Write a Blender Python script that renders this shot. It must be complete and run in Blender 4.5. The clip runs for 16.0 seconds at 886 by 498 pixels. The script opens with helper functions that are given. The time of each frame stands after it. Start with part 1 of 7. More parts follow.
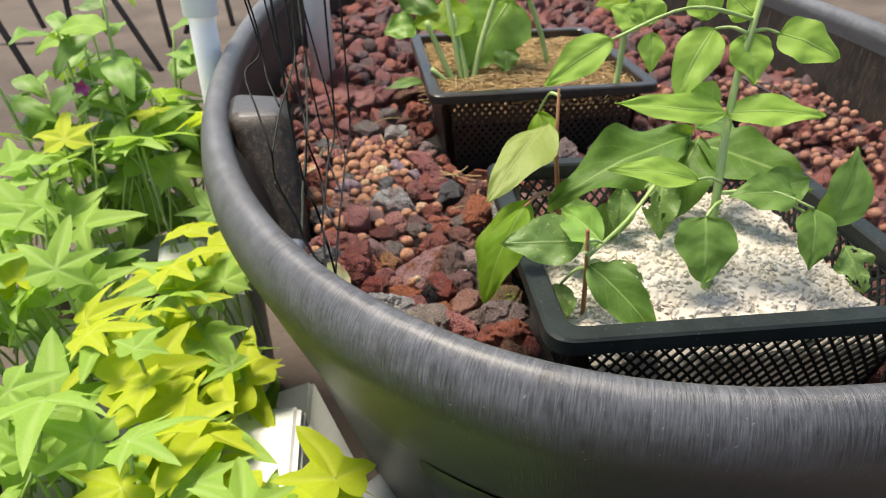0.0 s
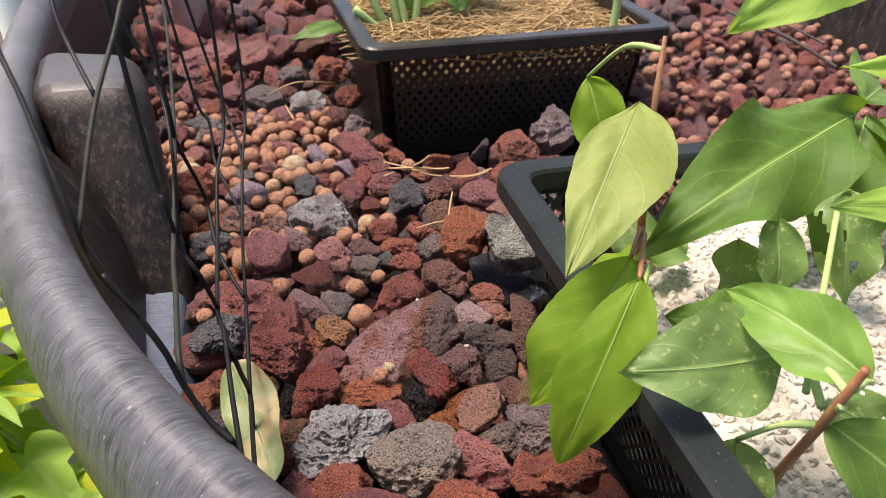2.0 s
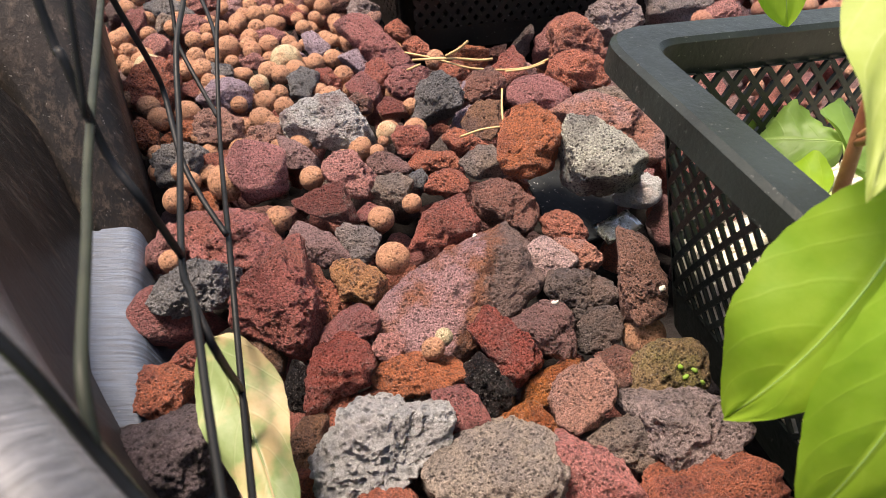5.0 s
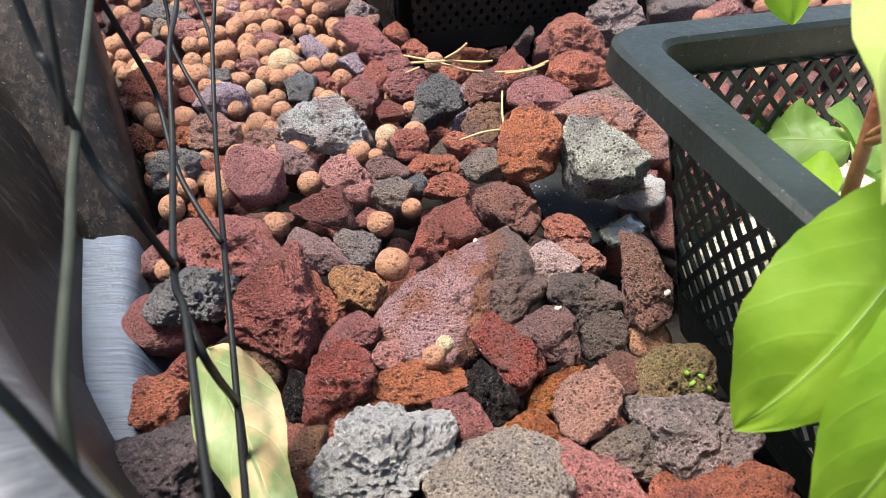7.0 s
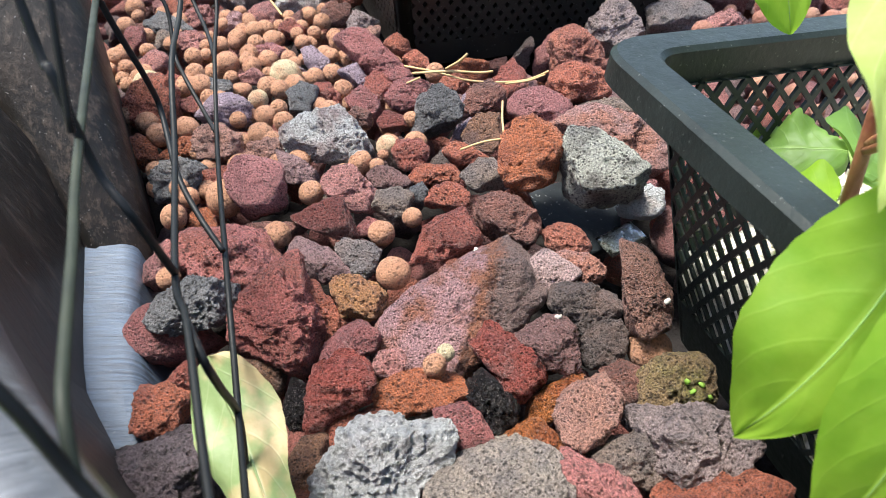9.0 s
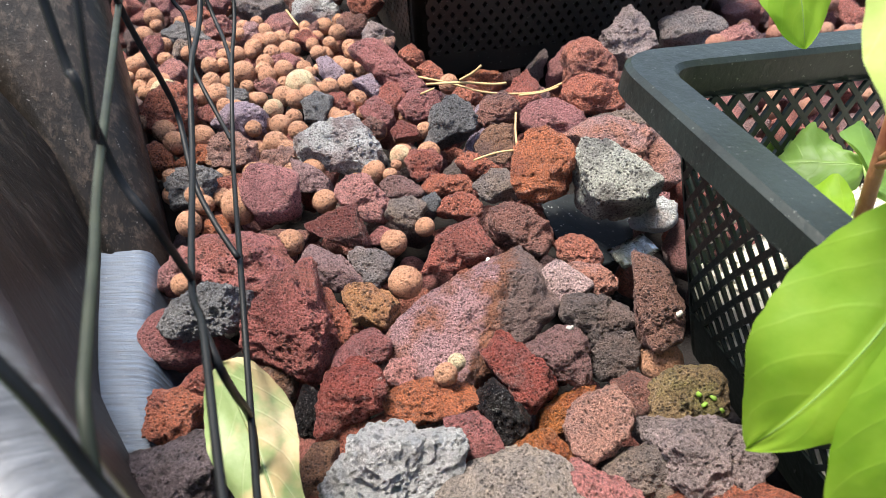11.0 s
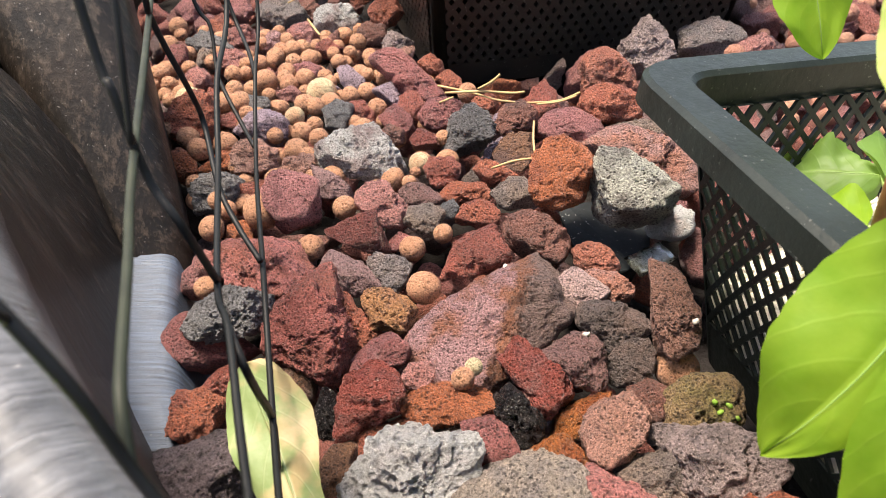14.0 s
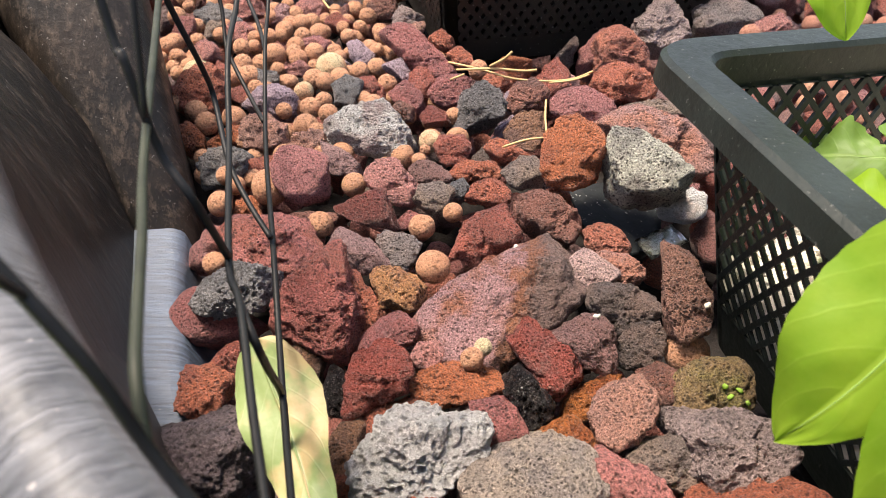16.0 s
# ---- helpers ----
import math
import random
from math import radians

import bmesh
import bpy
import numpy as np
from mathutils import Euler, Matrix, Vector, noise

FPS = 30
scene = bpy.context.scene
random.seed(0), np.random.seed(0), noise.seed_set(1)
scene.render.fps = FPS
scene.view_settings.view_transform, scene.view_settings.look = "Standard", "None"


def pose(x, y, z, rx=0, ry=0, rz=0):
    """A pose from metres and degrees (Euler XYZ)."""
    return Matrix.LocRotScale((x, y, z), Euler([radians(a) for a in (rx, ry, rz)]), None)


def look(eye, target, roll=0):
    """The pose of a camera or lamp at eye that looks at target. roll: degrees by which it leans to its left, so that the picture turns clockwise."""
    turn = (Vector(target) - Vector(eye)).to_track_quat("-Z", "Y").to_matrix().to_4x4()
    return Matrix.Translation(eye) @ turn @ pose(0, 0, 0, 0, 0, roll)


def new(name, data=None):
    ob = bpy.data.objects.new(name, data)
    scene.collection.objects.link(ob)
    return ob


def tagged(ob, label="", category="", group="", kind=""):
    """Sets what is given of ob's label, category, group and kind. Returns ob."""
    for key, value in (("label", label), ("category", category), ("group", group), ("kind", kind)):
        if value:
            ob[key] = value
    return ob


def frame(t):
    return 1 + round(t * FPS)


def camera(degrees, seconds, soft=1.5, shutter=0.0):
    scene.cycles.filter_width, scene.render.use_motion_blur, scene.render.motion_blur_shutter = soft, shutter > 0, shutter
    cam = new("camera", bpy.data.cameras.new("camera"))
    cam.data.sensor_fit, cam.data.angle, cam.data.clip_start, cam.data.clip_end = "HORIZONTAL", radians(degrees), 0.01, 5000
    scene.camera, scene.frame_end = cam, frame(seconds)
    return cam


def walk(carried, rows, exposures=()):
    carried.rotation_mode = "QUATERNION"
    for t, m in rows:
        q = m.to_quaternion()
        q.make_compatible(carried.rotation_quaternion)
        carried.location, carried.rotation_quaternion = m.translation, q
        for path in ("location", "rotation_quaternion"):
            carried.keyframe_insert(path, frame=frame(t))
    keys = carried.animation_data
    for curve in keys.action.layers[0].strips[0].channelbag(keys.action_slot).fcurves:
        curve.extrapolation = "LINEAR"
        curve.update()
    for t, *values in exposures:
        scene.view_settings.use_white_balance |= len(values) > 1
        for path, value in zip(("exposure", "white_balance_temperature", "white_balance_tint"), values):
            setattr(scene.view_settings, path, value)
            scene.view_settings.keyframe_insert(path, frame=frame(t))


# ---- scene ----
cam = camera(64.0, 16.0, soft=0.75)
# the close rim, wires and leaves lie before the lens's sharp range
cam.data.dof.use_dof, cam.data.dof.focus_distance, cam.data.dof.aperture_fstop = True, 0.26, 28.0
PATH = [
    (0, (0.022, 0.013, 0.318), (-0.025, 1.741, -0.687), -1.1),
    (0.5, (-0.004, 0.08, 0.307), (0.009, 1.827, -0.667), -1.8),
    (1, (-0.015, 0.164, 0.283), (0.12, 1.893, -0.713), -1.7),
    (1.5, (-0.023, 0.216, 0.262), (0.204, 1.892, -0.806), 0.1),
    (2, (-0.027, 0.245, 0.248), (0.236, 1.877, -0.878), 1.4),
    (2.5, (-0.032, 0.261, 0.233), (0.233, 1.856, -0.944), 1.4),
    (3, (-0.034, 0.288, 0.218), (0.248, 1.85, -1.0), 1.7),
    (3.5, (-0.038, 0.304, 0.208), (0.251, 1.833, -1.049), 1.8),
    (4, (-0.042, 0.324, 0.193), (0.252, 1.832, -1.087), 2.0),
    (4.2, (-0.044, 0.328, 0.187), (0.251, 1.834, -1.095), 2.1),
    (6.5, (-0.042, 0.342, 0.179), (0.248, 1.837, -1.117), 1.7),
    (7, (-0.042, 0.341, 0.179), (0.247, 1.849, -1.103), 1.4),
    (7.5, (-0.042, 0.341, 0.179), (0.25, 1.855, -1.095), 1.4),
    (8, (-0.043, 0.341, 0.179), (0.255, 1.859, -1.088), 1.45),
    (8.5, (-0.042, 0.34, 0.179), (0.253, 1.862, -1.085), 1.5),
    (9, (-0.042, 0.34, 0.179), (0.247, 1.867, -1.08), 1.3),
    (11.5, (-0.043, 0.338, 0.18), (0.211, 1.892, -1.053), 1.2),
    (12, (-0.043, 0.337, 0.181), (0.202, 1.894, -1.05), 1.0),
    (12.5, (-0.044, 0.337, 0.18), (0.195, 1.897, -1.048), 1.1),
    (13, (-0.043, 0.336, 0.181), (0.185, 1.899, -1.046), 0.8),
    (13.5, (-0.044, 0.336, 0.18), (0.18, 1.903, -1.042), 0.8),
    (14, (-0.044, 0.336, 0.181), (0.175, 1.907, -1.038), 0.8),
    (14.5, (-0.045, 0.336, 0.182), (0.177, 1.904, -1.04), 1.05),
    (15, (-0.044, 0.335, 0.181), (0.168, 1.903, -1.042), 1.0),
    (15.5, (-0.044, 0.336, 0.181), (0.161, 1.892, -1.059), 1.0),
    (16, (-0.046, 0.338, 0.18), (0.158, 1.872, -1.087), 1.5),
]
walk(cam, [(t, look(eye, target, roll)) for t, eye, target, roll in PATH], [(0.0, 0.66, 7250, 10), (2.0, 0.76, 7150, 20), (3.5, 1.00, 8000, 27), (4.2, 1.13, 8000, 24), (6.3, 1.42, 6900, 11), (7.0, 1.44, 6750, 10), (9.0, 1.50, 6350, 7), (12.0, 1.50, 6950, 11), (14.0, 1.48, 7500, 13), (16.0, 1.46, 7550, 15)])

# ---- world and light ----
world = bpy.data.worlds.new("sky")
scene.world = world
world.use_nodes = True
SUN_EL, SUN_AZ = 70.0, 302.0
wn = world.node_tree
sky = wn.nodes.new("ShaderNodeTexSky")
sky.sky_type, sky.sun_disc = "NISHITA", False
sky.sun_elevation, sky.sun_rotation = radians(SUN_EL), radians(SUN_AZ)
sky.air_density, sky.dust_density, sky.ozone_density = 1.0, 2.0, 1.0
wn.nodes["Background"].inputs["Strength"].default_value = 0.15
wn.links.new(sky.outputs[0], wn.nodes["Background"].inputs["Color"])

sun_data = bpy.data.lights.new("sun", "SUN")
sun_data.energy, sun_data.angle, sun_data.color = 4.4, radians(20), (1.0, 0.95, 0.87)
sun = new("sun", sun_data)
sun.matrix_world = look((math.sin(radians(SUN_AZ)) * math.cos(radians(SUN_EL)) * 5, math.cos(radians(SUN_AZ)) * math.cos(radians(SUN_EL)) * 5, math.sin(radians(SUN_EL)) * 5), (0, 0, 0))


# ---- material helpers ----
def blank(name):
    m = bpy.data.materials.new(name)
    m.use_nodes = True
    nt = m.node_tree
    return m, nt, nt.nodes["Principled BSDF"]


def node(nt, kind, **inputs):
    n = nt.nodes.new(kind)
    for key, value in inputs.items():
        n.inputs[key.replace("_", " ")].default_value = value
    return n


def math_node(nt, op, a, b=None, clamp=False):
    n = nt.nodes.new("ShaderNodeMath")
    n.operation, n.use_clamp = op, clamp
    for i, v in enumerate((a, b)):
        if v is None:
            continue
        if isinstance(v, (int, float)):
            n.inputs[i].default_value = v
        else:
            nt.links.new(v, n.inputs[i])
    return n.outputs[0]


def mix_colour(nt, fac, a, b, blend="MIX"):
    n = nt.nodes.new("ShaderNodeMix")
    n.data_type, n.blend_type = "RGBA", blend
    for i, v in ((0, fac), (6, a), (7, b)):
        if isinstance(v, (int, float)):
            n.inputs[i].default_value = v
        elif isinstance(v, tuple):
            n.inputs[i].default_value = (*v, 1)
        else:
            nt.links.new(v, n.inputs[i])
    return n.outputs[2]


def ramp(nt, fac, lo, hi):
    n = nt.nodes.new("ShaderNodeMapRange")
    n.inputs["From Min"].default_value, n.inputs["From Max"].default_value = lo, hi
    nt.links.new(fac, n.inputs["Value"])
    return n.outputs[0]


def place_of(nt, stretch=(1, 1, 1), uv=False, vary=True):
    """Texture coordinates of an object, shifted by its own random number."""
    tc = nt.nodes.new("ShaderNodeTexCoord")
    mp = nt.nodes.new("ShaderNodeMapping")
    mp.inputs["Scale"].default_value = stretch
    nt.links.new(tc.outputs["UV" if uv else "Object"], mp.inputs["Vector"])
    if vary:
        info = nt.nodes.new("ShaderNodeObjectInfo")
        sc = nt.nodes.new("ShaderNodeVectorMath")
        sc.operation = "SCALE"
        sc.inputs[0].default_value = (7.3, 3.1, 5.7)
        nt.links.new(info.outputs["Random"], sc.inputs["Scale"])
        nt.links.new(sc.outputs[0], mp.inputs["Location"])
    return mp.outputs[0]


def noise_tex(nt, vec, scale, detail=4.0, rough=0.55):
    n = node(nt, "ShaderNodeTexNoise", Scale=scale, Detail=detail, Roughness=rough)
    nt.links.new(vec, n.inputs["Vector"])
    return n.outputs["Fac"]


def cells(nt, vec, scale, feature="F1"):
    n = node(nt, "ShaderNodeTexVoronoi", Scale=scale)
    n.feature = feature
    nt.links.new(vec, n.inputs["Vector"])
    return n.outputs["Distance"]


def bump(nt, bsdf, height, distance, strength=1.0):
    n = node(nt, "ShaderNodeBump", Distance=distance, Strength=strength)
    nt.links.new(height, n.inputs["Height"])
    nt.links.new(n.outputs[0], bsdf.inputs["Normal"])


def lava(name, base, second, rough=0.62, pore=420.0, depth=0.0012, amount=0.5, islands=(), pore_shade_depth=0.68, speckle=0.55, seam=None):
    """Lava stone: two tones in patches, mineral grain, and fine round pores with shade painted in."""
    m, nt, b = blank(name)
    vec = place_of(nt)
    base, second = (tuple(min(0.97 * c * 2.15 + 0.02 * sum(q) / 3, 0.8) for c in q) for q in (base, second))
    if islands:
        g = nt.nodes.new("ShaderNodeNewGeometry")
        cr = nt.nodes.new("ShaderNodeValToRGB")
        cr.color_ramp.interpolation = "CONSTANT"
        while len(cr.color_ramp.elements) < len(islands):
            cr.color_ramp.elements.new(0.5)
        for i, c in enumerate(islands):
            cr.color_ramp.elements[i].position, cr.color_ramp.elements[i].color = i / len(islands), (*c, 1)
        nt.links.new(g.outputs["Random Per Island"], cr.inputs[0])
        base = mix_colour(nt, 0.14, cr.outputs[0], (0.95, 0.55, 0.50))
        second = mix_colour(nt, 0.30, base, (0.16, 0.06, 0.05))
    patch = ramp(nt, noise_tex(nt, vec, 70.0, 5.0, 0.6), 0.62 - 0.3 * amount, 0.78 - 0.3 * amount)
    col = mix_colour(nt, patch, base, second)
    if seam:
        tc = nt.nodes.new("ShaderNodeTexCoord")
        sep = nt.nodes.new("ShaderNodeSeparateXYZ")
        nt.links.new(tc.outputs["Object"], sep.inputs[0])
        across = math_node(nt, "SUBTRACT", sep.outputs[0], math_node(nt, "MULTIPLY", sep.outputs[1], 0.18))
        across = math_node(nt, "ADD", across, math_node(nt, "MULTIPLY", math_node(nt, "SUBTRACT", noise_tex(nt, vec, 130.0, 5.0, 0.65), 0.5), 0.016))
        col = mix_colour(nt, ramp(nt, across, 0.001, 0.004), col, seam[0])
        dark = math_node(nt, "MULTIPLY", ramp(nt, across, 0.006, 0.010), ramp(nt, sep.outputs[1], -0.011, -0.006))
        col = mix_colour(nt, dark, col, seam[1])
    grain = noise_tex(nt, vec, 1250.0, 4.0, 0.75)
    col = mix_colour(nt, ramp(nt, grain, 0.40, 0.58), mix_colour(nt, speckle, col, (0.02, 0.012, 0.01)), col)
    # pale flecks painted into the colour as glints
    glint = ramp(nt, noise_tex(nt, vec, 1500.0, 2.0, 0.6), 0.58, 0.68)
    col = mix_colour(nt, math_node(nt, "MULTIPLY", glint, speckle * 0.55), col, mix_colour(nt, 0.5, col, (0.85, 0.72, 0.68)))
    dust = ramp(nt, noise_tex(nt, vec, 260.0, 6.0, 0.7), 0.58, 0.75)
    col = mix_colour(nt, math_node(nt, "MULTIPLY", dust, 0.3), col, (0.55, 0.45, 0.42))
    b.inputs["Roughness"].default_value = rough
    b.inputs["Specular IOR Level"].default_value = 0.5
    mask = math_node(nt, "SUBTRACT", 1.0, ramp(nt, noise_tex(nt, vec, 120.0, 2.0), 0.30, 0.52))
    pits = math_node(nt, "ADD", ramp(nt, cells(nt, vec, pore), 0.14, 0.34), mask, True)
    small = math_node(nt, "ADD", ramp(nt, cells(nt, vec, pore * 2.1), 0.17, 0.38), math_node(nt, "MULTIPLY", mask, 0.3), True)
    # shade inside the pores, put into the colour
    pore_shade = math_node(nt, "MULTIPLY", math_node(nt, "SUBTRACT", 1.0, math_node(nt, "MULTIPLY", pits, small)), pore_shade_depth if not islands else pore_shade_depth * 0.6)
    col = mix_colour(nt, pore_shade, col, (0.015, 0.01, 0.01))
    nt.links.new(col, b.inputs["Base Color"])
    h = math_node(nt, "ADD", math_node(nt, "ADD", math_node(nt, "MULTIPLY", pits, 0.7), math_node(nt, "MULTIPLY", small, 0.6)), math_node(nt, "MULTIPLY", noise_tex(nt, vec, 520.0, 8.0, 0.86), 2.0))
    bump(nt, b, h, depth * 5.0)
    return m


def plain(name, base, second, rough, scale=60.0, grain=600.0, depth=0.0003, spec=0.5, dust=0.0):
    m, nt, b = blank(name)
    vec = place_of(nt)
    col = mix_colour(nt, ramp(nt, noise_tex(nt, vec, scale, 5.0), 0.35, 0.7), base, second)
    if dust:
        col = mix_colour(nt, math_node(nt, "MULTIPLY", ramp(nt, noise_tex(nt, vec, 650.0, 2.0, 0.5), 0.69, 0.74), dust), col, (0.40, 0.40, 0.38))
    nt.links.new(col, b.inputs["Base Color"])
    fine = noise_tex(nt, vec, grain, 4.0, 0.65)
    r = math_node(nt, "ADD", math_node(nt, "MULTIPLY", fine, 0.3), rough - 0.15)
    nt.links.new(r, b.inputs["Roughness"])
    b.inputs["Specular IOR Level"].default_value = spec
    bump(nt, b, fine, depth)
    return m


def leafy(name, base, vein, second, through_light=0.35, rough=0.45, ribs=6.0, blotch=55.0, specks=0.0, patch=(0.4, 0.75)):
    """A leaf blade: midrib and side veins along its length, blotches, and light that passes through it."""
    m, nt, b = blank(name)
    tc = nt.nodes.new("ShaderNodeTexCoord")
    sep = nt.nodes.new("ShaderNodeSeparateXYZ")
    nt.links.new(tc.outputs["UV"], sep.inputs[0])
    u, v = sep.outputs[0], sep.outputs[1]
    side = math_node(nt, "ABSOLUTE", math_node(nt, "SUBTRACT", v, 0.5))
    mid = ramp(nt, side, 0.035, 0.012)
    wob = math_node(nt, "MULTIPLY", noise_tex(nt, place_of(nt), 60.0, 2.0), 0.35)
    bow = math_node(nt, "MULTIPLY", math_node(nt, "POWER", math_node(nt, "MULTIPLY", side, 2.0), 1.4), ribs * 0.3)
    saw = math_node(nt, "FRACT", math_node(nt, "ADD", math_node(nt, "SUBTRACT", math_node(nt, "MULTIPLY", u, ribs), bow), wob))
    lines = ramp(nt, math_node(nt, "ABSOLUTE", math_node(nt, "SUBTRACT", saw, 0.5)), 0.07, 0.015)
    veins = math_node(nt, "MAXIMUM", mid, math_node(nt, "MULTIPLY", lines, 0.28), True)
    vec = place_of(nt)
    net = ramp(nt, cells(nt, vec, 520.0, "DISTANCE_TO_EDGE"), 0.10, 0.0)
    blot = ramp(nt, noise_tex(nt, vec, blotch, 4.0), *patch)
    col = mix_colour(nt, blot, base, second)
    col = mix_colour(nt, math_node(nt, "MULTIPLY", ramp(nt, noise_tex(nt, vec, 420.0, 3.0), 0.4, 0.7), 0.12), col, vein)
    col = mix_colour(nt, math_node(nt, "MULTIPLY", veins, 0.6), col, vein)
    col = mix_colour(nt, math_node(nt, "MULTIPLY", net, 0.03), col, vein)
    if specks:
        col = mix_colour(nt, math_node(nt, "MULTIPLY", ramp(nt, noise_tex(nt, vec, 330.0, 2.0, 0.6), 0.60, 0.68), specks), col, (0.50, 0.52, 0.22))
    nt.links.new(col, b.inputs["Base Color"])
    b.inputs["Roughness"].default_value = rough
    b.inputs["Specular IOR Level"].default_value = 0.28
    puff = math_node(nt, "SUBTRACT", math_node(nt, "MULTIPLY", noise_tex(nt, vec, 180.0, 3.0), 0.7), math_node(nt, "MULTIPLY", veins, 0.4))
    bump(nt, b, puff, 0.0004)
    tr = nt.nodes.new("ShaderNodeBsdfTranslucent")
    nt.links.new(mix_colour(nt, 0.38, col, (0.45, 0.72, 0.04)), tr.inputs["Color"])
    ms = nt.nodes.new("ShaderNodeMixShader")
    ms.inputs[0].default_value = through_light
    nt.links.new(b.outputs[0], ms.inputs[1])
    nt.links.new(tr.outputs[0], ms.inputs[2])
    nt.links.new(ms.outputs[0], nt.nodes["Material Output"].inputs["Surface"])
    return m


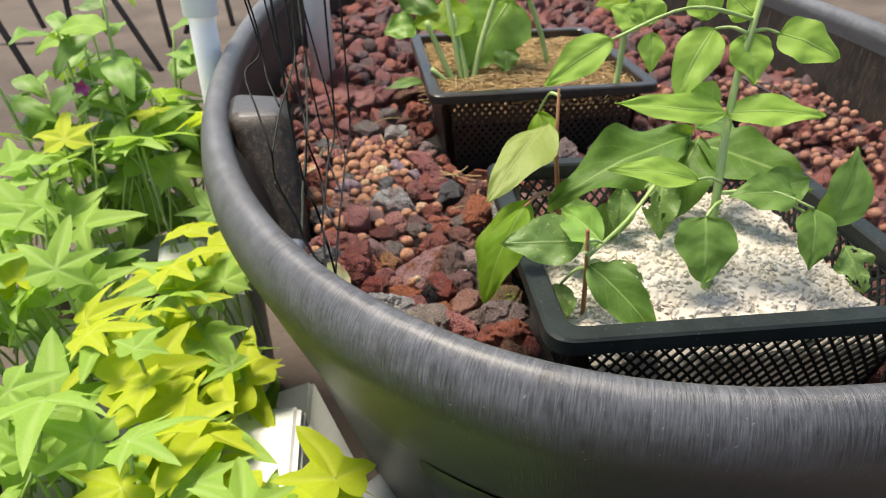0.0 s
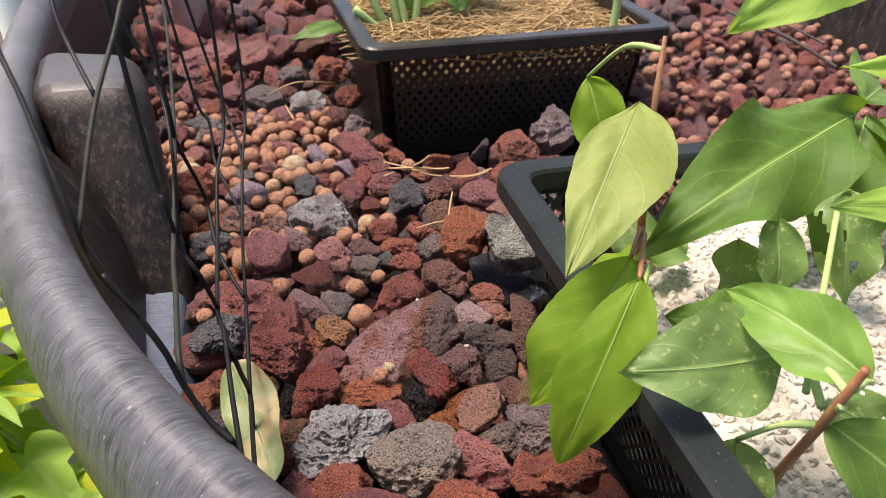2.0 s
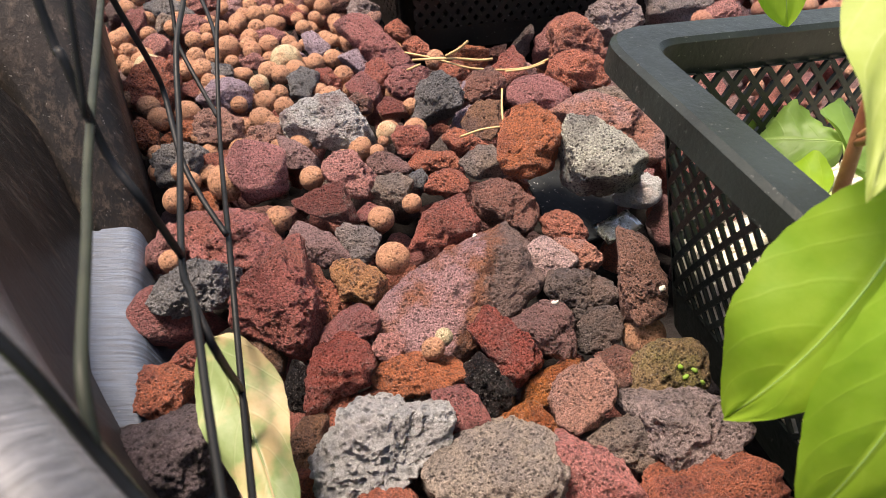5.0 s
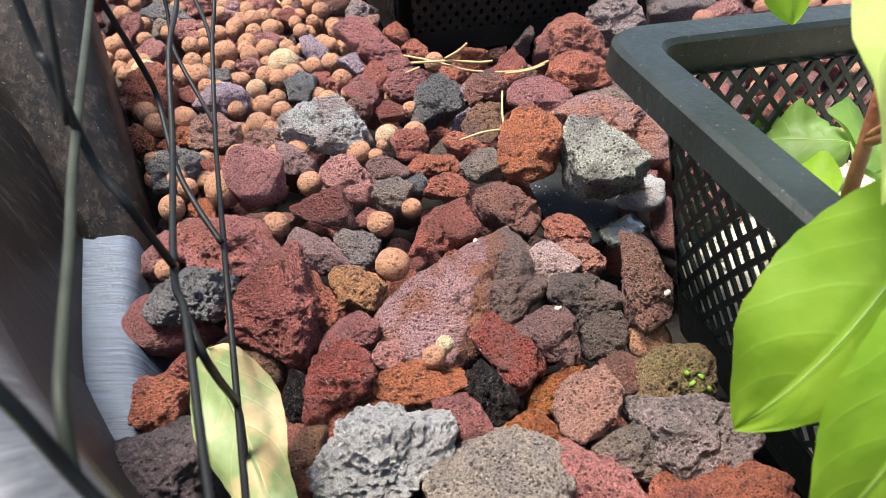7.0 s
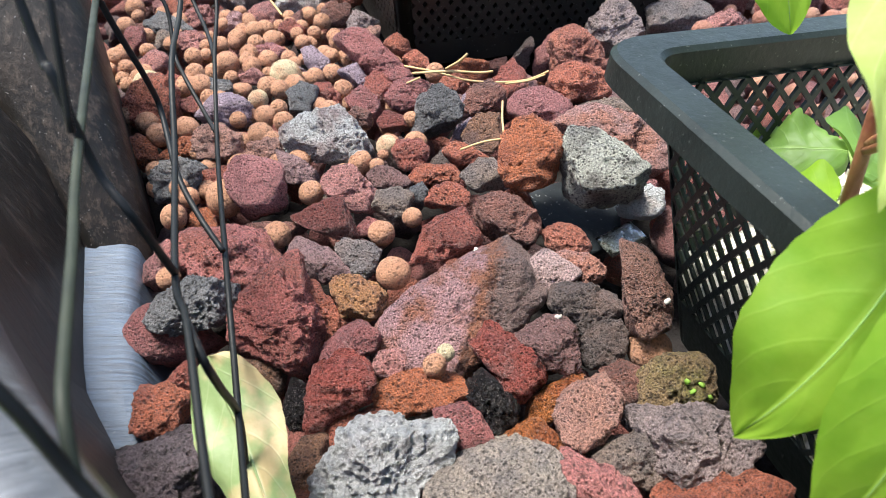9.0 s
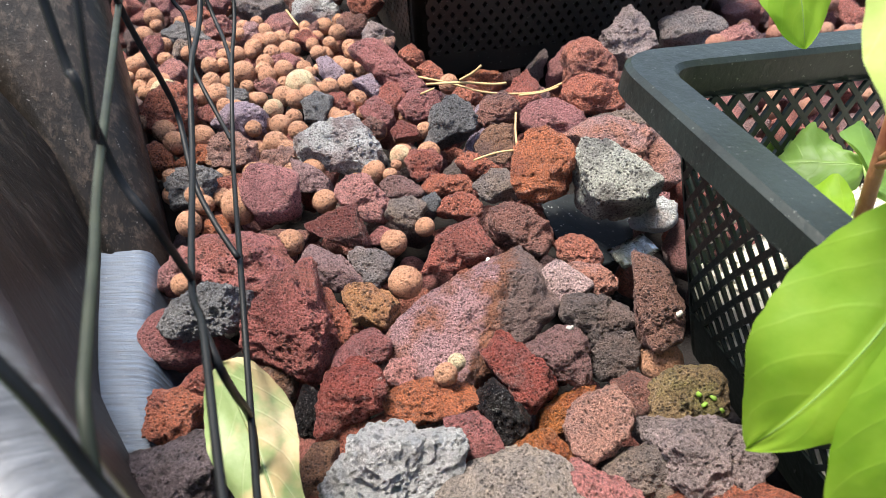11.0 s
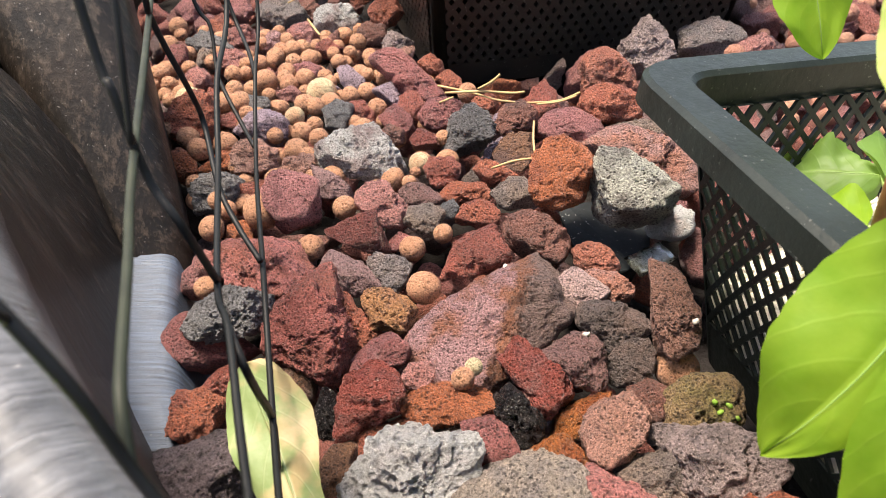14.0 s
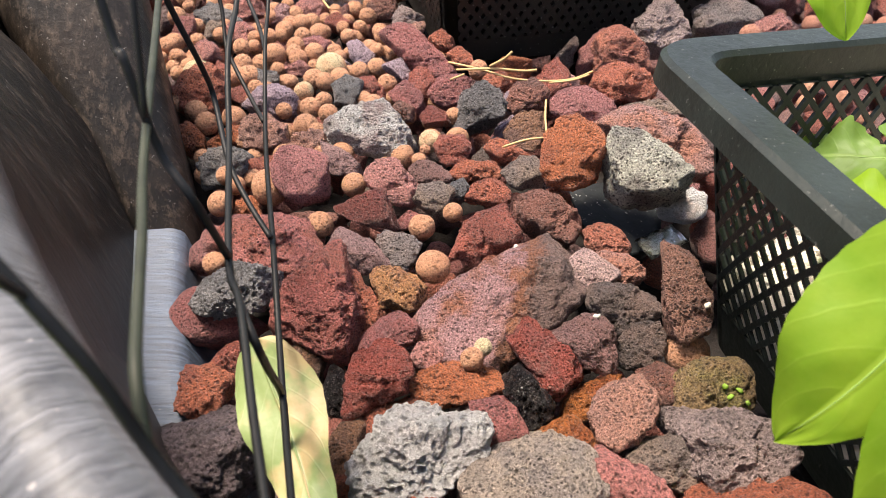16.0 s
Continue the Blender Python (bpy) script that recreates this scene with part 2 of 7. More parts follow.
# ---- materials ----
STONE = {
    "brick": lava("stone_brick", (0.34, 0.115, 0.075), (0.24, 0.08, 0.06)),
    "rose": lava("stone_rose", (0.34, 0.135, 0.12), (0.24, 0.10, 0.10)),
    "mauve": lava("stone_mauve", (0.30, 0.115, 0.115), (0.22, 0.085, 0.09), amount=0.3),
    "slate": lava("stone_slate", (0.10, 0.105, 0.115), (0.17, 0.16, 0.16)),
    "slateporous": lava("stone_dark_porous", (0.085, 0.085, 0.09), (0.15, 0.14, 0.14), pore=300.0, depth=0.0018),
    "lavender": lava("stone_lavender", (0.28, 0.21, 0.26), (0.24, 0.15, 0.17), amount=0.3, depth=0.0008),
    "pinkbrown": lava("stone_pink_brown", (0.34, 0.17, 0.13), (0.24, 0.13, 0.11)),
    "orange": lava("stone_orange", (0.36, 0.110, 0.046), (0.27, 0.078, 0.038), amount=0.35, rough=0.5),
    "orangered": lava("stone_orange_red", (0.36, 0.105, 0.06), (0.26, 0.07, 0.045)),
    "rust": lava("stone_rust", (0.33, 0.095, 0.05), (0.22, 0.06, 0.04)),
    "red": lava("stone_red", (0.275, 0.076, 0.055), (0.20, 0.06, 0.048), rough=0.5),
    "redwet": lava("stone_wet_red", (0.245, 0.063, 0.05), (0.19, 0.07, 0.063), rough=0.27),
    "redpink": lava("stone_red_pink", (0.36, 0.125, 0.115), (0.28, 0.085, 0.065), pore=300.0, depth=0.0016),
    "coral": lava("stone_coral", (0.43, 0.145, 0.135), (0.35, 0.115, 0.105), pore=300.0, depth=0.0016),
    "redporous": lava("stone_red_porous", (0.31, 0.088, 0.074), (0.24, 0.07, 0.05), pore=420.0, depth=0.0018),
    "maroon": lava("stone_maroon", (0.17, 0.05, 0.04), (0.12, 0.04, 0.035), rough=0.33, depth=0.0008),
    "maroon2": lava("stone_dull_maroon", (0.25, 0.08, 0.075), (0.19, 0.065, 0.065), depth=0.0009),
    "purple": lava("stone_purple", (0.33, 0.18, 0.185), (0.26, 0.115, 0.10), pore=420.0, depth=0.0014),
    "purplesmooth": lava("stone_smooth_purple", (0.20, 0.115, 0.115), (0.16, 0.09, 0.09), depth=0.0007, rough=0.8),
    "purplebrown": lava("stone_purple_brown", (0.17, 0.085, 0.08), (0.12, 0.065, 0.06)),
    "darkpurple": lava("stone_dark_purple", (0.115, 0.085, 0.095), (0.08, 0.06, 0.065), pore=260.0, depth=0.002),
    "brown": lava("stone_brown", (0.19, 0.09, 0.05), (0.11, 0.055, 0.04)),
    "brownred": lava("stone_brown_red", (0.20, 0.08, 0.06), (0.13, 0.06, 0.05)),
    "brownporous": lava("stone_brown_porous", (0.21, 0.10, 0.072), (0.15, 0.075, 0.058), pore=500.0, depth=0.002, pore_shade_depth=0.85),
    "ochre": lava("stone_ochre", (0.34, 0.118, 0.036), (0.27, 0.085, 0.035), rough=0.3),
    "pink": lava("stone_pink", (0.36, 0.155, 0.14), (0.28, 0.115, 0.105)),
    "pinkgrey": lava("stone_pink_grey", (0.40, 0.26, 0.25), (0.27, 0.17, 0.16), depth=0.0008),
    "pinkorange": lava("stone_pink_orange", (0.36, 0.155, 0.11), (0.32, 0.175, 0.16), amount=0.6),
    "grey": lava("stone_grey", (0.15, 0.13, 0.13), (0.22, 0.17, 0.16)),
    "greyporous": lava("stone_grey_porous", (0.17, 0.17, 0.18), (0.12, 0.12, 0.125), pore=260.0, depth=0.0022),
    "lightporous": lava("stone_light_porous", (0.46, 0.455, 0.47), (0.36, 0.345, 0.35), pore=210.0, depth=0.0026, pore_shade_depth=0.5, speckle=0.3),
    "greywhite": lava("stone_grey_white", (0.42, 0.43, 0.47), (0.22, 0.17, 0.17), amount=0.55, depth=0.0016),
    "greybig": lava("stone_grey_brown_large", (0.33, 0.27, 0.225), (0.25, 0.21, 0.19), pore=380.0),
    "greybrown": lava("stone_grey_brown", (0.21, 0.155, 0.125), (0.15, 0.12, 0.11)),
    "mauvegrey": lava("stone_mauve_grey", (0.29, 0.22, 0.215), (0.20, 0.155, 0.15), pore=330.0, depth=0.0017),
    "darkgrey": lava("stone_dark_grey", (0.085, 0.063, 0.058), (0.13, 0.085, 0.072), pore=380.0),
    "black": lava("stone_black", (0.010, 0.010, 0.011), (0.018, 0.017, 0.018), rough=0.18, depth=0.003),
    # a grey stone made paler: its sun dapple is put into the colour
    "cream": lava("stone_sunlit_grey", (0.46, 0.41, 0.33), (0.15, 0.14, 0.125), pore=360.0, depth=0.002, amount=0.5, pore_shade_depth=0.9),
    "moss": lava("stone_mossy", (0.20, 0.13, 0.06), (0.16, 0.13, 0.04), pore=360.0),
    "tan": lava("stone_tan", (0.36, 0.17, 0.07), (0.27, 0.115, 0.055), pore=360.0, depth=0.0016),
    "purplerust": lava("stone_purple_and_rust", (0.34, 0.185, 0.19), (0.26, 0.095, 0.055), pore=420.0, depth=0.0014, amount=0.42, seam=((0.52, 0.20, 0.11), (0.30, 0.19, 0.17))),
    "white": lava("stone_white", (0.60, 0.55, 0.52), (0.46, 0.32, 0.29), amount=0.25, depth=0.0008, pore_shade_depth=0.3, speckle=0.2),
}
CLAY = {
    "clay": lava("fired_clay", (0.30, 0.150, 0.085), (0.24, 0.108, 0.06), rough=0.8, pore=360.0, depth=0.0003, amount=0.3, pore_shade_depth=0.5, speckle=0.3),
    "pale_clay": lava("pale_fired_clay", (0.48, 0.31, 0.19), (0.38, 0.22, 0.13), rough=0.8, pore=420.0, depth=0.0004, pore_shade_depth=0.4, speckle=0.3),
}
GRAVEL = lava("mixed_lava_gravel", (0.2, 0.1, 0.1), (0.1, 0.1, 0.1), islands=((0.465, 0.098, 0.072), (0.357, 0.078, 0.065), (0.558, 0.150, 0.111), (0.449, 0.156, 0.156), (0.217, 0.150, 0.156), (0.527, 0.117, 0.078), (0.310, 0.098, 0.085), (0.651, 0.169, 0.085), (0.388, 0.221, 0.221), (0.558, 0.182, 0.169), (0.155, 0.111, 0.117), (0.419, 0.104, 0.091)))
PEBBLES = lava("mixed_clay_pebbles", (0.5, 0.2, 0.1), (0.4, 0.2, 0.1), rough=0.8, pore=110.0, depth=0.0003, pore_shade_depth=0.3, speckle=0.2, islands=(
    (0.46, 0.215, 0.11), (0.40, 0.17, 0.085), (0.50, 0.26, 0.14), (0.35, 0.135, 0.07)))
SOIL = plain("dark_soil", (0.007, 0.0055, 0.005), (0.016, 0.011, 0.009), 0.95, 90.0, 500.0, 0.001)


# profile stretch with rim scuffs and painted highlight, in metres from the tub's foot
CREST = (0.510, 0.580)


def tub_plastic(name, scuff_sheen=0.0):
    """Black moulded plastic with fine scuffs that run across the rim; sky sheen is painted into the colour."""
    m, nt, b = blank(name)
    uv = place_of(nt, (1, 1, 1), uv=True, vary=False)
    st = nt.nodes.new("ShaderNodeMapping")
    st.inputs["Scale"].default_value = (900.0, 55.0, 1.0)
    nt.links.new(uv, st.inputs["Vector"])
    streak = noise_tex(nt, st.outputs[0], 1.0, 5.0, 0.7)
    obj = place_of(nt, vary=False)
    broad = noise_tex(nt, obj, 14.0, 6.0, 0.65)
    cloud = noise_tex(nt, obj, 75.0, 4.0, 0.6)
    speck = ramp(nt, noise_tex(nt, obj, 420.0, 2.0, 0.6), 0.70, 0.76)
    scuff = math_node(nt, "MULTIPLY", ramp(nt, streak, 0.5, 0.8), ramp(nt, broad, 0.3, 0.65))
    sep = nt.nodes.new("ShaderNodeSeparateXYZ")
    nt.links.new(uv, sep.inputs[0])
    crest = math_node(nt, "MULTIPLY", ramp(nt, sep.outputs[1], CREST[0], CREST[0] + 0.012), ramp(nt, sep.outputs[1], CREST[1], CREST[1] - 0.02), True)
    # pale scuffs on the crest, with its sky highlight painted into the colour
    worn_sheen = math_node(nt, "MULTIPLY", crest, ramp(nt, math_node(nt, "ADD", math_node(nt, "MULTIPLY", streak, 0.8), math_node(nt, "ADD", math_node(nt, "MULTIPLY", broad, 0.35), math_node(nt, "MULTIPLY", cloud, 0.3))), 0.58, 0.92), True)
    scuff = math_node(nt, "MAXIMUM", math_node(nt, "MULTIPLY", scuff, 0.5), worn_sheen)
    # ledge scuffs are tinted blue: the sky's sheen painted into the colour
    if scuff_sheen:
        scuff = math_node(nt, "MULTIPLY", ramp(nt, streak, 0.22, 0.75), scuff_sheen)
    col = mix_colour(nt, math_node(nt, "MULTIPLY", scuff, 0.5 if scuff_sheen else 0.44), (0.022, 0.022, 0.0245), (0.22, 0.31, 0.45) if scuff_sheen else (0.30, 0.315, 0.345))
    col = mix_colour(nt, math_node(nt, "MULTIPLY", ramp(nt, noise_tex(nt, obj, 22.0, 5.0), 0.5, 0.8), 0.35), col, (0.05, 0.035, 0.028))
    col = mix_colour(nt, math_node(nt, "MULTIPLY", speck, 0.5), col, (0.4, 0.38, 0.36))
    nt.links.new(col, b.inputs["Base Color"])
    nt.links.new(math_node(nt, "ADD", 0.28, math_node(nt, "MULTIPLY", streak, 0.32)), b.inputs["Roughness"])
    b.inputs["Specular IOR Level"].default_value = 0.6
    b.inputs["Coat Weight"].default_value, b.inputs["Coat Roughness"].default_value, b.inputs["Coat IOR"].default_value = 0.2, 0.36, 1.6
    bump(nt, b, math_node(nt, "ADD", streak, math_node(nt, "MULTIPLY", cloud, 0.8)), 0.0009, 1.0)
    return m


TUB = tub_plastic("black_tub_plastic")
LEDGE = tub_plastic("worn_sheen_tub_plastic", 1.0)


def inner_plastic():
    """The same plastic on the inside: dull, with dried dirt."""
    m, nt, b = blank("dull_tub_plastic")
    obj = place_of(nt, vary=False)
    dirt = ramp(nt, noise_tex(nt, obj, 26.0, 6.0, 0.65), 0.42, 0.75)
    speck = ramp(nt, noise_tex(nt, obj, 620.0, 2.0, 0.6), 0.68, 0.73)
    st = place_of(nt, (260.0, 260.0, 11.0), vary=False)
    scratch = noise_tex(nt, st, 1.0, 5.0, 0.75)
    col = mix_colour(nt, math_node(nt, "MULTIPLY", dirt, 0.6), (0.010, 0.0084, 0.0070), (0.040, 0.027, 0.019))
    col = mix_colour(nt, math_node(nt, "MULTIPLY", ramp(nt, scratch, 0.50, 0.74), 0.65), col, (0.12, 0.088, 0.066))
    col = mix_colour(nt, math_node(nt, "MULTIPLY", speck, 0.5), col, (0.25, 0.23, 0.21))
    nt.links.new(col, b.inputs["Base Color"])
    b.inputs["Specular IOR Level"].default_value = 0.28
    nt.links.new(math_node(nt, "ADD", 0.34, math_node(nt, "MULTIPLY", scratch, 0.3)), b.inputs["Roughness"])
    bump(nt, b, math_node(nt, "ADD", scratch, math_node(nt, "MULTIPLY", dirt, 0.5)), 0.0005)
    return m


INNER = inner_plastic()
BASKET = plain("black_basket_plastic", (0.008, 0.0112, 0.0098), (0.016, 0.022, 0.0195), 0.44, 40.0, 350.0, 0.0002, 0.26, dust=0.18)
DUSTY = plain("dusty_basket_plastic", (0.011, 0.0105, 0.009), (0.028, 0.023, 0.018), 0.34, 40.0, 350.0, 0.0002, 0.5, dust=0.45)
SCRAP = plain("dusty_black_plastic", (0.008, 0.010, 0.012), (0.014, 0.018, 0.02), 0.7, 60.0, 350.0, 0.0002, 0.15, dust=0.8)
FILM = plain("clear_plastic_film", (0.34, 0.36, 0.30), (0.26, 0.28, 0.24), 0.3, 60.0, 350.0, 0.0004)
FILM.node_tree.nodes["Principled BSDF"].inputs["Transmission Weight"].default_value = 0.8
WIRE = plain("black_coated_wire", (0.006, 0.006, 0.006), (0.012, 0.012, 0.012), 0.5, 80.0, 300.0, 0.0001, 0.2)
WIREGREEN = plain("weathered_green_wire", (0.026, 0.031, 0.019), (0.012, 0.015, 0.010), 0.55, 80.0, 300.0, 0.0001, 0.2)
WIREGREY = plain("weathered_grey_wire", (0.008, 0.009, 0.008), (0.005, 0.005, 0.005), 0.5, 80.0, 300.0, 0.0001, 0.2)
PVC = plain("white_pvc", (0.78, 0.79, 0.80), (0.66, 0.68, 0.70), 0.4, 14.0, 200.0, 0.0001)
FOAM = plain("white_foam", (0.76, 0.76, 0.76), (0.62, 0.62, 0.61), 0.85, 30.0, 350.0, 0.0006)
PERLITE = plain("white_perlite", (0.60, 0.57, 0.51), (0.46, 0.41, 0.33), 0.9, 45.0, 900.0, 0.0006)
STRAW = plain("dry_straw", (0.47, 0.33, 0.15), (0.32, 0.21, 0.09), 0.7, 80.0, 600.0, 0.0003)
IRON = plain("rusty_dark_iron", (0.025, 0.02, 0.018), (0.06, 0.04, 0.03), 0.6, 20.0, 300.0, 0.0004)
PAVING = plain("brown_paving", (0.062, 0.045, 0.034), (0.11, 0.085, 0.066), 0.9, 3.0, 60.0, 0.004)
SIDEWALL = plain("dark_earth", (0.05, 0.035, 0.022), (0.09, 0.065, 0.04), 0.95, 8.0, 90.0, 0.006)
LEAF_PALE = leafy("leaf_pale_yellow", (0.24, 0.30, 0.075), (0.42, 0.46, 0.20), (0.21, 0.27, 0.055), 0.32, 0.55)
LEAF_LIME = leafy("leaf_lime", (0.20, 0.335, 0.025), (0.30, 0.44, 0.06), (0.13, 0.27, 0.014), 0.56, 0.58, blotch=70.0)
LEAF_MID = leafy("leaf_mid_green", (0.12, 0.22, 0.05), (0.22, 0.32, 0.11), (0.06, 0.13, 0.025), 0.32)
LEAF_MOTTLED = leafy("leaf_mottled_green", (0.14, 0.235, 0.07), (0.27, 0.36, 0.15), (0.09, 0.17, 0.04), 0.32, specks=0.55)
LEAF_DARK = leafy("leaf_dark_green", (0.068, 0.145, 0.022), (0.22, 0.34, 0.08), (0.042, 0.10, 0.014), 0.28, 0.58)
VEIN = plain("leaf_midrib_green", (0.16, 0.27, 0.055), (0.20, 0.31, 0.08), 0.55, 60.0, 500.0, 0.0001)
LEAF_VINE = leafy("leaf_vine_green", (0.31, 0.49, 0.09), (0.40, 0.55, 0.17), (0.23, 0.40, 0.06), 0.46, 0.6)
LEAF_YELLOW = leafy("leaf_vine_yellow", (0.52, 0.58, 0.03), (0.56, 0.60, 0.09), (0.38, 0.50, 0.03), 0.48, 0.6)
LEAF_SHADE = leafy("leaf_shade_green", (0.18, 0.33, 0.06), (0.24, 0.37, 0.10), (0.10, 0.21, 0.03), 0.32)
LEAF_DEAD = leafy("leaf_fallen_yellow", (0.155, 0.215, 0.085), (0.34, 0.36, 0.21), (0.34, 0.265, 0.14), 0.12, 0.5, 6.0, blotch=60.0, patch=(0.46, 0.58))
STEM_GREEN = plain("green_stem", (0.27, 0.40, 0.11), (0.36, 0.46, 0.18), 0.5, 60.0, 500.0, 0.0003)
STEM_RED = plain("red_brown_stem", (0.22, 0.07, 0.035), (0.30, 0.16, 0.06), 0.5, 90.0, 500.0, 0.0004)
FLOWER = plain("purple_petal", (0.33, 0.03, 0.16), (0.22, 0.02, 0.14), 0.5, 60.0, 500.0, 0.0003)


# ---- mesh helpers ----
def mesh_object(name, verts, faces, material, parent=None, label="", smooth=True, uvs=None):
    me = bpy.data.meshes.new(name)
    me.from_pydata([tuple(v) for v in verts], [], [tuple(f) for f in faces])
    if uvs is not None:
        layer = me.uv_layers.new(name="UVMap")
        idx = np.empty(len(me.loops), dtype=np.int32)
        me.loops.foreach_get("vertex_index", idx)
        layer.data.foreach_set("uv", np.asarray(uvs, dtype=np.float32)[idx].ravel())
    me.materials.append(material)
    if smooth:
        me.polygons.foreach_set("use_smooth", np.ones(len(me.polygons), dtype=bool))
    me.update()
    ob = new(name, me)
    ob.parent = parent
    if label:
        tagged(ob, label)
    return ob


def part(name, bm, material, parent, label="", smooth=False):
    me = bpy.data.meshes.new(name)
    bm.normal_update()
    bm.to_mesh(me)
    bm.free()
    me.materials.append(material)
    if smooth:
        me.polygons.foreach_set("use_smooth", np.ones(len(me.polygons), dtype=bool))
    ob = new(name, me)
    ob.parent = parent
    if label:
        tagged(ob, label)
    return ob


def thing(name, label, category, group="", at=(0, 0, 0)):
    e = new(name)
    e.empty_display_size = 0.02
    e.location = at
    return tagged(e, label, category, group)


def tube_mesh(points, radii, sides=8):
    """Vertices, faces and UVs of a capped tube along a line of points."""
    pts = [Vector(p) for p in points]
    if isinstance(radii, (int, float)):
        radii = [radii] * len(pts)
    verts, faces = [], []
    up = None
    for i, p in enumerate(pts):
        t = (pts[min(i + 1, len(pts) - 1)] - pts[max(i - 1, 0)]).normalized()
        if up is None:
            up = t.orthogonal().normalized()
        up = (up - t * up.dot(t)).normalized()
        side = t.cross(up)
        for k in range(sides):
            a = 2 * math.pi * k / sides
            verts.append(p + (up * math.cos(a) + side * math.sin(a)) * radii[i])
    n = len(pts)
    for i in range(n - 1):
        for k in range(sides):
            a, b = i * sides + k, i * sides + (k + 1) % sides
            faces.append((a, b, b + sides, a + sides))
    faces.append(tuple(range(sides))[::-1])
    faces.append(tuple(range((n - 1) * sides, n * sides)))
    return verts, faces


def smooth_line(points, steps=5):
    """A soft curve through a few points."""
    p = [Vector(q) for q in points]
    out = []
    for i in range(len(p) - 1):
        a, b, c, d = p[max(i - 1, 0)], p[i], p[i + 1], p[min(i + 2, len(p) - 1)]
        for k in range(steps):
            t = k / steps
            out.append(0.5 * ((2 * b) + (c - a) * t + (2 * a - 5 * b + 4 * c - d) * t * t + (3 * b - a - 3 * c + d) * t ** 3))
    out.append(p[-1])
    return out


def tube(name, points, radii, material, parent=None, label="", sides=8):
    v, f = tube_mesh(points, radii, sides)
    return mesh_object(name, v, f, material, parent, label)


# ---- stone shapes ----
def lattice(ix, iy, iz, seed):
    h = (ix * 374761393 + iy * 668265263 + iz * 2147483647 + seed * 1274126177) & 0xFFFFFFFF
    h = ((h ^ (h >> 13)) * 1274126177) & 0xFFFFFFFF
    h = ((h ^ (h >> 16)) * 2246822519) & 0xFFFFFFFF
    return ((h ^ (h >> 15)) & 0xFFFF) / 65535.0


def value_noise(p, seed):
    i = np.floor(p).astype(np.int64)
    f = p - i
    f = f * f * (3 - 2 * f)
    out = np.zeros(len(p))
    for dx in (0, 1):
        for dy in (0, 1):
            for dz in (0, 1):
                w = (f[:, 0] if dx else 1 - f[:, 0]) * (f[:, 1] if dy else 1 - f[:, 1]) * (f[:, 2] if dz else 1 - f[:, 2])
                out += w * lattice(i[:, 0] + dx, i[:, 1] + dy, i[:, 2] + dz, seed)
    return out - 0.5


def pore_field(p, seed):
    """Distance to the nearest of scattered points, one in each unit cell."""
    i = np.floor(p).astype(np.int64)
    best = np.full(len(p), 9.0)
    for dx in (-1, 0, 1):
        for dy in (-1, 0, 1):
            for dz in (-1, 0, 1):
                c = i + np.array((dx, dy, dz))
                q = c + np.stack([lattice(c[:, 0], c[:, 1], c[:, 2], seed + k) for k in (1, 2, 3)], axis=1)
                best = np.minimum(best, np.linalg.norm(p - q, axis=1))
    return best


ICO = {}


def ico(level):
    if level not in ICO:
        bm = bmesh.new()
        bmesh.ops.create_icosphere(bm, subdivisions=level, radius=1.0)
        ICO[level] = (np.array([v.co[:] for v in bm.verts]), [tuple(v.index for v in f.verts) for f in bm.faces])
        bm.free()
    return ICO[level]


def stone_shape(seed, level, size, planes=11, sharp=14.0, rough=0.10, pores=0.0, pore_size=0.003, breaks=None):
    """Points of a broken stone that fills the box of that size: a soft-edged block of random planes, or of the given broken faces, lumpy, with open pores."""
    rng = np.random.default_rng(seed)
    n, faces = ico(level)
    pl = rng.normal(size=(max(planes, 1), 3))
    pl /= np.linalg.norm(pl, axis=1)[:, None]
    dist = rng.uniform(0.76, 1.0, max(planes, 1))
    if breaks:
        pl, dist = breaks
        dist, unit = dist / dist.mean(), dist.mean()
    d = np.maximum(n @ pl.T / dist, 0.0)
    r = 1.0 / np.maximum((d ** sharp).sum(axis=1), 0.35 ** sharp) ** (1.0 / sharp)
    p = n * r[:, None]
    lo, hi = p.min(axis=0), p.max(axis=0)
    size = np.array(size)
    if breaks:
        p = p * unit
        size = (hi - lo) * unit
        lo, hi = p.min(axis=0), p.max(axis=0)
    if planes == 0:
        p = n.copy()
        lo, hi = p.min(axis=0), p.max(axis=0)
    if not breaks:
        p = ((p - lo) / (hi - lo) - 0.5) * size
    mean = size.mean()
    q = p / mean
    bumpy = value_noise(q * 3.1 + 9, seed) * 0.9 + value_noise(q * 7.0, seed + 5) * 0.55 + value_noise(q * 16.0, seed + 9) * 0.32
    if level >= 5:
        bumpy += value_noise(q * 36.0, seed + 11) * 0.22
    ragged = 0.12 - np.abs(value_noise(q * 4.3 + 3, seed + 31)) + 0.06 - 0.6 * np.abs(value_noise(q * 10.0 + 5, seed + 37))
    move = (bumpy + 1.3 * ragged * min(planes, 1)) * rough * mean
    if pores > 0:
        f = pore_field(p / pore_size, seed)
        keep = np.clip((value_noise(p / (pore_size * 5), seed + 20) + 0.34) * 4, 0, 1)
        pit = np.clip((0.46 - f) / 0.20, 0, 1)
        move -= pores * keep * pit * pit * (3 - 2 * pit)
        f2 = pore_field(p / (pore_size * 0.5) + 31, seed + 3)
        pit = np.clip((0.44 - f2) / 0.24, 0, 1)
        move -= 0.45 * pores * pit
    return p + n * move[:, None], faces


# ---- tub ----
CX, CY, RA, RB, RROT, RN = 0.1412, 1.05, 0.4038, 0.7809, 0.1119, 2.4756


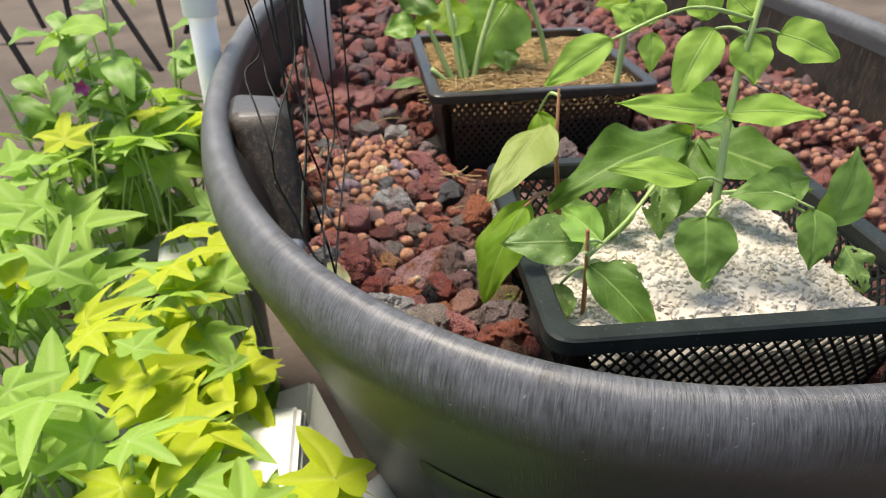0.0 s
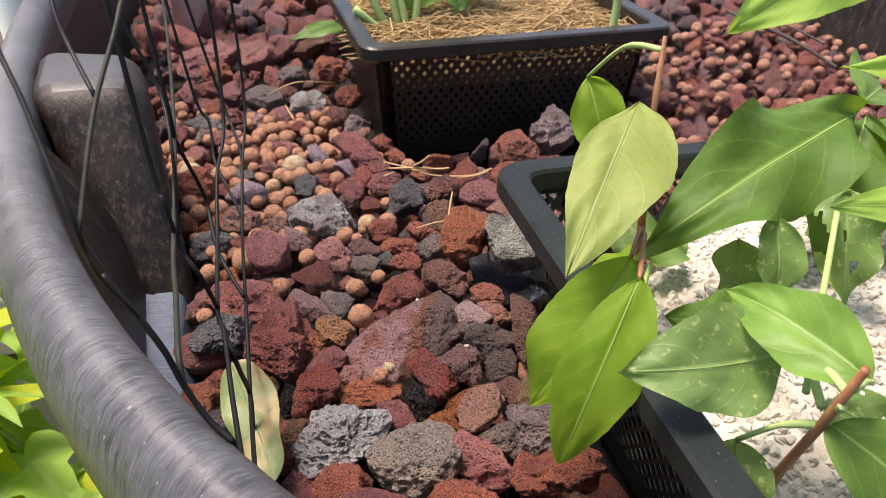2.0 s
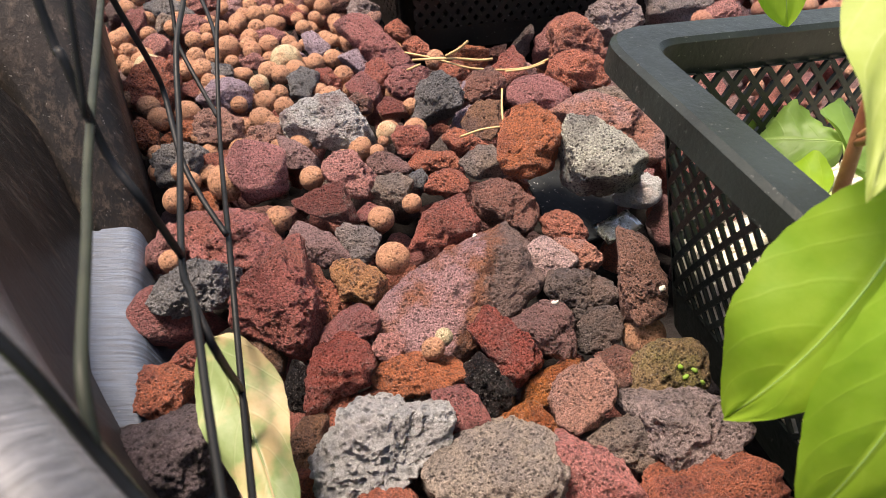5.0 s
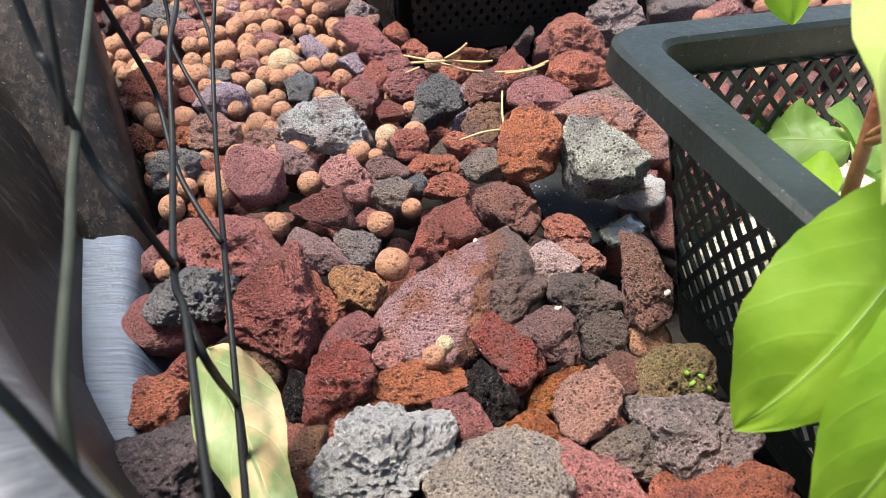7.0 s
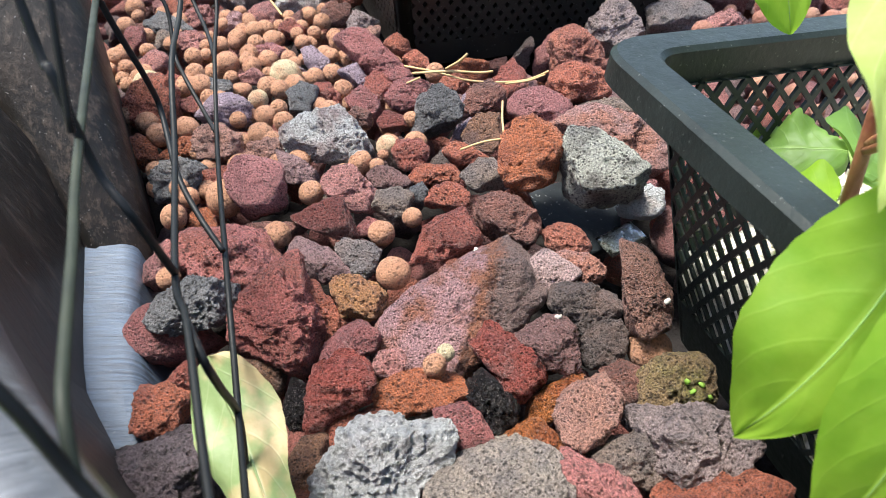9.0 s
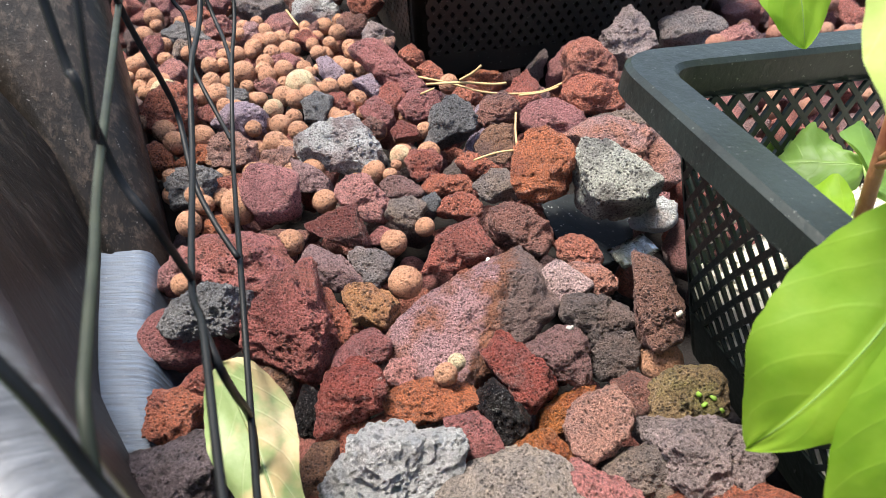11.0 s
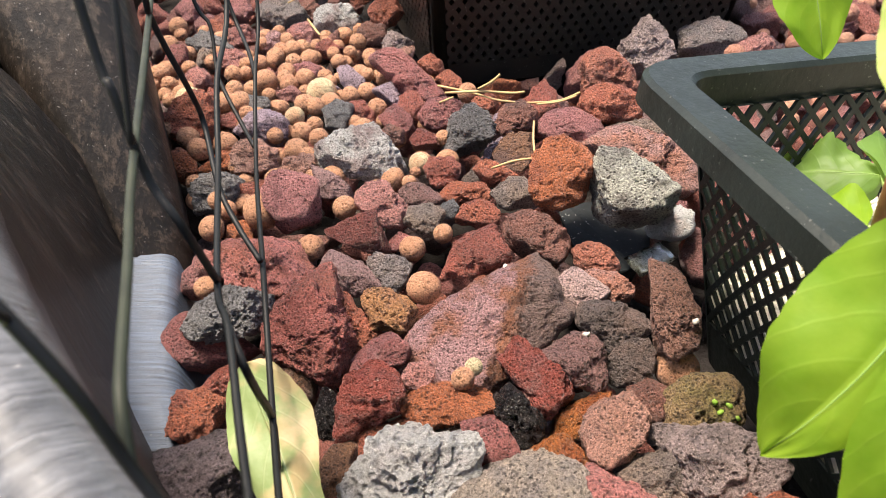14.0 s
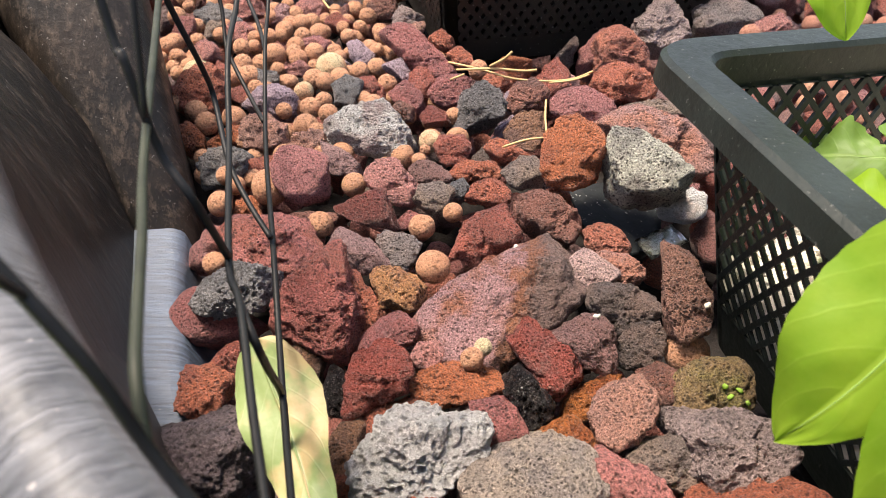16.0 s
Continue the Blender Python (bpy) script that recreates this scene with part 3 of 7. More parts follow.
def outline(count):
    """Inner edge of the tub's rim and the outward directions along it."""
    t = np.linspace(0, 2 * np.pi, count, endpoint=False)
    u = RA * np.sign(np.cos(t)) * np.abs(np.cos(t)) ** (2 / RN)
    v = RB * np.sign(np.sin(t)) * np.abs(np.sin(t)) ** (2 / RN)
    c, s = math.cos(RROT), math.sin(RROT)
    p = np.stack([CX + u * c - v * s, CY + u * s + v * c], axis=1)
    # even steps along the edge
    q = np.vstack([p, p[:1]])
    step = np.concatenate([[0], np.cumsum(np.linalg.norm(np.diff(q, axis=0), axis=1))])
    even = np.linspace(0, step[-1], count, endpoint=False)
    p = np.stack([np.interp(even, step, q[:, k]) for k in (0, 1)], axis=1)
    g = np.roll(p, -1, axis=0) - np.roll(p, 1, axis=0)
    g /= np.linalg.norm(g, axis=1)[:, None]
    return p, np.stack([g[:, 1], -g[:, 0]], axis=1), step[-1]


def inside(x, y, margin=0.0):
    c, s = math.cos(RROT), math.sin(RROT)
    dx, dy = x - CX, y - CY
    u, v = abs(dx * c + dy * s) / (RA - margin), abs(-dx * s + dy * c) / (RB - margin)
    return u ** RN + v ** RN < 1


def build_tub():
    root = thing("planter_tub", "large oval black plastic tub with a thick scuffed rolled rim", "tub", at=(CX, CY, -0.45))
    edge, out, length = outline(220)
    prof = [(-0.16, -0.40), (-0.085, -0.2), (-0.024, -0.05), (-0.012, 0.0), (-0.004, 0.04), (-0.0015, 0.07), (-0.0005, 0.084), (0.001, 0.092),
            (0.005, 0.0972), (0.010, 0.0998), (0.015, 0.0996), (0.020, 0.0968), (0.0245, 0.0905), (0.0275, 0.082), (0.029, 0.072), (0.0285, 0.062), (0.0265, 0.055),
            (0.014, 0.024), (0.0, -0.012), (-0.0035, -0.020), (-0.008, -0.023), (-0.02, -0.06), (-0.063, -0.2), (-0.14, -0.44), (-0.145, -0.45)]
    run = np.concatenate([[0], np.cumsum([math.dist(a, b) for a, b in zip(prof[:-1], prof[1:])])])
    verts, faces, uvs = [], [], []
    n = len(edge)
    for i in range(n + 1):
        k = i % n
        for j, (o, z) in enumerate(prof):
            verts.append((edge[k][0] + out[k][0] * o - CX, edge[k][1] + out[k][1] * o - CY, z + 0.45))
            uvs.append((i / n * length, run[j]))
    m = len(prof)
    for i in range(n):
        for j in range(m - 1):
            faces.append((i * m + j, (i + 1) * m + j, (i + 1) * m + j + 1, i * m + j + 1))
    shell = mesh_object("shell", verts, faces, TUB, root, uvs=uvs)
    shell.data.validate()
    # the inside is dull
    shell.data.materials.append(INNER)
    shell.data.polygons.foreach_set("material_index", np.array([int(k % (m - 1) < 5) for k in range(len(faces))], dtype=np.int32))

    def clamp(points, margin):
        """Keep points within the wall."""
        out_ = []
        for x, y in points:
            while not inside(x, y, margin):
                x, y = x + (CX - x) * 0.004, y + (CY - y) * 0.002
            out_.append((x, y))
        return out_

    def block(name, top, foot, z1, z0, label, soft, material):
        top, foot = clamp(top, 0.006 if max(z1) < 0.05 else -0.008), clamp(foot, 0.022)
        bm = bmesh.new()
        a = [bm.verts.new((x - CX, y - CY, z + 0.45)) for (x, y), z in zip(top, z1)]
        b = [bm.verts.new((x - CX, y - CY, z0 + 0.45)) for x, y in foot]
        k = len(a)
        bm.faces.new(a)
        bm.faces.new(b[::-1])
        for i in range(k):
            bm.faces.new((a[i], b[i], b[(i + 1) % k], a[(i + 1) % k]))
        bmesh.ops.recalc_face_normals(bm, faces=bm.faces)
        bmesh.ops.bevel(bm, geom=bm.edges[:], offset=soft, segments=4, profile=0.5, affect="EDGES")
        uv = bm.loops.layers.uv.new("UVMap")
        for f in bm.faces:
            for l in f.loops:
                l[uv].uv = (l.vert.co.y * 1.0, l.vert.co.x + l.vert.co.z)
        ob = part(name, bm, material, root, label, smooth=True)
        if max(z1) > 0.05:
            # faces that look up take the tub's scuffed plastic
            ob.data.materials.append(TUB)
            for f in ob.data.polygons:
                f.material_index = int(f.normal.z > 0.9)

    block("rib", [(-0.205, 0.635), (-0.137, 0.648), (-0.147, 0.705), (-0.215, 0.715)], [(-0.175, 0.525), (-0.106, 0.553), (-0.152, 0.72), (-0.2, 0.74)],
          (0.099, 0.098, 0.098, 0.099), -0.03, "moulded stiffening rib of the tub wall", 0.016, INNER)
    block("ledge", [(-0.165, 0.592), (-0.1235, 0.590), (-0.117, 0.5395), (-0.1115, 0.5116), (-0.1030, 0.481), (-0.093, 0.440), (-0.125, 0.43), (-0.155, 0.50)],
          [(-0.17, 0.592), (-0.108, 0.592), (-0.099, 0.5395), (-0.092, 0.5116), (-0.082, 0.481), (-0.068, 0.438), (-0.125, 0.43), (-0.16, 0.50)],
          (0.003, 0.001, 0.001, 0.0, 0.0, -0.001, 0.0, 0.003), -0.05, "low moulded ledge inside the tub, scuffed and painted with sky sheen", 0.005, LEDGE)
    # the wall's thickened foot behind the ledge
    foot = [(-0.1418, 0.600), (-0.1418, 0.584), (-0.1337, 0.542), (-0.128, 0.514), (-0.122, 0.492), (-0.1165, 0.476), (-0.106, 0.445)]
    for y in (0.425, 0.405, 0.385):
        x = -0.02
        while inside(x, y, 0.0):
            x -= 0.001
        foot.append((x + 0.012, y))
    wall = []
    for x, y in foot:
        while inside(x, y, 0.0):
            x -= 0.001
        wall.append((x, y))
    bm = bmesh.new()
    uv = bm.loops.layers.uv.new("UVMap")
    rows = [[bm.verts.new((fx + (wx - fx) * q - CX, y - CY, z + 0.45)) for (fx, y), (wx, _) in zip(foot, wall)] for q, z in ((-0.12, -0.01), (0.0, 0.003), (0.16, 0.020), (0.40, 0.044), (0.70, 0.069), (1.02, 0.087))]
    for a, b in zip(rows[:-1], rows[1:]):
        for k in range(len(foot) - 1):
            bm.faces.new((a[k], a[k + 1], b[k + 1], b[k]))
    bmesh.ops.recalc_face_normals(bm, faces=bm.faces)
    part("wall_foot", bm, INNER, root, "dull thickened foot of the tub wall", smooth=True)
    # raised plate on the outer wall
    bm = bmesh.new()
    uv = bm.loops.layers.uv.new("UVMap")
    ring = []
    pick = [i for i in range(n) if edge[i][1] < 0.6 and -0.02 < edge[i][0] < 0.16]
    pick.sort(key=lambda i: edge[i][0])
    for i in pick:
        ring.append([bm.verts.new((edge[i][0] + out[i][0] * o - CX, edge[i][1] + out[i][1] * o - CY, z + 0.45)) for o, z in ((-0.0065, -0.026), (-0.0065, -0.030), (-0.021, -0.074), (-0.0245, -0.078))])
    for a, b in zip(ring[:-1], ring[1:]):
        for k in range(3):
            bm.faces.new((a[k], b[k], b[k + 1], a[k + 1]))
    bmesh.ops.recalc_face_normals(bm, faces=bm.faces)
    part("raised_plate", bm, TUB, root, smooth=True)
    return root


build_tub()

# near-black bed that puts the gaps' shade into its colour, and the ground outside
edge, out, _ = outline(96)
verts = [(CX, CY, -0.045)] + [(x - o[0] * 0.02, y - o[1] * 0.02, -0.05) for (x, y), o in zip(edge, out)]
tagged(mesh_object("planting_bed", verts, [(0, 1 + i, 1 + (i + 1) % 96) for i in range(96)], SOIL), "near-black soil under the stones, shade put into its colour", "soil", kind="structure")
g = []
for i in range(41):
    for j in range(41):
        x, y = (i - 20) / 20, (j - 20) / 20
        g.append((x * abs(x) * 60, y * abs(y) * 60, -0.45))
tagged(mesh_object("ground", g, [(i * 41 + j, (i + 1) * 41 + j, (i + 1) * 41 + j + 1, i * 41 + j + 1) for i in range(40) for j in range(40)], PAVING),
       "brown earth and paving round the tub", "ground", kind="structure")

# ---- stones ----
NAMED = []
LOOKS = {
    "brick": "rough brick-red", "rose": "rose-red", "mauve": "smooth mauve", "slate": "small slate-grey", "slateporous": "dark grey porous", "lavender": "pale lavender",
    "pinkbrown": "pinkish brown", "orange": "bright orange", "orangered": "orange-red", "rust": "rust-coloured", "red": "deep red", "redwet": "wet dark red",
    "redpink": "red and pink pitted", "coral": "coral pink pitted", "redporous": "deep red porous", "maroon": "dark maroon", "maroon2": "dull maroon", "purple": "purple-grey pitted", "purplesmooth": "smooth purple-grey",
    "purplebrown": "purple-brown", "darkpurple": "dark purple porous", "brown": "brown", "brownred": "red-brown", "brownporous": "brown porous upright", "ochre": "wet ochre",
    "pink": "pink", "pinkgrey": "pale pink-grey", "pinkorange": "pink and orange", "grey": "grey", "greyporous": "grey porous", "lightporous": "pale grey open-pored", "greywhite": "grey-white crusted",
    "greybig": "large grey-brown", "greybrown": "grey-brown", "mauvegrey": "mauve-grey porous", "darkgrey": "dark grey", "black": "glossy black", "cream": "grey sunlit-painted fine-pored",
    "moss": "brown mossy", "tan": "tan pitted", "purplerust": "large purple and rust", "white": "white and pink",
}
OPEN = {"greyporous": 0.0011, "lightporous": 0.0014, "darkpurple": 0.0009, "brownporous": 0.0007, "redporous": 0.0007, "mauvegrey": 0.0007, "slateporous": 0.0008, "redpink": 0.0006,
        "purple": 0.0005, "purplerust": 0.0004, "tan": 0.0008, "brownred": 0.0006, "brick": 0.0006, "red": 0.0006, "rust": 0.0006, "pinkbrown": 0.0005, "orange": 0.0006, "cream": 0.0007, "purplebrown": 0.0004, "darkgrey": 0.0006, "black": 0.0012, "greybig": 0.0004, "moss": 0.0007}
LEVEL = {"lightporous": 7, "darkpurple": 6, "redporous": 6, "greyporous": 6, "brownporous": 6, "mauvegrey": 6}
SMOOTH = {"mauve", "maroon", "maroon2", "purplesmooth", "lavender", "pinkgrey", "white"}


def lava_rock(kind, x, y, z, w, h, turn):
    """One lava stone: w long and h wide, lying tilted on the heap, turned by so many degrees."""
    seed = 100 + len(NAMED)
    w, h = w * 1.09, h * 1.09
    size = max(w, h)
    level = 5 if size > 0.020 else 4
    pts, faces = stone_shape(seed, level, (w, h, min(w, h) * 0.9), planes=15 + seed % 6, sharp=15.0 if kind not in SMOOTH else 10.0,
                             rough=0.13 if kind not in SMOOTH else 0.07, pores=OPEN.get(kind, 0.0002), pore_size=0.0046 if kind == "lightporous" else 0.0028)
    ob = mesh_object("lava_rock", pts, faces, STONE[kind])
    ob.matrix_world = pose(x, y, z) @ pose(0, 0, 0, 0, 0, -11) @ pose(0, 0, 0, 50, 0, 0) @ pose(0, 0, 0, 0, 0, turn)
    NAMED.append((x, y, z, size * 0.5))
    return tagged(ob, LOOKS[kind] + " lava rock among other stones in the tub", "rock", "lava rocks in the tub")


def broken_rock(kind, x, y, z, breaks):
    """One lava stone with its main broken faces: for each the direction in degrees round the stone and the distance from its middle in millimetres."""
    seed = 100 + len(NAMED)
    rng = np.random.default_rng(seed)
    ang = np.radians([a for a, _ in breaks])
    far = np.array([d for _, d in breaks]) * 0.001
    half = 0.85 * min(far.mean(), (far[np.cos(ang) > 0.3].mean() + far[np.cos(ang) < -0.3].mean()) / 2 if (np.cos(ang) > 0.3).any() and (np.cos(ang) < -0.3).any() else 1.0)
    normals, dist = [], []
    for a, d in zip(ang, far):
        # each break slopes a little to the front or the back, and most have a second, flatter face above them
        lean = rng.uniform(-0.25, 0.30)
        normals.append((math.cos(a) * math.cos(lean), math.sin(a) * math.cos(lean), math.sin(lean)))
        dist.append(d * math.cos(lean) if lean < 0 else d * math.cos(lean) * 1.01)
        if rng.random() < 0.75:
            lean = rng.uniform(0.65, 1.0)
            normals.append((math.cos(a) * math.cos(lean), math.sin(a) * math.cos(lean), math.sin(lean)))
            dist.append(max(d * math.cos(lean) + half * math.sin(lean) * rng.uniform(0.45, 0.75), d * math.cos(lean) * 1.04))
    for _ in range(3):
        a, lean = rng.uniform(0, 6.28), rng.uniform(1.15, 1.5)
        normals.append((math.cos(a) * math.cos(lean), math.sin(a) * math.cos(lean), math.sin(lean)))
        dist.append(half * rng.uniform(0.82, 1.0))
    normals.append((0.0, 0.0, -1.0))
    dist.append(half)
    size = 2 * far.max()
    level = LEVEL.get(kind, 6 if size > 0.040 else 5 if size > 0.018 else 4)
    pts, faces = stone_shape(seed, level, (1, 1, 1), sharp=26.0 if kind not in SMOOTH else 18.0, rough={"purplerust": 0.075, "brownporous": 0.07}.get(kind, 0.115 if kind not in SMOOTH else 0.065),
                             pores=OPEN.get(kind, 0.0003), pore_size=0.0038 if kind == "lightporous" else 0.0018 if level >= 6 else 0.0024, breaks=(np.array(normals), np.array(dist) * 1.0))
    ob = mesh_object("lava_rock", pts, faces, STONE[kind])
    ob.matrix_world = pose(x, y, z) @ pose(0, 0, 0, 0, 0, -11) @ pose(0, 0, 0, 50, 0, 0)
    NAMED.append((x, y, z, far.mean()))
    return tagged(ob, LOOKS[kind] + " lava rock among other stones in the tub", "rock", "lava rocks in the tub")


def clay_pebble(kind, x, y, z, d):
    seed = 900 + len(NAMED)
    pts, faces = stone_shape(seed, 4, (d, d * 0.97, d * 0.94), planes=0, rough=0.022, pores=0.00015)
    ob = mesh_object("clay_pebble", pts, faces, CLAY[kind])
    ob.matrix_world = pose(x, y, z, seed * 37 % 360, seed * 71 % 360, seed * 13 % 360)
    NAMED.append((x, y, z, d * 0.5))
    return tagged(ob, "round light-brown fired clay pebble" if kind == "clay" else "pale beige broken fired clay pebble", "pebble", "clay pebbles in the tub")


broken_rock("redpink", -0.0844, 0.5514, 0.0100, ((42, 14.2), (51, 12.8), (87, 11.4), (100, 11.6), (142, 17.8), (228, 13.7), (257, 10.2), (281, 12.7), (330, 18.7)))
broken_rock("greyporous", -0.0938, 0.5265, 0.0100, ((14, 14.5), (86, 10.5), (119, 9.2), (151, 11.5), (207, 16.3), (255, 11.9), (284, 8.6), (285, 8.6), (339, 12.9)))
broken_rock("maroon2", -0.1037, 0.5265, -0.0020, ((61, 8.9), (96, 10.8), (141, 13.8), (209, 13.3), (248, 10.0), (280, 10.0), (300, 11.1)))
broken_rock("redporous", -0.0650, 0.5159, 0.0100, ((18, 13.1), (45, 16.7), (128, 15.2), (170, 14.4), (242, 15.0), (246, 14.7), (248, 14.8), (330, 17.1), (358, 13.3)))
broken_rock("orangered", -0.0498, 0.5250, 0.0020, ((42, 5.7), (45, 5.7), (74, 9.2), (196, 5.3), (211, 5.8), (315, 9.8), (330, 9.1)))
broken_rock("tan", -0.0369, 0.5267, 0.0060, ((59, 6.8), (81, 7.3), (144, 10.3), (209, 8.0), (257, 7.4), (297, 8.9), (352, 10.1)))
broken_rock("purplesmooth", -0.0493, 0.5499, 0.0060, ((5, 12.7), (47, 6.1), (69, 5.6), (83, 9.2), (149, 12.7), (233, 7.4), (238, 7.2), (278, 10.0), (292, 10.6)))
broken_rock("grey", -0.0348, 0.5498, 0.0060, ((54, 6.9), (85, 6.2), (139, 9.1), (214, 6.0), (253, 7.4), (325, 7.5), (337, 7.3)))
broken_rock("maroon", -0.0464, 0.5731, 0.0080, ((13, 10.9), (30, 10.5), (107, 7.7), (117, 7.0), (120, 9.4), (225, 9.0), (251, 5.8), (251, 8.0), (278, 9.0)))
broken_rock("brownred", -0.0671, 0.5759, 0.0040, ((9, 12.5), (84, 3.0), (101, 2.5), (131, 8.6), (211, 10.4), (261, 5.4), (278, 4.0), (310, 7.6)))
broken_rock("pink", -0.0356, 0.5880, 0.0120, ((26, 8.5), (51, 8.4), (95, 9.7), (141, 11.3), (183, 11.1), (223, 8.5), (243, 7.6), (266, 9.4), (347, 11.3)))
broken_rock("mauve", -0.0732, 0.5954, 0.0120, ((6, 12.1), (67, 12.5), (100, 12.3), (148, 12.4), (184, 12.5), (219, 12.1), (239, 12.4), (294, 12.7), (337, 12.0)))
broken_rock("purplesmooth", -0.0575, 0.6148, 0.0060, ((47, 5.8), (73, 5.6), (195, 6.8), (268, 6.1), (341, 10.0)))
broken_rock("greybrown", -0.0181, 0.5803, 0.0080, ((67, 6.7), (98, 6.4), (164, 8.1), (240, 6.8), (281, 7.0), (329, 7.4), (342, 8.1)))
broken_rock("maroon2", -0.0301, 0.5733, 0.0020, ((66, 4.5), (137, 3.0), (202, 4.7), (277, 3.8), (334, 3.3)))
broken_rock("red", -0.0038, 0.5521, 0.0100, ((22, 16.1), (58, 14.0), (97, 12.3), (118, 6.6), (161, 6.9), (199, 19.9), (239, 16.0), (282, 8.8), (287, 8.7), (344, 15.9)))
broken_rock("orangered", 0.0051, 0.5817, 0.0080, ((14, 8.6), (59, 6.6), (104, 5.7), (155, 8.3), (258, 5.2), (281, 5.6)))
broken_rock("brownred", 0.0258, 0.5590, 0.0100, ((13, 12.2), (63, 9.0), (81, 9.8), (122, 12.8), (193, 11.8), (243, 9.1), (259, 9.4), (333, 13.4)))
broken_rock("rust", 0.0356, 0.5817, 0.0040, ((66, 3.5), (124, 5.2), (202, 4.5), (266, 3.9), (345, 5.3)))
broken_rock("brick", 0.0478, 0.5506, 0.0040, ((45, 6.9), (79, 6.1), (120, 7.8), (194, 9.3), (231, 6.8), (270, 5.9), (353, 9.9)))
broken_rock("pinkgrey", 0.0336, 0.5263, 0.0100, ((51, 7.2), (60, 6.7), (90, 8.2), (131, 8.8), (212, 8.4), (248, 8.0), (297, 7.9), (323, 9.5)))
broken_rock("pinkorange", 0.0482, 0.5317, 0.0050, ((0, 9.0), (54, 6.0), (88, 5.9), (194, 7.8), (210, 6.5), (259, 6.2), (299, 7.7)))
broken_rock("purplerust", -0.0007, 0.5170, 0.0040, ((26, 27.5), (54, 29.4), (111, 19.0), (120, 18.2), (132, 19.4), (156, 24.6), (216, 29.7), (243, 25.0), (270, 22.0), (312, 19.0), (317, 19.5), (338, 25.1)))
broken_rock("redwet", 0.0087, 0.4876, 0.0060, ((9, 11.0), (46, 8.0), (67, 8.5), (139, 13.7), (213, 7.3), (214, 7.3), (216, 7.1), (274, 11.6), (317, 12.2)))
broken_rock("purplebrown", 0.0237, 0.4929, 0.0080, ((18, 9.2), (45, 9.0), (98, 9.1), (124, 9.1), (229, 8.7), (243, 7.1), (249, 7.2), (335, 11.5)))
broken_rock("darkgrey", 0.0395, 0.5075, 0.0090, ((53, 9.5), (82, 8.2), (106, 9.6), (164, 12.3), (215, 10.0), (231, 9.2), (279, 9.8), (301, 9.2), (340, 12.3)))
broken_rock("darkgrey", 0.0436, 0.4951, 0.0020, ((32, 8.4), (95, 7.9), (146, 7.5), (193, 7.8), (259, 8.4), (296, 7.6), (353, 7.5)))
broken_rock("brownporous", 0.0552, 0.4999, 0.0220, ((13, 7.7), (22, 7.8), (56, 11.7), (63, 12.7), (118, 20.2), (185, 5.7), (186, 8.9), (201, 7.1), (249, 15.6), (302, 16.7), (357, 11.2)))
broken_rock("pink", -0.0297, 0.4927, 0.0080, ((48, 4.8), (103, 4.8), (152, 4.8), (199, 5.2), (252, 4.9), (289, 4.6), (354, 5.1)))
broken_rock("maroon2", -0.0408, 0.5039, 0.0070, ((57, 8.4), (115, 5.6), (140, 5.8), (227, 10.6), (281, 5.3), (290, 5.0), (348, 8.7)))
broken_rock("redwet", -0.0464, 0.4843, 0.0080, ((40, 11.7), (77, 10.7), (123, 9.6), (169, 8.8), (187, 10.2), (225, 14.0), (303, 7.7), (303, 7.7), (345, 10.6)))
broken_rock("brown", -0.0699, 0.5032, -0.0020, ((61, 4.5), (88, 5.0), (216, 4.2), (256, 5.1), (357, 6.1)))
broken_rock("black", -0.0593, 0.4887, -0.0020, ((15, 4.3), (80, 7.5), (151, 5.9), (180, 4.4), (204, 4.6), (281, 7.7), (357, 4.3)))
broken_rock("orange", -0.0225, 0.4810, 0.0050, ((75, 7.0), (92, 6.5), (118, 8.6), (153, 12.8), (232, 10.1), (279, 6.6), (287, 5.8), (294, 6.7), (347, 15.6)))
broken_rock("black", -0.0002, 0.4725, 0.0085, ((23, 5.6), (49, 5.0), (75, 8.6), (131, 9.3), (144, 8.6), (214, 6.3), (225, 6.4), (292, 9.6), (334, 9.4)))
broken_rock("maroon2", -0.0102, 0.4680, 0.0040, ((25, 7.3), (36, 6.5), (87, 6.5), (104, 7.9), (211, 6.2), (221, 5.5), (261, 6.8), (286, 8.0)))
broken_rock("ochre", 0.0195, 0.4786, -0.0020, ((88, 9.0), (109, 7.4), (121, 3.3), (180, 5.9), (206, 12.1), (276, 9.0), (316, 6.0), (328, 6.6)))
broken_rock("ochre", 0.0095, 0.4612, 0.0020, ((32, 7.1), (46, 6.0), (104, 6.6), (144, 7.5), (215, 9.0), (262, 5.0), (274, 5.3)))
broken_rock("pinkbrown", 0.0279, 0.4643, 0.0070, ((31, 10.7), (33, 10.6), (74, 10.9), (117, 9.4), (152, 9.8), (201, 10.7), (249, 11.4), (293, 9.4), (305, 7.6), (343, 8.3)))
broken_rock("brownred", 0.0465, 0.4794, 0.0000, ((5, 5.7), (72, 5.7), (118, 6.4), (225, 4.5), (227, 4.5), (296, 7.5)))
broken_rock("moss", 0.0591, 0.4721, 0.0060, ((2, 12.4), (60, 11.5), (93, 9.4), (130, 10.0), (166, 11.1), (180, 12.1), (246, 12.8), (283, 8.1), (285, 8.1)))
broken_rock("mauvegrey", 0.0547, 0.4501, 0.0060, ((0, 18.2), (64, 13.0), (96, 11.1), (133, 15.8), (204, 14.4), (213, 14.0), (275, 13.1), (303, 12.1), (329, 14.8)))
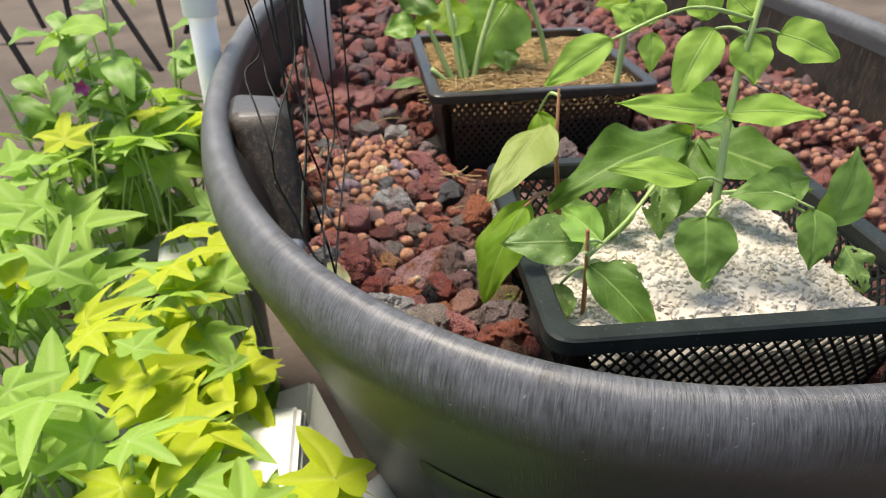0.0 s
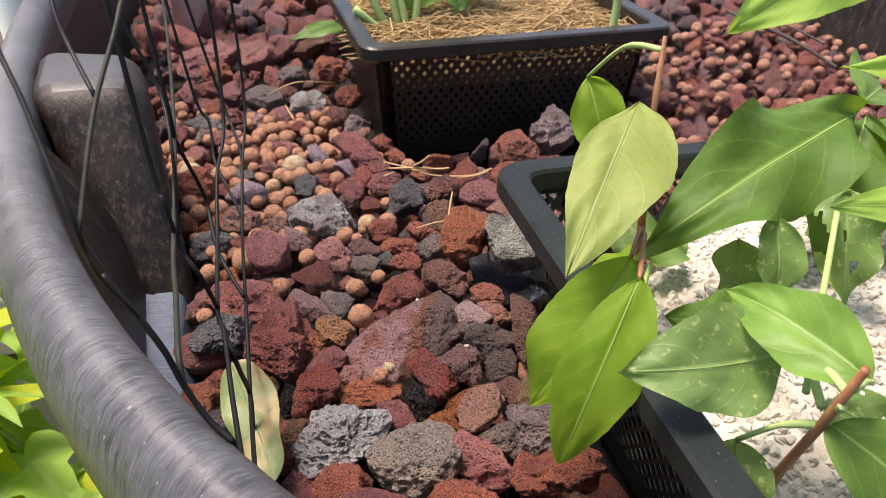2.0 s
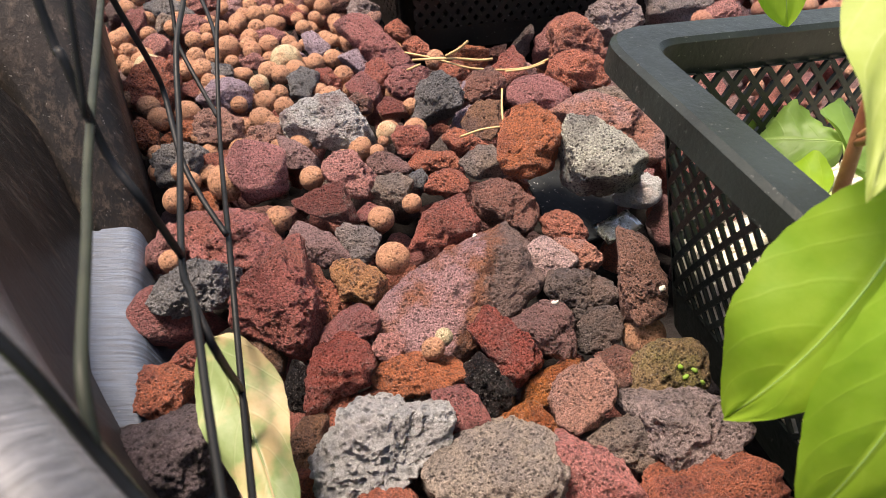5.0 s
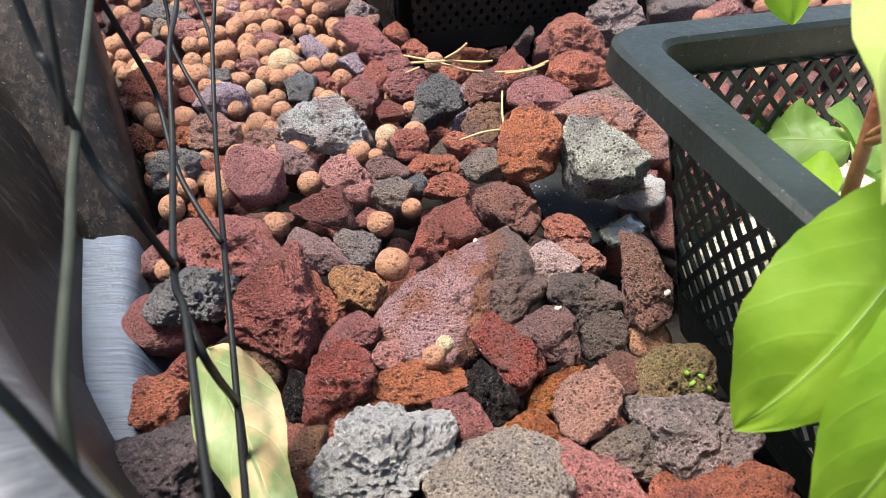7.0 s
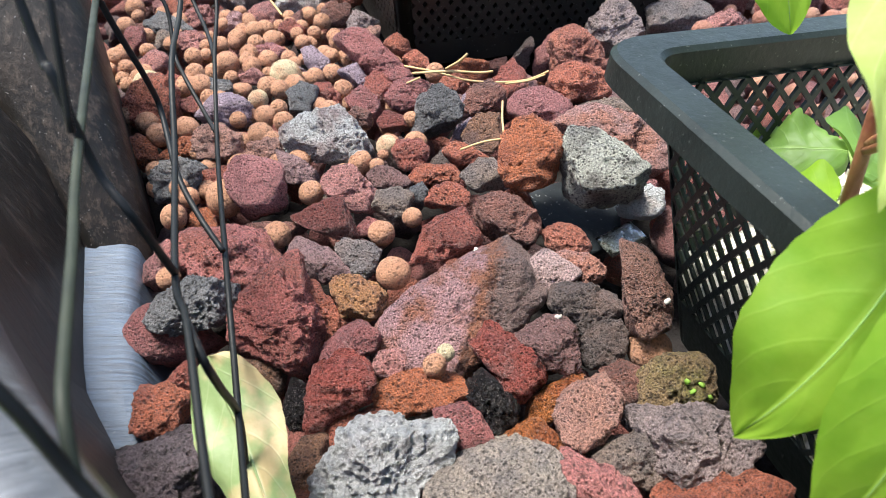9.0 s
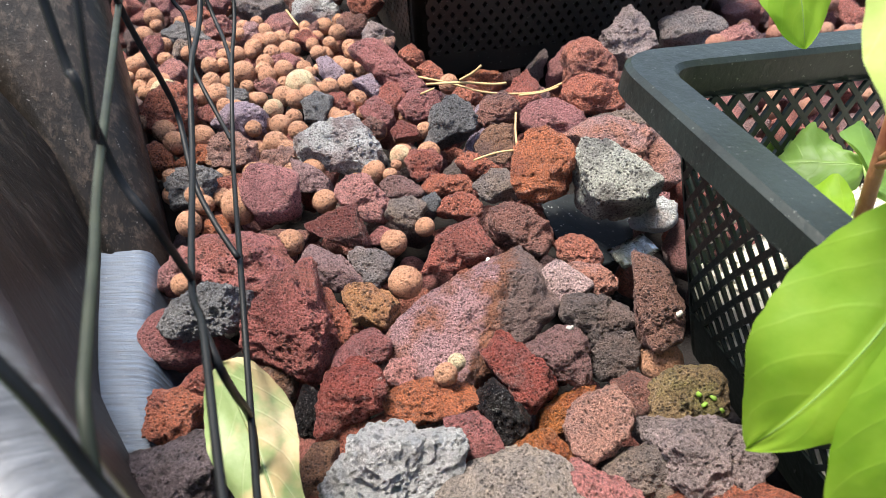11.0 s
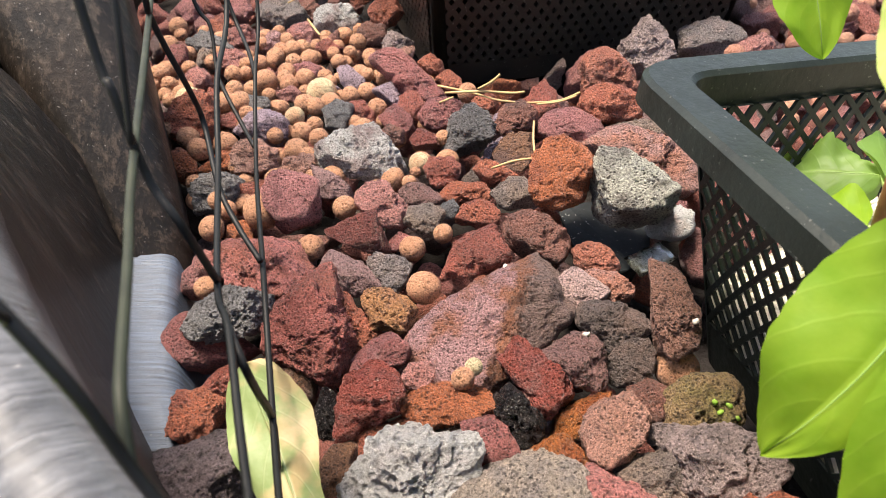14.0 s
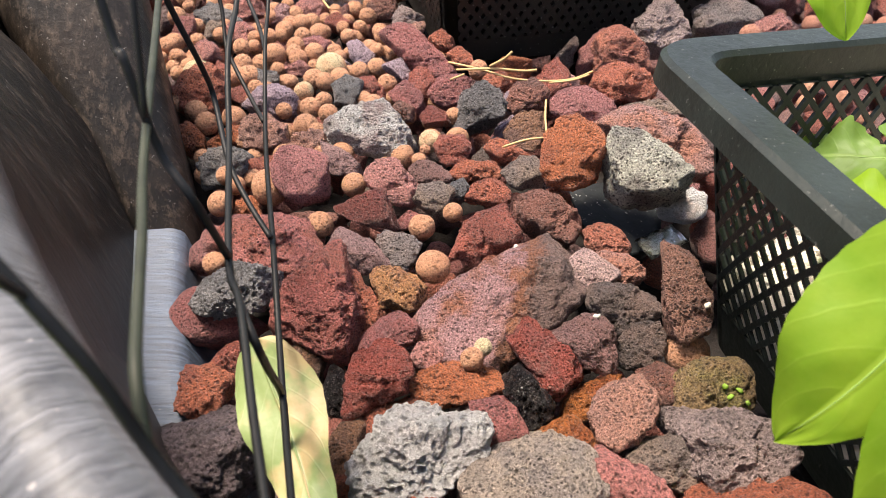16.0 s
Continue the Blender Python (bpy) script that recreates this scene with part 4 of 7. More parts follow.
broken_rock("greybrown", 0.0361, 0.4494, 0.0010, ((7, 9.0), (16, 7.8), (43, 8.8), (113, 8.2), (117, 8.4), (236, 5.9), (245, 5.1), (245, 6.5)))
broken_rock("coral", 0.0224, 0.4390, 0.0000, ((29, 11.8), (51, 10.4), (69, 10.5), (93, 13.8), (187, 11.4), (200, 10.8), (264, 12.0), (314, 13.9)))
broken_rock("greybig", -0.0044, 0.4439, 0.0020, ((20, 19.5), (66, 17.4), (90, 14.5), (107, 14.6), (119, 15.3), (143, 18.7), (186, 20.9), (217, 17.8), (236, 16.3), (276, 15.2), (319, 17.0), (355, 18.7)))
broken_rock("lightporous", -0.0365, 0.4569, 0.0040, ((37, 21.1), (75, 16.0), (88, 14.7), (112, 14.4), (142, 14.7), (157, 15.6), (188, 19.5), (209, 20.8), (270, 16.5), (299, 11.9), (302, 11.9), (314, 13.5), (349, 20.2)))
broken_rock("orangered", -0.0425, 0.4761, -0.0010, ((5, 11.1), (96, 6.1), (116, 4.7), (148, 7.0), (227, 10.7), (301, 4.2), (301, 4.2)))
broken_rock("brown", -0.0569, 0.4683, -0.0040, ((10, 6.1), (79, 8.3), (146, 5.7), (191, 6.1), (272, 7.7), (341, 5.5)))
broken_rock("darkpurple", -0.0990, 0.4630, 0.0020, ((4, 15.8), (46, 17.1), (82, 14.8), (110, 11.3), (118, 11.4), (146, 15.2), (197, 17.9), (243, 14.7), (276, 12.4), (326, 15.2)))
broken_rock("rust", -0.0997, 0.4866, 0.0060, ((62, 9.1), (103, 8.2), (172, 7.7), (227, 9.7), (250, 9.1), (283, 8.4), (337, 7.8), (357, 8.4)))
broken_rock("red", -0.0953, 0.5062, -0.0020, ((9, 4.2), (110, 4.9), (140, 4.3), (239, 4.6), (307, 5.4)))
broken_rock("maroon", -0.0930, 0.4931, -0.0060, ((15, 2.6), (121, 5.2), (194, 2.5), (309, 4.9)))
broken_rock("orangered", 0.0641, 0.4346, -0.0080, ((24, 14.2), (45, 13.0), (63, 13.2), (118, 11.8), (120, 11.8), (213, 13.6), (275, 11.2), (327, 15.1)))
broken_rock("rust", -0.0589, 0.4565, -0.0080, ((15, 4.9), (103, 4.6), (196, 5.0), (279, 4.6)))
broken_rock("maroon2", -0.0138, 0.7102, 0.0140, ((41, 11.5), (46, 9.8), (52, 9.8), (96, 17.8), (132, 22.7), (207, 15.1), (224, 9.4), (230, 8.9), (277, 17.4), (312, 22.2)))
broken_rock("lavender", -0.0446, 0.7287, 0.0060, ((0, 8.1), (53, 5.4), (117, 8.7), (196, 6.6), (231, 5.9), (294, 7.9)))
broken_rock("lavender", -0.0224, 0.7020, 0.0060, ((36, 4.5), (37, 4.6), (117, 9.5), (232, 4.3), (237, 4.4), (309, 13.6)))
broken_rock("maroon2", -0.0218, 0.6728, 0.0060, ((22, 7.5), (55, 6.7), (129, 8.1), (214, 7.4), (248, 6.4), (329, 9.0)))
broken_rock("brownred", -0.0256, 0.6555, 0.0080, ((0, 4.5), (70, 4.6), (137, 5.1), (211, 4.3), (278, 5.0)))
broken_rock("maroon", -0.0099, 0.6494, 0.0040, ((17, 6.7), (66, 7.2), (145, 8.5), (215, 5.2), (279, 0.6), (296, 9.1)))
broken_rock("maroon2", 0.0009, 0.6776, 0.0070, ((70, 10.5), (105, 8.7), (141, 9.1), (204, 11.4), (246, 10.5), (292, 8.6), (347, 9.7)))
broken_rock("slateporous", 0.0118, 0.6483, 0.0120, ((23, 13.2), (62, 12.9), (109, 12.6), (144, 10.3), (167, 10.1), (250, 16.4), (287, 9.4), (294, 9.0), (326, 11.5)))
broken_rock("brownred", 0.0385, 0.6619, 0.0100, ((55, 9.5), (108, 8.6), (152, 9.0), (196, 11.7), (257, 9.5), (288, 7.5), (350, 11.0)))
broken_rock("rust", 0.0274, 0.6902, 0.0060, ((31, 5.5), (85, 4.4), (141, 6.0), (243, 4.3), (294, 5.2)))
broken_rock("brown", 0.0326, 0.6346, 0.0060, ((11, 9.7), (90, 9.1), (146, 8.7), (206, 10.7), (270, 8.7), (331, 9.4)))
broken_rock("mauve", 0.0664, 0.6564, 0.0070, ((39, 13.7), (68, 10.2), (104, 10.3), (135, 13.5), (193, 17.0), (252, 9.9), (267, 9.0), (310, 13.4)))
broken_rock("orangered", 0.0888, 0.6614, 0.0160, ((45, 12.9), (84, 10.5), (117, 12.0), (151, 15.1), (212, 14.4), (262, 10.7), (286, 10.3), (336, 16.4)))
broken_rock("brick", 0.1032, 0.7077, 0.0120, ((13, 13.7), (45, 12.0), (96, 15.7), (137, 16.5), (193, 13.9), (253, 12.4), (296, 17.0)))
broken_rock("mauvegrey", 0.1367, 0.7391, 0.0120, ((28, 15.3), (43, 15.3), (90, 19.1), (143, 14.5), (145, 14.4), (209, 17.0), (233, 16.8), (288, 15.9), (309, 15.4)))
broken_rock("grey", 0.1846, 0.7520, 0.0120, ((13, 18.2), (65, 14.1), (104, 12.7), (128, 14.9), (187, 18.4), (266, 12.2), (282, 11.5)))
broken_rock("orange", 0.0393, 0.5811, 0.0260, ((3, 13.2), (51, 13.7), (82, 14.6), (129, 14.6), (166, 12.2), (184, 11.9), (257, 14.8), (292, 13.8), (329, 12.9)))
broken_rock("cream", 0.0652, 0.5681, 0.0260, ((51, 10.8), (53, 10.8), (99, 17.2), (159, 17.7), (193, 14.1), (220, 14.2), (270, 13.6), (293, 15.5), (355, 19.3)))
broken_rock("pinkorange", 0.0875, 0.6044, 0.0160, ((12, 20.4), (45, 13.8), (81, 11.8), (90, 13.1), (135, 24.9), (234, 12.0), (244, 9.2), (245, 9.3), (310, 24.9)))
broken_rock("greybrown", 0.1009, 0.6467, 0.0080, ((50, 9.1), (90, 5.3), (114, 7.5), (251, 6.4), (276, 5.1)))
broken_rock("red", -0.0053, 0.6174, 0.0080, ((38, 7.6), (93, 6.8), (153, 8.6), (210, 7.2), (281, 7.1), (345, 8.1)))
broken_rock("rust", 0.0191, 0.6129, 0.0080, ((58, 5.3), (67, 4.7), (115, 8.5), (214, 6.7), (262, 5.6), (298, 7.6)))
broken_rock("rust", 0.0037, 0.6038, 0.0040, ((52, 8.1), (90, 5.3), (133, 8.2), (230, 8.4), (275, 5.0), (333, 10.4)))
broken_rock("greybrown", 0.0242, 0.5954, 0.0080, ((45, 8.8), (97, 7.0), (138, 8.2), (230, 7.7), (279, 7.2), (352, 8.6)))
broken_rock("purplebrown", -0.0181, 0.6031, 0.0050, ((42, 7.3), (70, 5.2), (108, 6.3), (212, 7.7), (257, 5.2), (292, 6.3)))
broken_rock("slate", -0.0057, 0.5918, 0.0040, ((39, 3.9), (119, 3.6), (195, 3.7), (270, 4.0), (326, 3.6)))
broken_rock("greywhite", -0.0423, 0.6343, 0.0100, ((9, 19.1), (34, 16.0), (45, 15.4), (90, 16.4), (110, 13.9), (120, 14.2), (142, 18.9), (195, 20.7), (251, 13.5), (260, 12.3), (262, 12.4), (309, 19.7)))
broken_rock("pinkbrown", -0.0725, 0.6337, 0.0040, ((10, 9.5), (45, 9.3), (117, 5.9), (138, 7.1), (212, 11.4), (268, 6.3), (288, 6.1)))
broken_rock("pinkbrown", -0.0926, 0.6382, 0.0080, ((8, 11.3), (66, 8.9), (106, 9.9), (155, 10.1), (203, 11.6), (270, 8.2), (297, 9.5)))
broken_rock("orange", -0.1118, 0.6446, 0.0020, ((95, 7.0), (127, 4.3), (180, 9.0), (280, 5.8), (298, 4.7), (352, 7.3)))
broken_rock("orange", -0.1285, 0.6471, 0.0020, ((10, 6.5), (51, 5.7), (119, 7.9), (190, 6.2), (220, 6.0), (287, 7.1)))
broken_rock("orangered", -0.1276, 0.6837, 0.0080, ((13, 12.8), (82, 14.1), (118, 13.1), (153, 13.3), (197, 13.8), (242, 13.4), (285, 14.0), (347, 12.6)))
broken_rock("slate", -0.1095, 0.6170, 0.0040, ((58, 11.2), (104, 8.7), (140, 8.9), (202, 11.5), (277, 9.0), (308, 8.4), (351, 10.8)))
broken_rock("rust", -0.0932, 0.6171, 0.0020, ((82, 7.9), (111, 5.8), (175, 6.5), (293, 6.7), (315, 4.6), (322, 4.8)))
broken_rock("orange", -0.0967, 0.5891, 0.0000, ((16, 5.8), (45, 5.0), (119, 5.8), (171, 5.6), (253, 5.1), (301, 5.7)))
broken_rock("lavender", -0.0910, 0.6722, 0.0070, ((7, 12.3), (72, 9.6), (108, 9.1), (140, 10.5), (220, 13.6), (260, 8.1), (261, 8.0), (287, 9.5)))
broken_rock("slate", -0.0529, 0.6785, 0.0080, ((5, 7.6), (80, 8.4), (125, 7.7), (191, 7.4), (262, 8.1), (343, 7.0)))
broken_rock("red", -0.0399, 0.6854, 0.0060, ((0, 7.6), (43, 4.6), (120, 6.8), (193, 7.0), (243, 4.7), (260, 5.0)))
broken_rock("rose", -0.1338, 0.7367, 0.0060, ((13, 7.0), (55, 7.2), (129, 6.2), (196, 7.6), (246, 6.8), (304, 6.7)))
broken_rock("slate", -0.1331, 0.7914, 0.0060, ((52, 8.3), (69, 6.1), (125, 10.7), (221, 10.6), (260, 5.9), (287, 8.8)))
broken_rock("mauve", -0.1559, 0.8559, 0.0060, ((0, 7.2), (72, 8.4), (135, 7.8), (222, 7.4), (270, 8.3)))
broken_rock("greywhite", -0.0529, 0.8201, 0.0080, ((53, 12.8), (99, 10.1), (158, 15.1), (199, 15.7), (258, 10.9), (283, 10.2), (350, 15.8)))
broken_rock("rose", -0.0748, 0.8016, 0.0060, ((38, 8.7), (112, 7.7), (148, 8.1), (256, 7.0), (340, 8.8)))
broken_rock("purple", -0.0946, 0.7965, 0.0040, ((72, 8.0), (141, 5.9), (210, 8.3), (280, 6.7), (351, 6.5)))
broken_rock("grey", -0.0895, 0.8362, 0.0080, ((28, 15.2), (90, 9.7), (125, 12.4), (222, 14.2), (257, 10.2), (301, 12.0)))
broken_rock("mauve", -0.1203, 0.8574, 0.0060, ((28, 7.2), (129, 7.9), (193, 8.2), (251, 8.0), (336, 8.5)))
broken_rock("rust", -0.1314, 0.8327, 0.0040, ((45, 7.1), (122, 6.3), (180, 8.9), (262, 6.0), (319, 7.7)))
broken_rock("red", -0.0583, 0.7815, 0.0040, ((58, 6.0), (119, 6.5), (180, 8.2), (254, 5.5), (326, 7.3)))
broken_rock("mauve", -0.0707, 0.7484, 0.0050, ((70, 4.6), (107, 4.4), (220, 7.3), (263, 3.7), (330, 7.6)))
broken_rock("orangered", -0.0183, 0.8356, 0.0080, ((24, 11.7), (98, 8.4), (135, 9.8), (204, 11.5), (262, 9.1), (323, 9.5)))
broken_rock("brownred", -0.0278, 0.8027, 0.0040, ((19, 9.2), (73, 7.8), (142, 9.4), (209, 8.9), (283, 7.6)))
broken_rock("mauvegrey", -0.0153, 0.7750, 0.0080, ((68, 7.5), (148, 8.2), (204, 9.0), (277, 7.3), (350, 8.9)))
broken_rock("orangered", 0.0044, 0.7453, 0.0060, ((12, 6.7), (56, 5.7), (128, 6.9), (214, 6.3), (270, 5.7)))
broken_rock("orangered", 0.0123, 0.7209, 0.0060, ((15, 7.2), (61, 5.1), (128, 6.8), (225, 5.6), (279, 5.6)))
broken_rock("rose", -0.0807, 0.7172, 0.0040, ((49, 5.1), (119, 4.3), (214, 5.7), (265, 4.3), (330, 5.4)))
broken_rock("slate", -0.0986, 0.7052, 0.0040, ((15, 8.9), (85, 5.0), (132, 6.2), (232, 7.1), (290, 4.7)))
broken_rock("lavender", -0.0614, 0.7194, 0.0060, ((63, 5.0), (109, 4.2), (200, 8.0), (265, 3.8), (305, 5.5)))
broken_rock("rose", -0.1174, 0.7687, 0.0040, ((58, 8.4), (108, 6.5), (200, 9.7), (270, 6.5), (340, 9.2)))
broken_rock("red", -0.1095, 0.6871, 0.0040, ((45, 5.0), (114, 4.1), (196, 5.6), (257, 4.4), (315, 4.7)))
broken_rock("brownred", -0.0752, 0.8502, 0.0040, ((37, 11.4), (105, 7.7), (214, 10.8), (270, 8.4), (338, 11.3)))
broken_rock("maroon2", -0.1525, 0.7742, 0.0040, ((9, 8.5), (99, 8.0), (156, 6.2), (270, 8.2), (309, 6.5)))
broken_rock("rose", -0.1172, 0.8078, 0.0040, ((18, 9.1), (107, 6.0), (214, 8.5), (291, 6.5)))
broken_rock("white", 0.0877, 0.5679, 0.0060, ((3, 8.9), (65, 8.2), (110, 7.0), (146, 8.3), (218, 9.1), (260, 7.3), (301, 7.6)))
broken_rock("mauve", 0.0926, 0.5849, 0.0020, ((0, 8.6), (90, 3.5), (124, 4.5), (243, 6.1), (280, 3.1)))
clay_pebble("clay", -0.1582, 0.8264, 0.0060, 0.0132)
clay_pebble("clay", -0.1588, 0.7943, 0.0060, 0.0125)
clay_pebble("clay", -0.1138, 0.7439, 0.0060, 0.0109)
clay_pebble("clay", -0.1067, 0.7447, 0.0060, 0.0075)
clay_pebble("clay", -0.0995, 0.7591, 0.0060, 0.0106)
clay_pebble("clay", -0.0921, 0.7601, 0.0060, 0.0078)
clay_pebble("clay", -0.0805, 0.7787, 0.0060, 0.0117)
clay_pebble("clay", -0.0790, 0.7587, 0.0060, 0.0106)
clay_pebble("clay", -0.0695, 0.7621, 0.0060, 0.0121)
clay_pebble("clay", -0.0601, 0.7358, 0.0060, 0.0089)
clay_pebble("clay", -0.0716, 0.7330, 0.0060, 0.0122)
clay_pebble("clay", -0.0831, 0.7342, 0.0060, 0.0101)
clay_pebble("clay", -0.0943, 0.7315, 0.0060, 0.0147)
clay_pebble("clay", -0.1109, 0.7218, 0.0060, 0.0111)
clay_pebble("clay", -0.1063, 0.7054, 0.0060, 0.0133)
clay_pebble("clay", -0.0805, 0.7261, 0.0060, 0.0113)
clay_pebble("clay", -0.0569, 0.7275, 0.0060, 0.0081)
clay_pebble("clay", -0.0519, 0.7325, 0.0060, 0.0068)
clay_pebble("clay", -0.0460, 0.7075, 0.0060, 0.0110)
clay_pebble("clay", -0.0363, 0.7116, 0.0060, 0.0111)
clay_pebble("clay", -0.0322, 0.7627, 0.0060, 0.0101)
clay_pebble("clay", -0.0443, 0.7703, 0.0060, 0.0087)
clay_pebble("clay", -0.0352, 0.7348, 0.0060, 0.0089)
clay_pebble("clay", -0.0317, 0.6904, 0.0060, 0.0113)
clay_pebble("clay", -0.0709, 0.6994, 0.0060, 0.0120)
clay_pebble("clay", -0.0647, 0.6953, 0.0060, 0.0107)
clay_pebble("clay", -0.0653, 0.6743, 0.0060, 0.0096)
clay_pebble("clay", -0.0718, 0.6670, 0.0060, 0.0112)
clay_pebble("clay", -0.0629, 0.6600, 0.0060, 0.0105)
clay_pebble("clay", -0.0735, 0.6485, 0.0060, 0.0130)
clay_pebble("clay", -0.0445, 0.6746, 0.0060, 0.0085)
clay_pebble("clay", -0.1214, 0.6550, 0.0060, 0.0119)
clay_pebble("clay", -0.1089, 0.6593, 0.0060, 0.0126)
clay_pebble("clay", 0.0200, 0.7041, 0.0060, 0.0118)
clay_pebble("clay", -0.0215, 0.6138, 0.0060, 0.0069)
clay_pebble("clay", -0.0003, 0.6531, 0.0060, 0.0088)
clay_pebble("clay", -0.0656, 0.5681, 0.0060, 0.0116)
clay_pebble("clay", -0.0248, 0.5633, 0.0060, 0.0112)
clay_pebble("clay", -0.0871, 0.5968, 0.0060, 0.0165)
clay_pebble("clay", -0.0514, 0.5958, 0.0060, 0.0111)
clay_pebble("clay", -0.1189, 0.6234, 0.0060, 0.0084)
clay_pebble("clay", -0.1068, 0.5865, 0.0060, 0.0111)
clay_pebble("clay", -0.1041, 0.5480, 0.0060, 0.0095)
clay_pebble("clay", -0.0112, 0.5719, 0.0060, 0.0086)
clay_pebble("clay", -0.0178, 0.6220, 0.0060, 0.0054)
clay_pebble("clay", -0.1392, 0.6775, 0.0060, 0.0089)
clay_pebble("clay", -0.0856, 0.6400, 0.0060, 0.0083)
clay_pebble("clay", -0.1409, 0.7566, 0.0060, 0.0090)
clay_pebble("clay", -0.1152, 0.7042, 0.0060, 0.0095)
clay_pebble("clay", -0.0516, 0.7559, 0.0060, 0.0099)
clay_pebble("clay", -0.1072, 0.7705, 0.0060, 0.0086)
clay_pebble("clay", -0.1485, 0.7333, 0.0060, 0.0099)
clay_pebble("clay", -0.1404, 0.7212, 0.0060, 0.0091)
clay_pebble("clay", -0.1286, 0.7639, 0.0060, 0.0092)
clay_pebble("clay", -0.1220, 0.6981, 0.0060, 0.0087)
clay_pebble("clay", -0.0549, 0.7696, 0.0060, 0.0087)
clay_pebble("clay", -0.0830, 0.6973, 0.0060, 0.0082)
clay_pebble("clay", 0.2015, 0.8106, 0.0060, 0.0148)
clay_pebble("clay", 0.2169, 0.8185, 0.0060, 0.0125)
clay_pebble("clay", -0.0230, 0.5372, 0.0070, 0.0134)
clay_pebble("pale_clay", -0.0616, 0.7107, 0.0070, 0.0175)
clay_pebble("pale_clay", -0.0757, 0.6831, 0.0070, 0.0110)
clay_pebble("pale_clay", -0.1334, 0.7090, 0.0070, 0.0158)
clay_pebble("pale_clay", -0.0153, 0.6278, 0.0070, 0.0110)
clay_pebble("clay", -0.0162, 0.4863, 0.0120, 0.0079)
clay_pebble("pale_clay", -0.0120, 0.4900, 0.0130, 0.0062)
clay_pebble("clay", 0.0587, 0.4909, 0.0020, 0.0157)
clay_pebble("clay", -0.0339, 0.4959, -0.0020, 0.0076)
lava_rock("pink", 0.2081, 0.7375, 0.0123, 0.0230, 0.0146, 0)
lava_rock("rust", 0.0532, 0.4267, -0.0019, 0.0399, 0.0304, 10)
lava_rock("orangered", 0.0092, 0.4193, -0.0002, 0.0319, 0.0232, 0)
lava_rock("maroon2", -0.0239, 0.4195, 0.0006, 0.0263, 0.0201, 0)
lava_rock("rust", 0.0288, 0.4067, 0.0001, 0.0282, 0.0217, 0)
lava_rock("brown", 0.0590, 0.4040, 0.0003, 0.0284, 0.0213, -20)
lava_rock("maroon", 0.0691, 0.4166, 0.0015, 0.0197, 0.0172, 0)
lava_rock("darkgrey", 0.0372, 0.3905, 0.0000, 0.0293, 0.0217, 0)
lava_rock("red", 0.0567, 0.3841, -0.0002, 0.0290, 0.0223, 15)
lava_rock("mauve", 0.0052, 0.3948, 0.0000, 0.0293, 0.0216, -10)
lava_rock("rust", -0.0178, 0.3966, 0.0000, 0.0270, 0.0216, 20)
lava_rock("brown", -0.0382, 0.4084, 0.0003, 0.0254, 0.0208, 0)
lava_rock("grey", -0.0678, 0.8882, 0.0062, 0.0259, 0.0239, 0)
lava_rock("orangered", -0.0321, 0.9003, 0.0058, 0.0274, 0.0284, 0)
lava_rock("pink", -0.1091, 0.9621, 0.0054, 0.0344, 0.0409, 70)
lava_rock("brown", -0.0502, 0.9704, 0.0064, 0.0342, 0.0242, 0)
lava_rock("mauve", -0.0786, 0.9705, 0.0061, 0.0329, 0.0274, 20)
lava_rock("rose", -0.1421, 0.9593, 0.0062, 0.0320, 0.0267, -20)
lava_rock("rust", -0.1378, 0.8999, 0.0065, 0.0279, 0.0219, 0)
lava_rock("maroon2", -0.0289, 0.9837, 0.0061, 0.0337, 0.0280, 0)
lava_rock("mauve", -0.1593, 0.9303, 0.0059, 0.0339, 0.0287, 30)
lava_rock("purple", -0.0046, 0.9151, 0.0061, 0.0312, 0.0261, 0)


# the rest of the heap
BASKETS = (((0.0425, 0.541), (0.0685, 0.305), 0.240), ((-0.046, 1.020), (-0.008, 0.744), 0.255))


def in_basket(x, y, grow=0.0):
    for (bx, by), (fx, fy), width in BASKETS:
        ex, ey = bx - fx, by - fy
        depth = math.hypot(ex, ey)
        ex, ey = ex / depth, ey / depth
        a = (x - fx) * ex + (y - fy) * ey
        b = (x - fx) * ey - (y - fy) * ex
        if -grow < a < depth + grow and -grow < b < width + grow:
            return True
    return False


def spin(rng):
    return np.array(Euler(rng.uniform(0, 6.28, 3)).to_matrix())


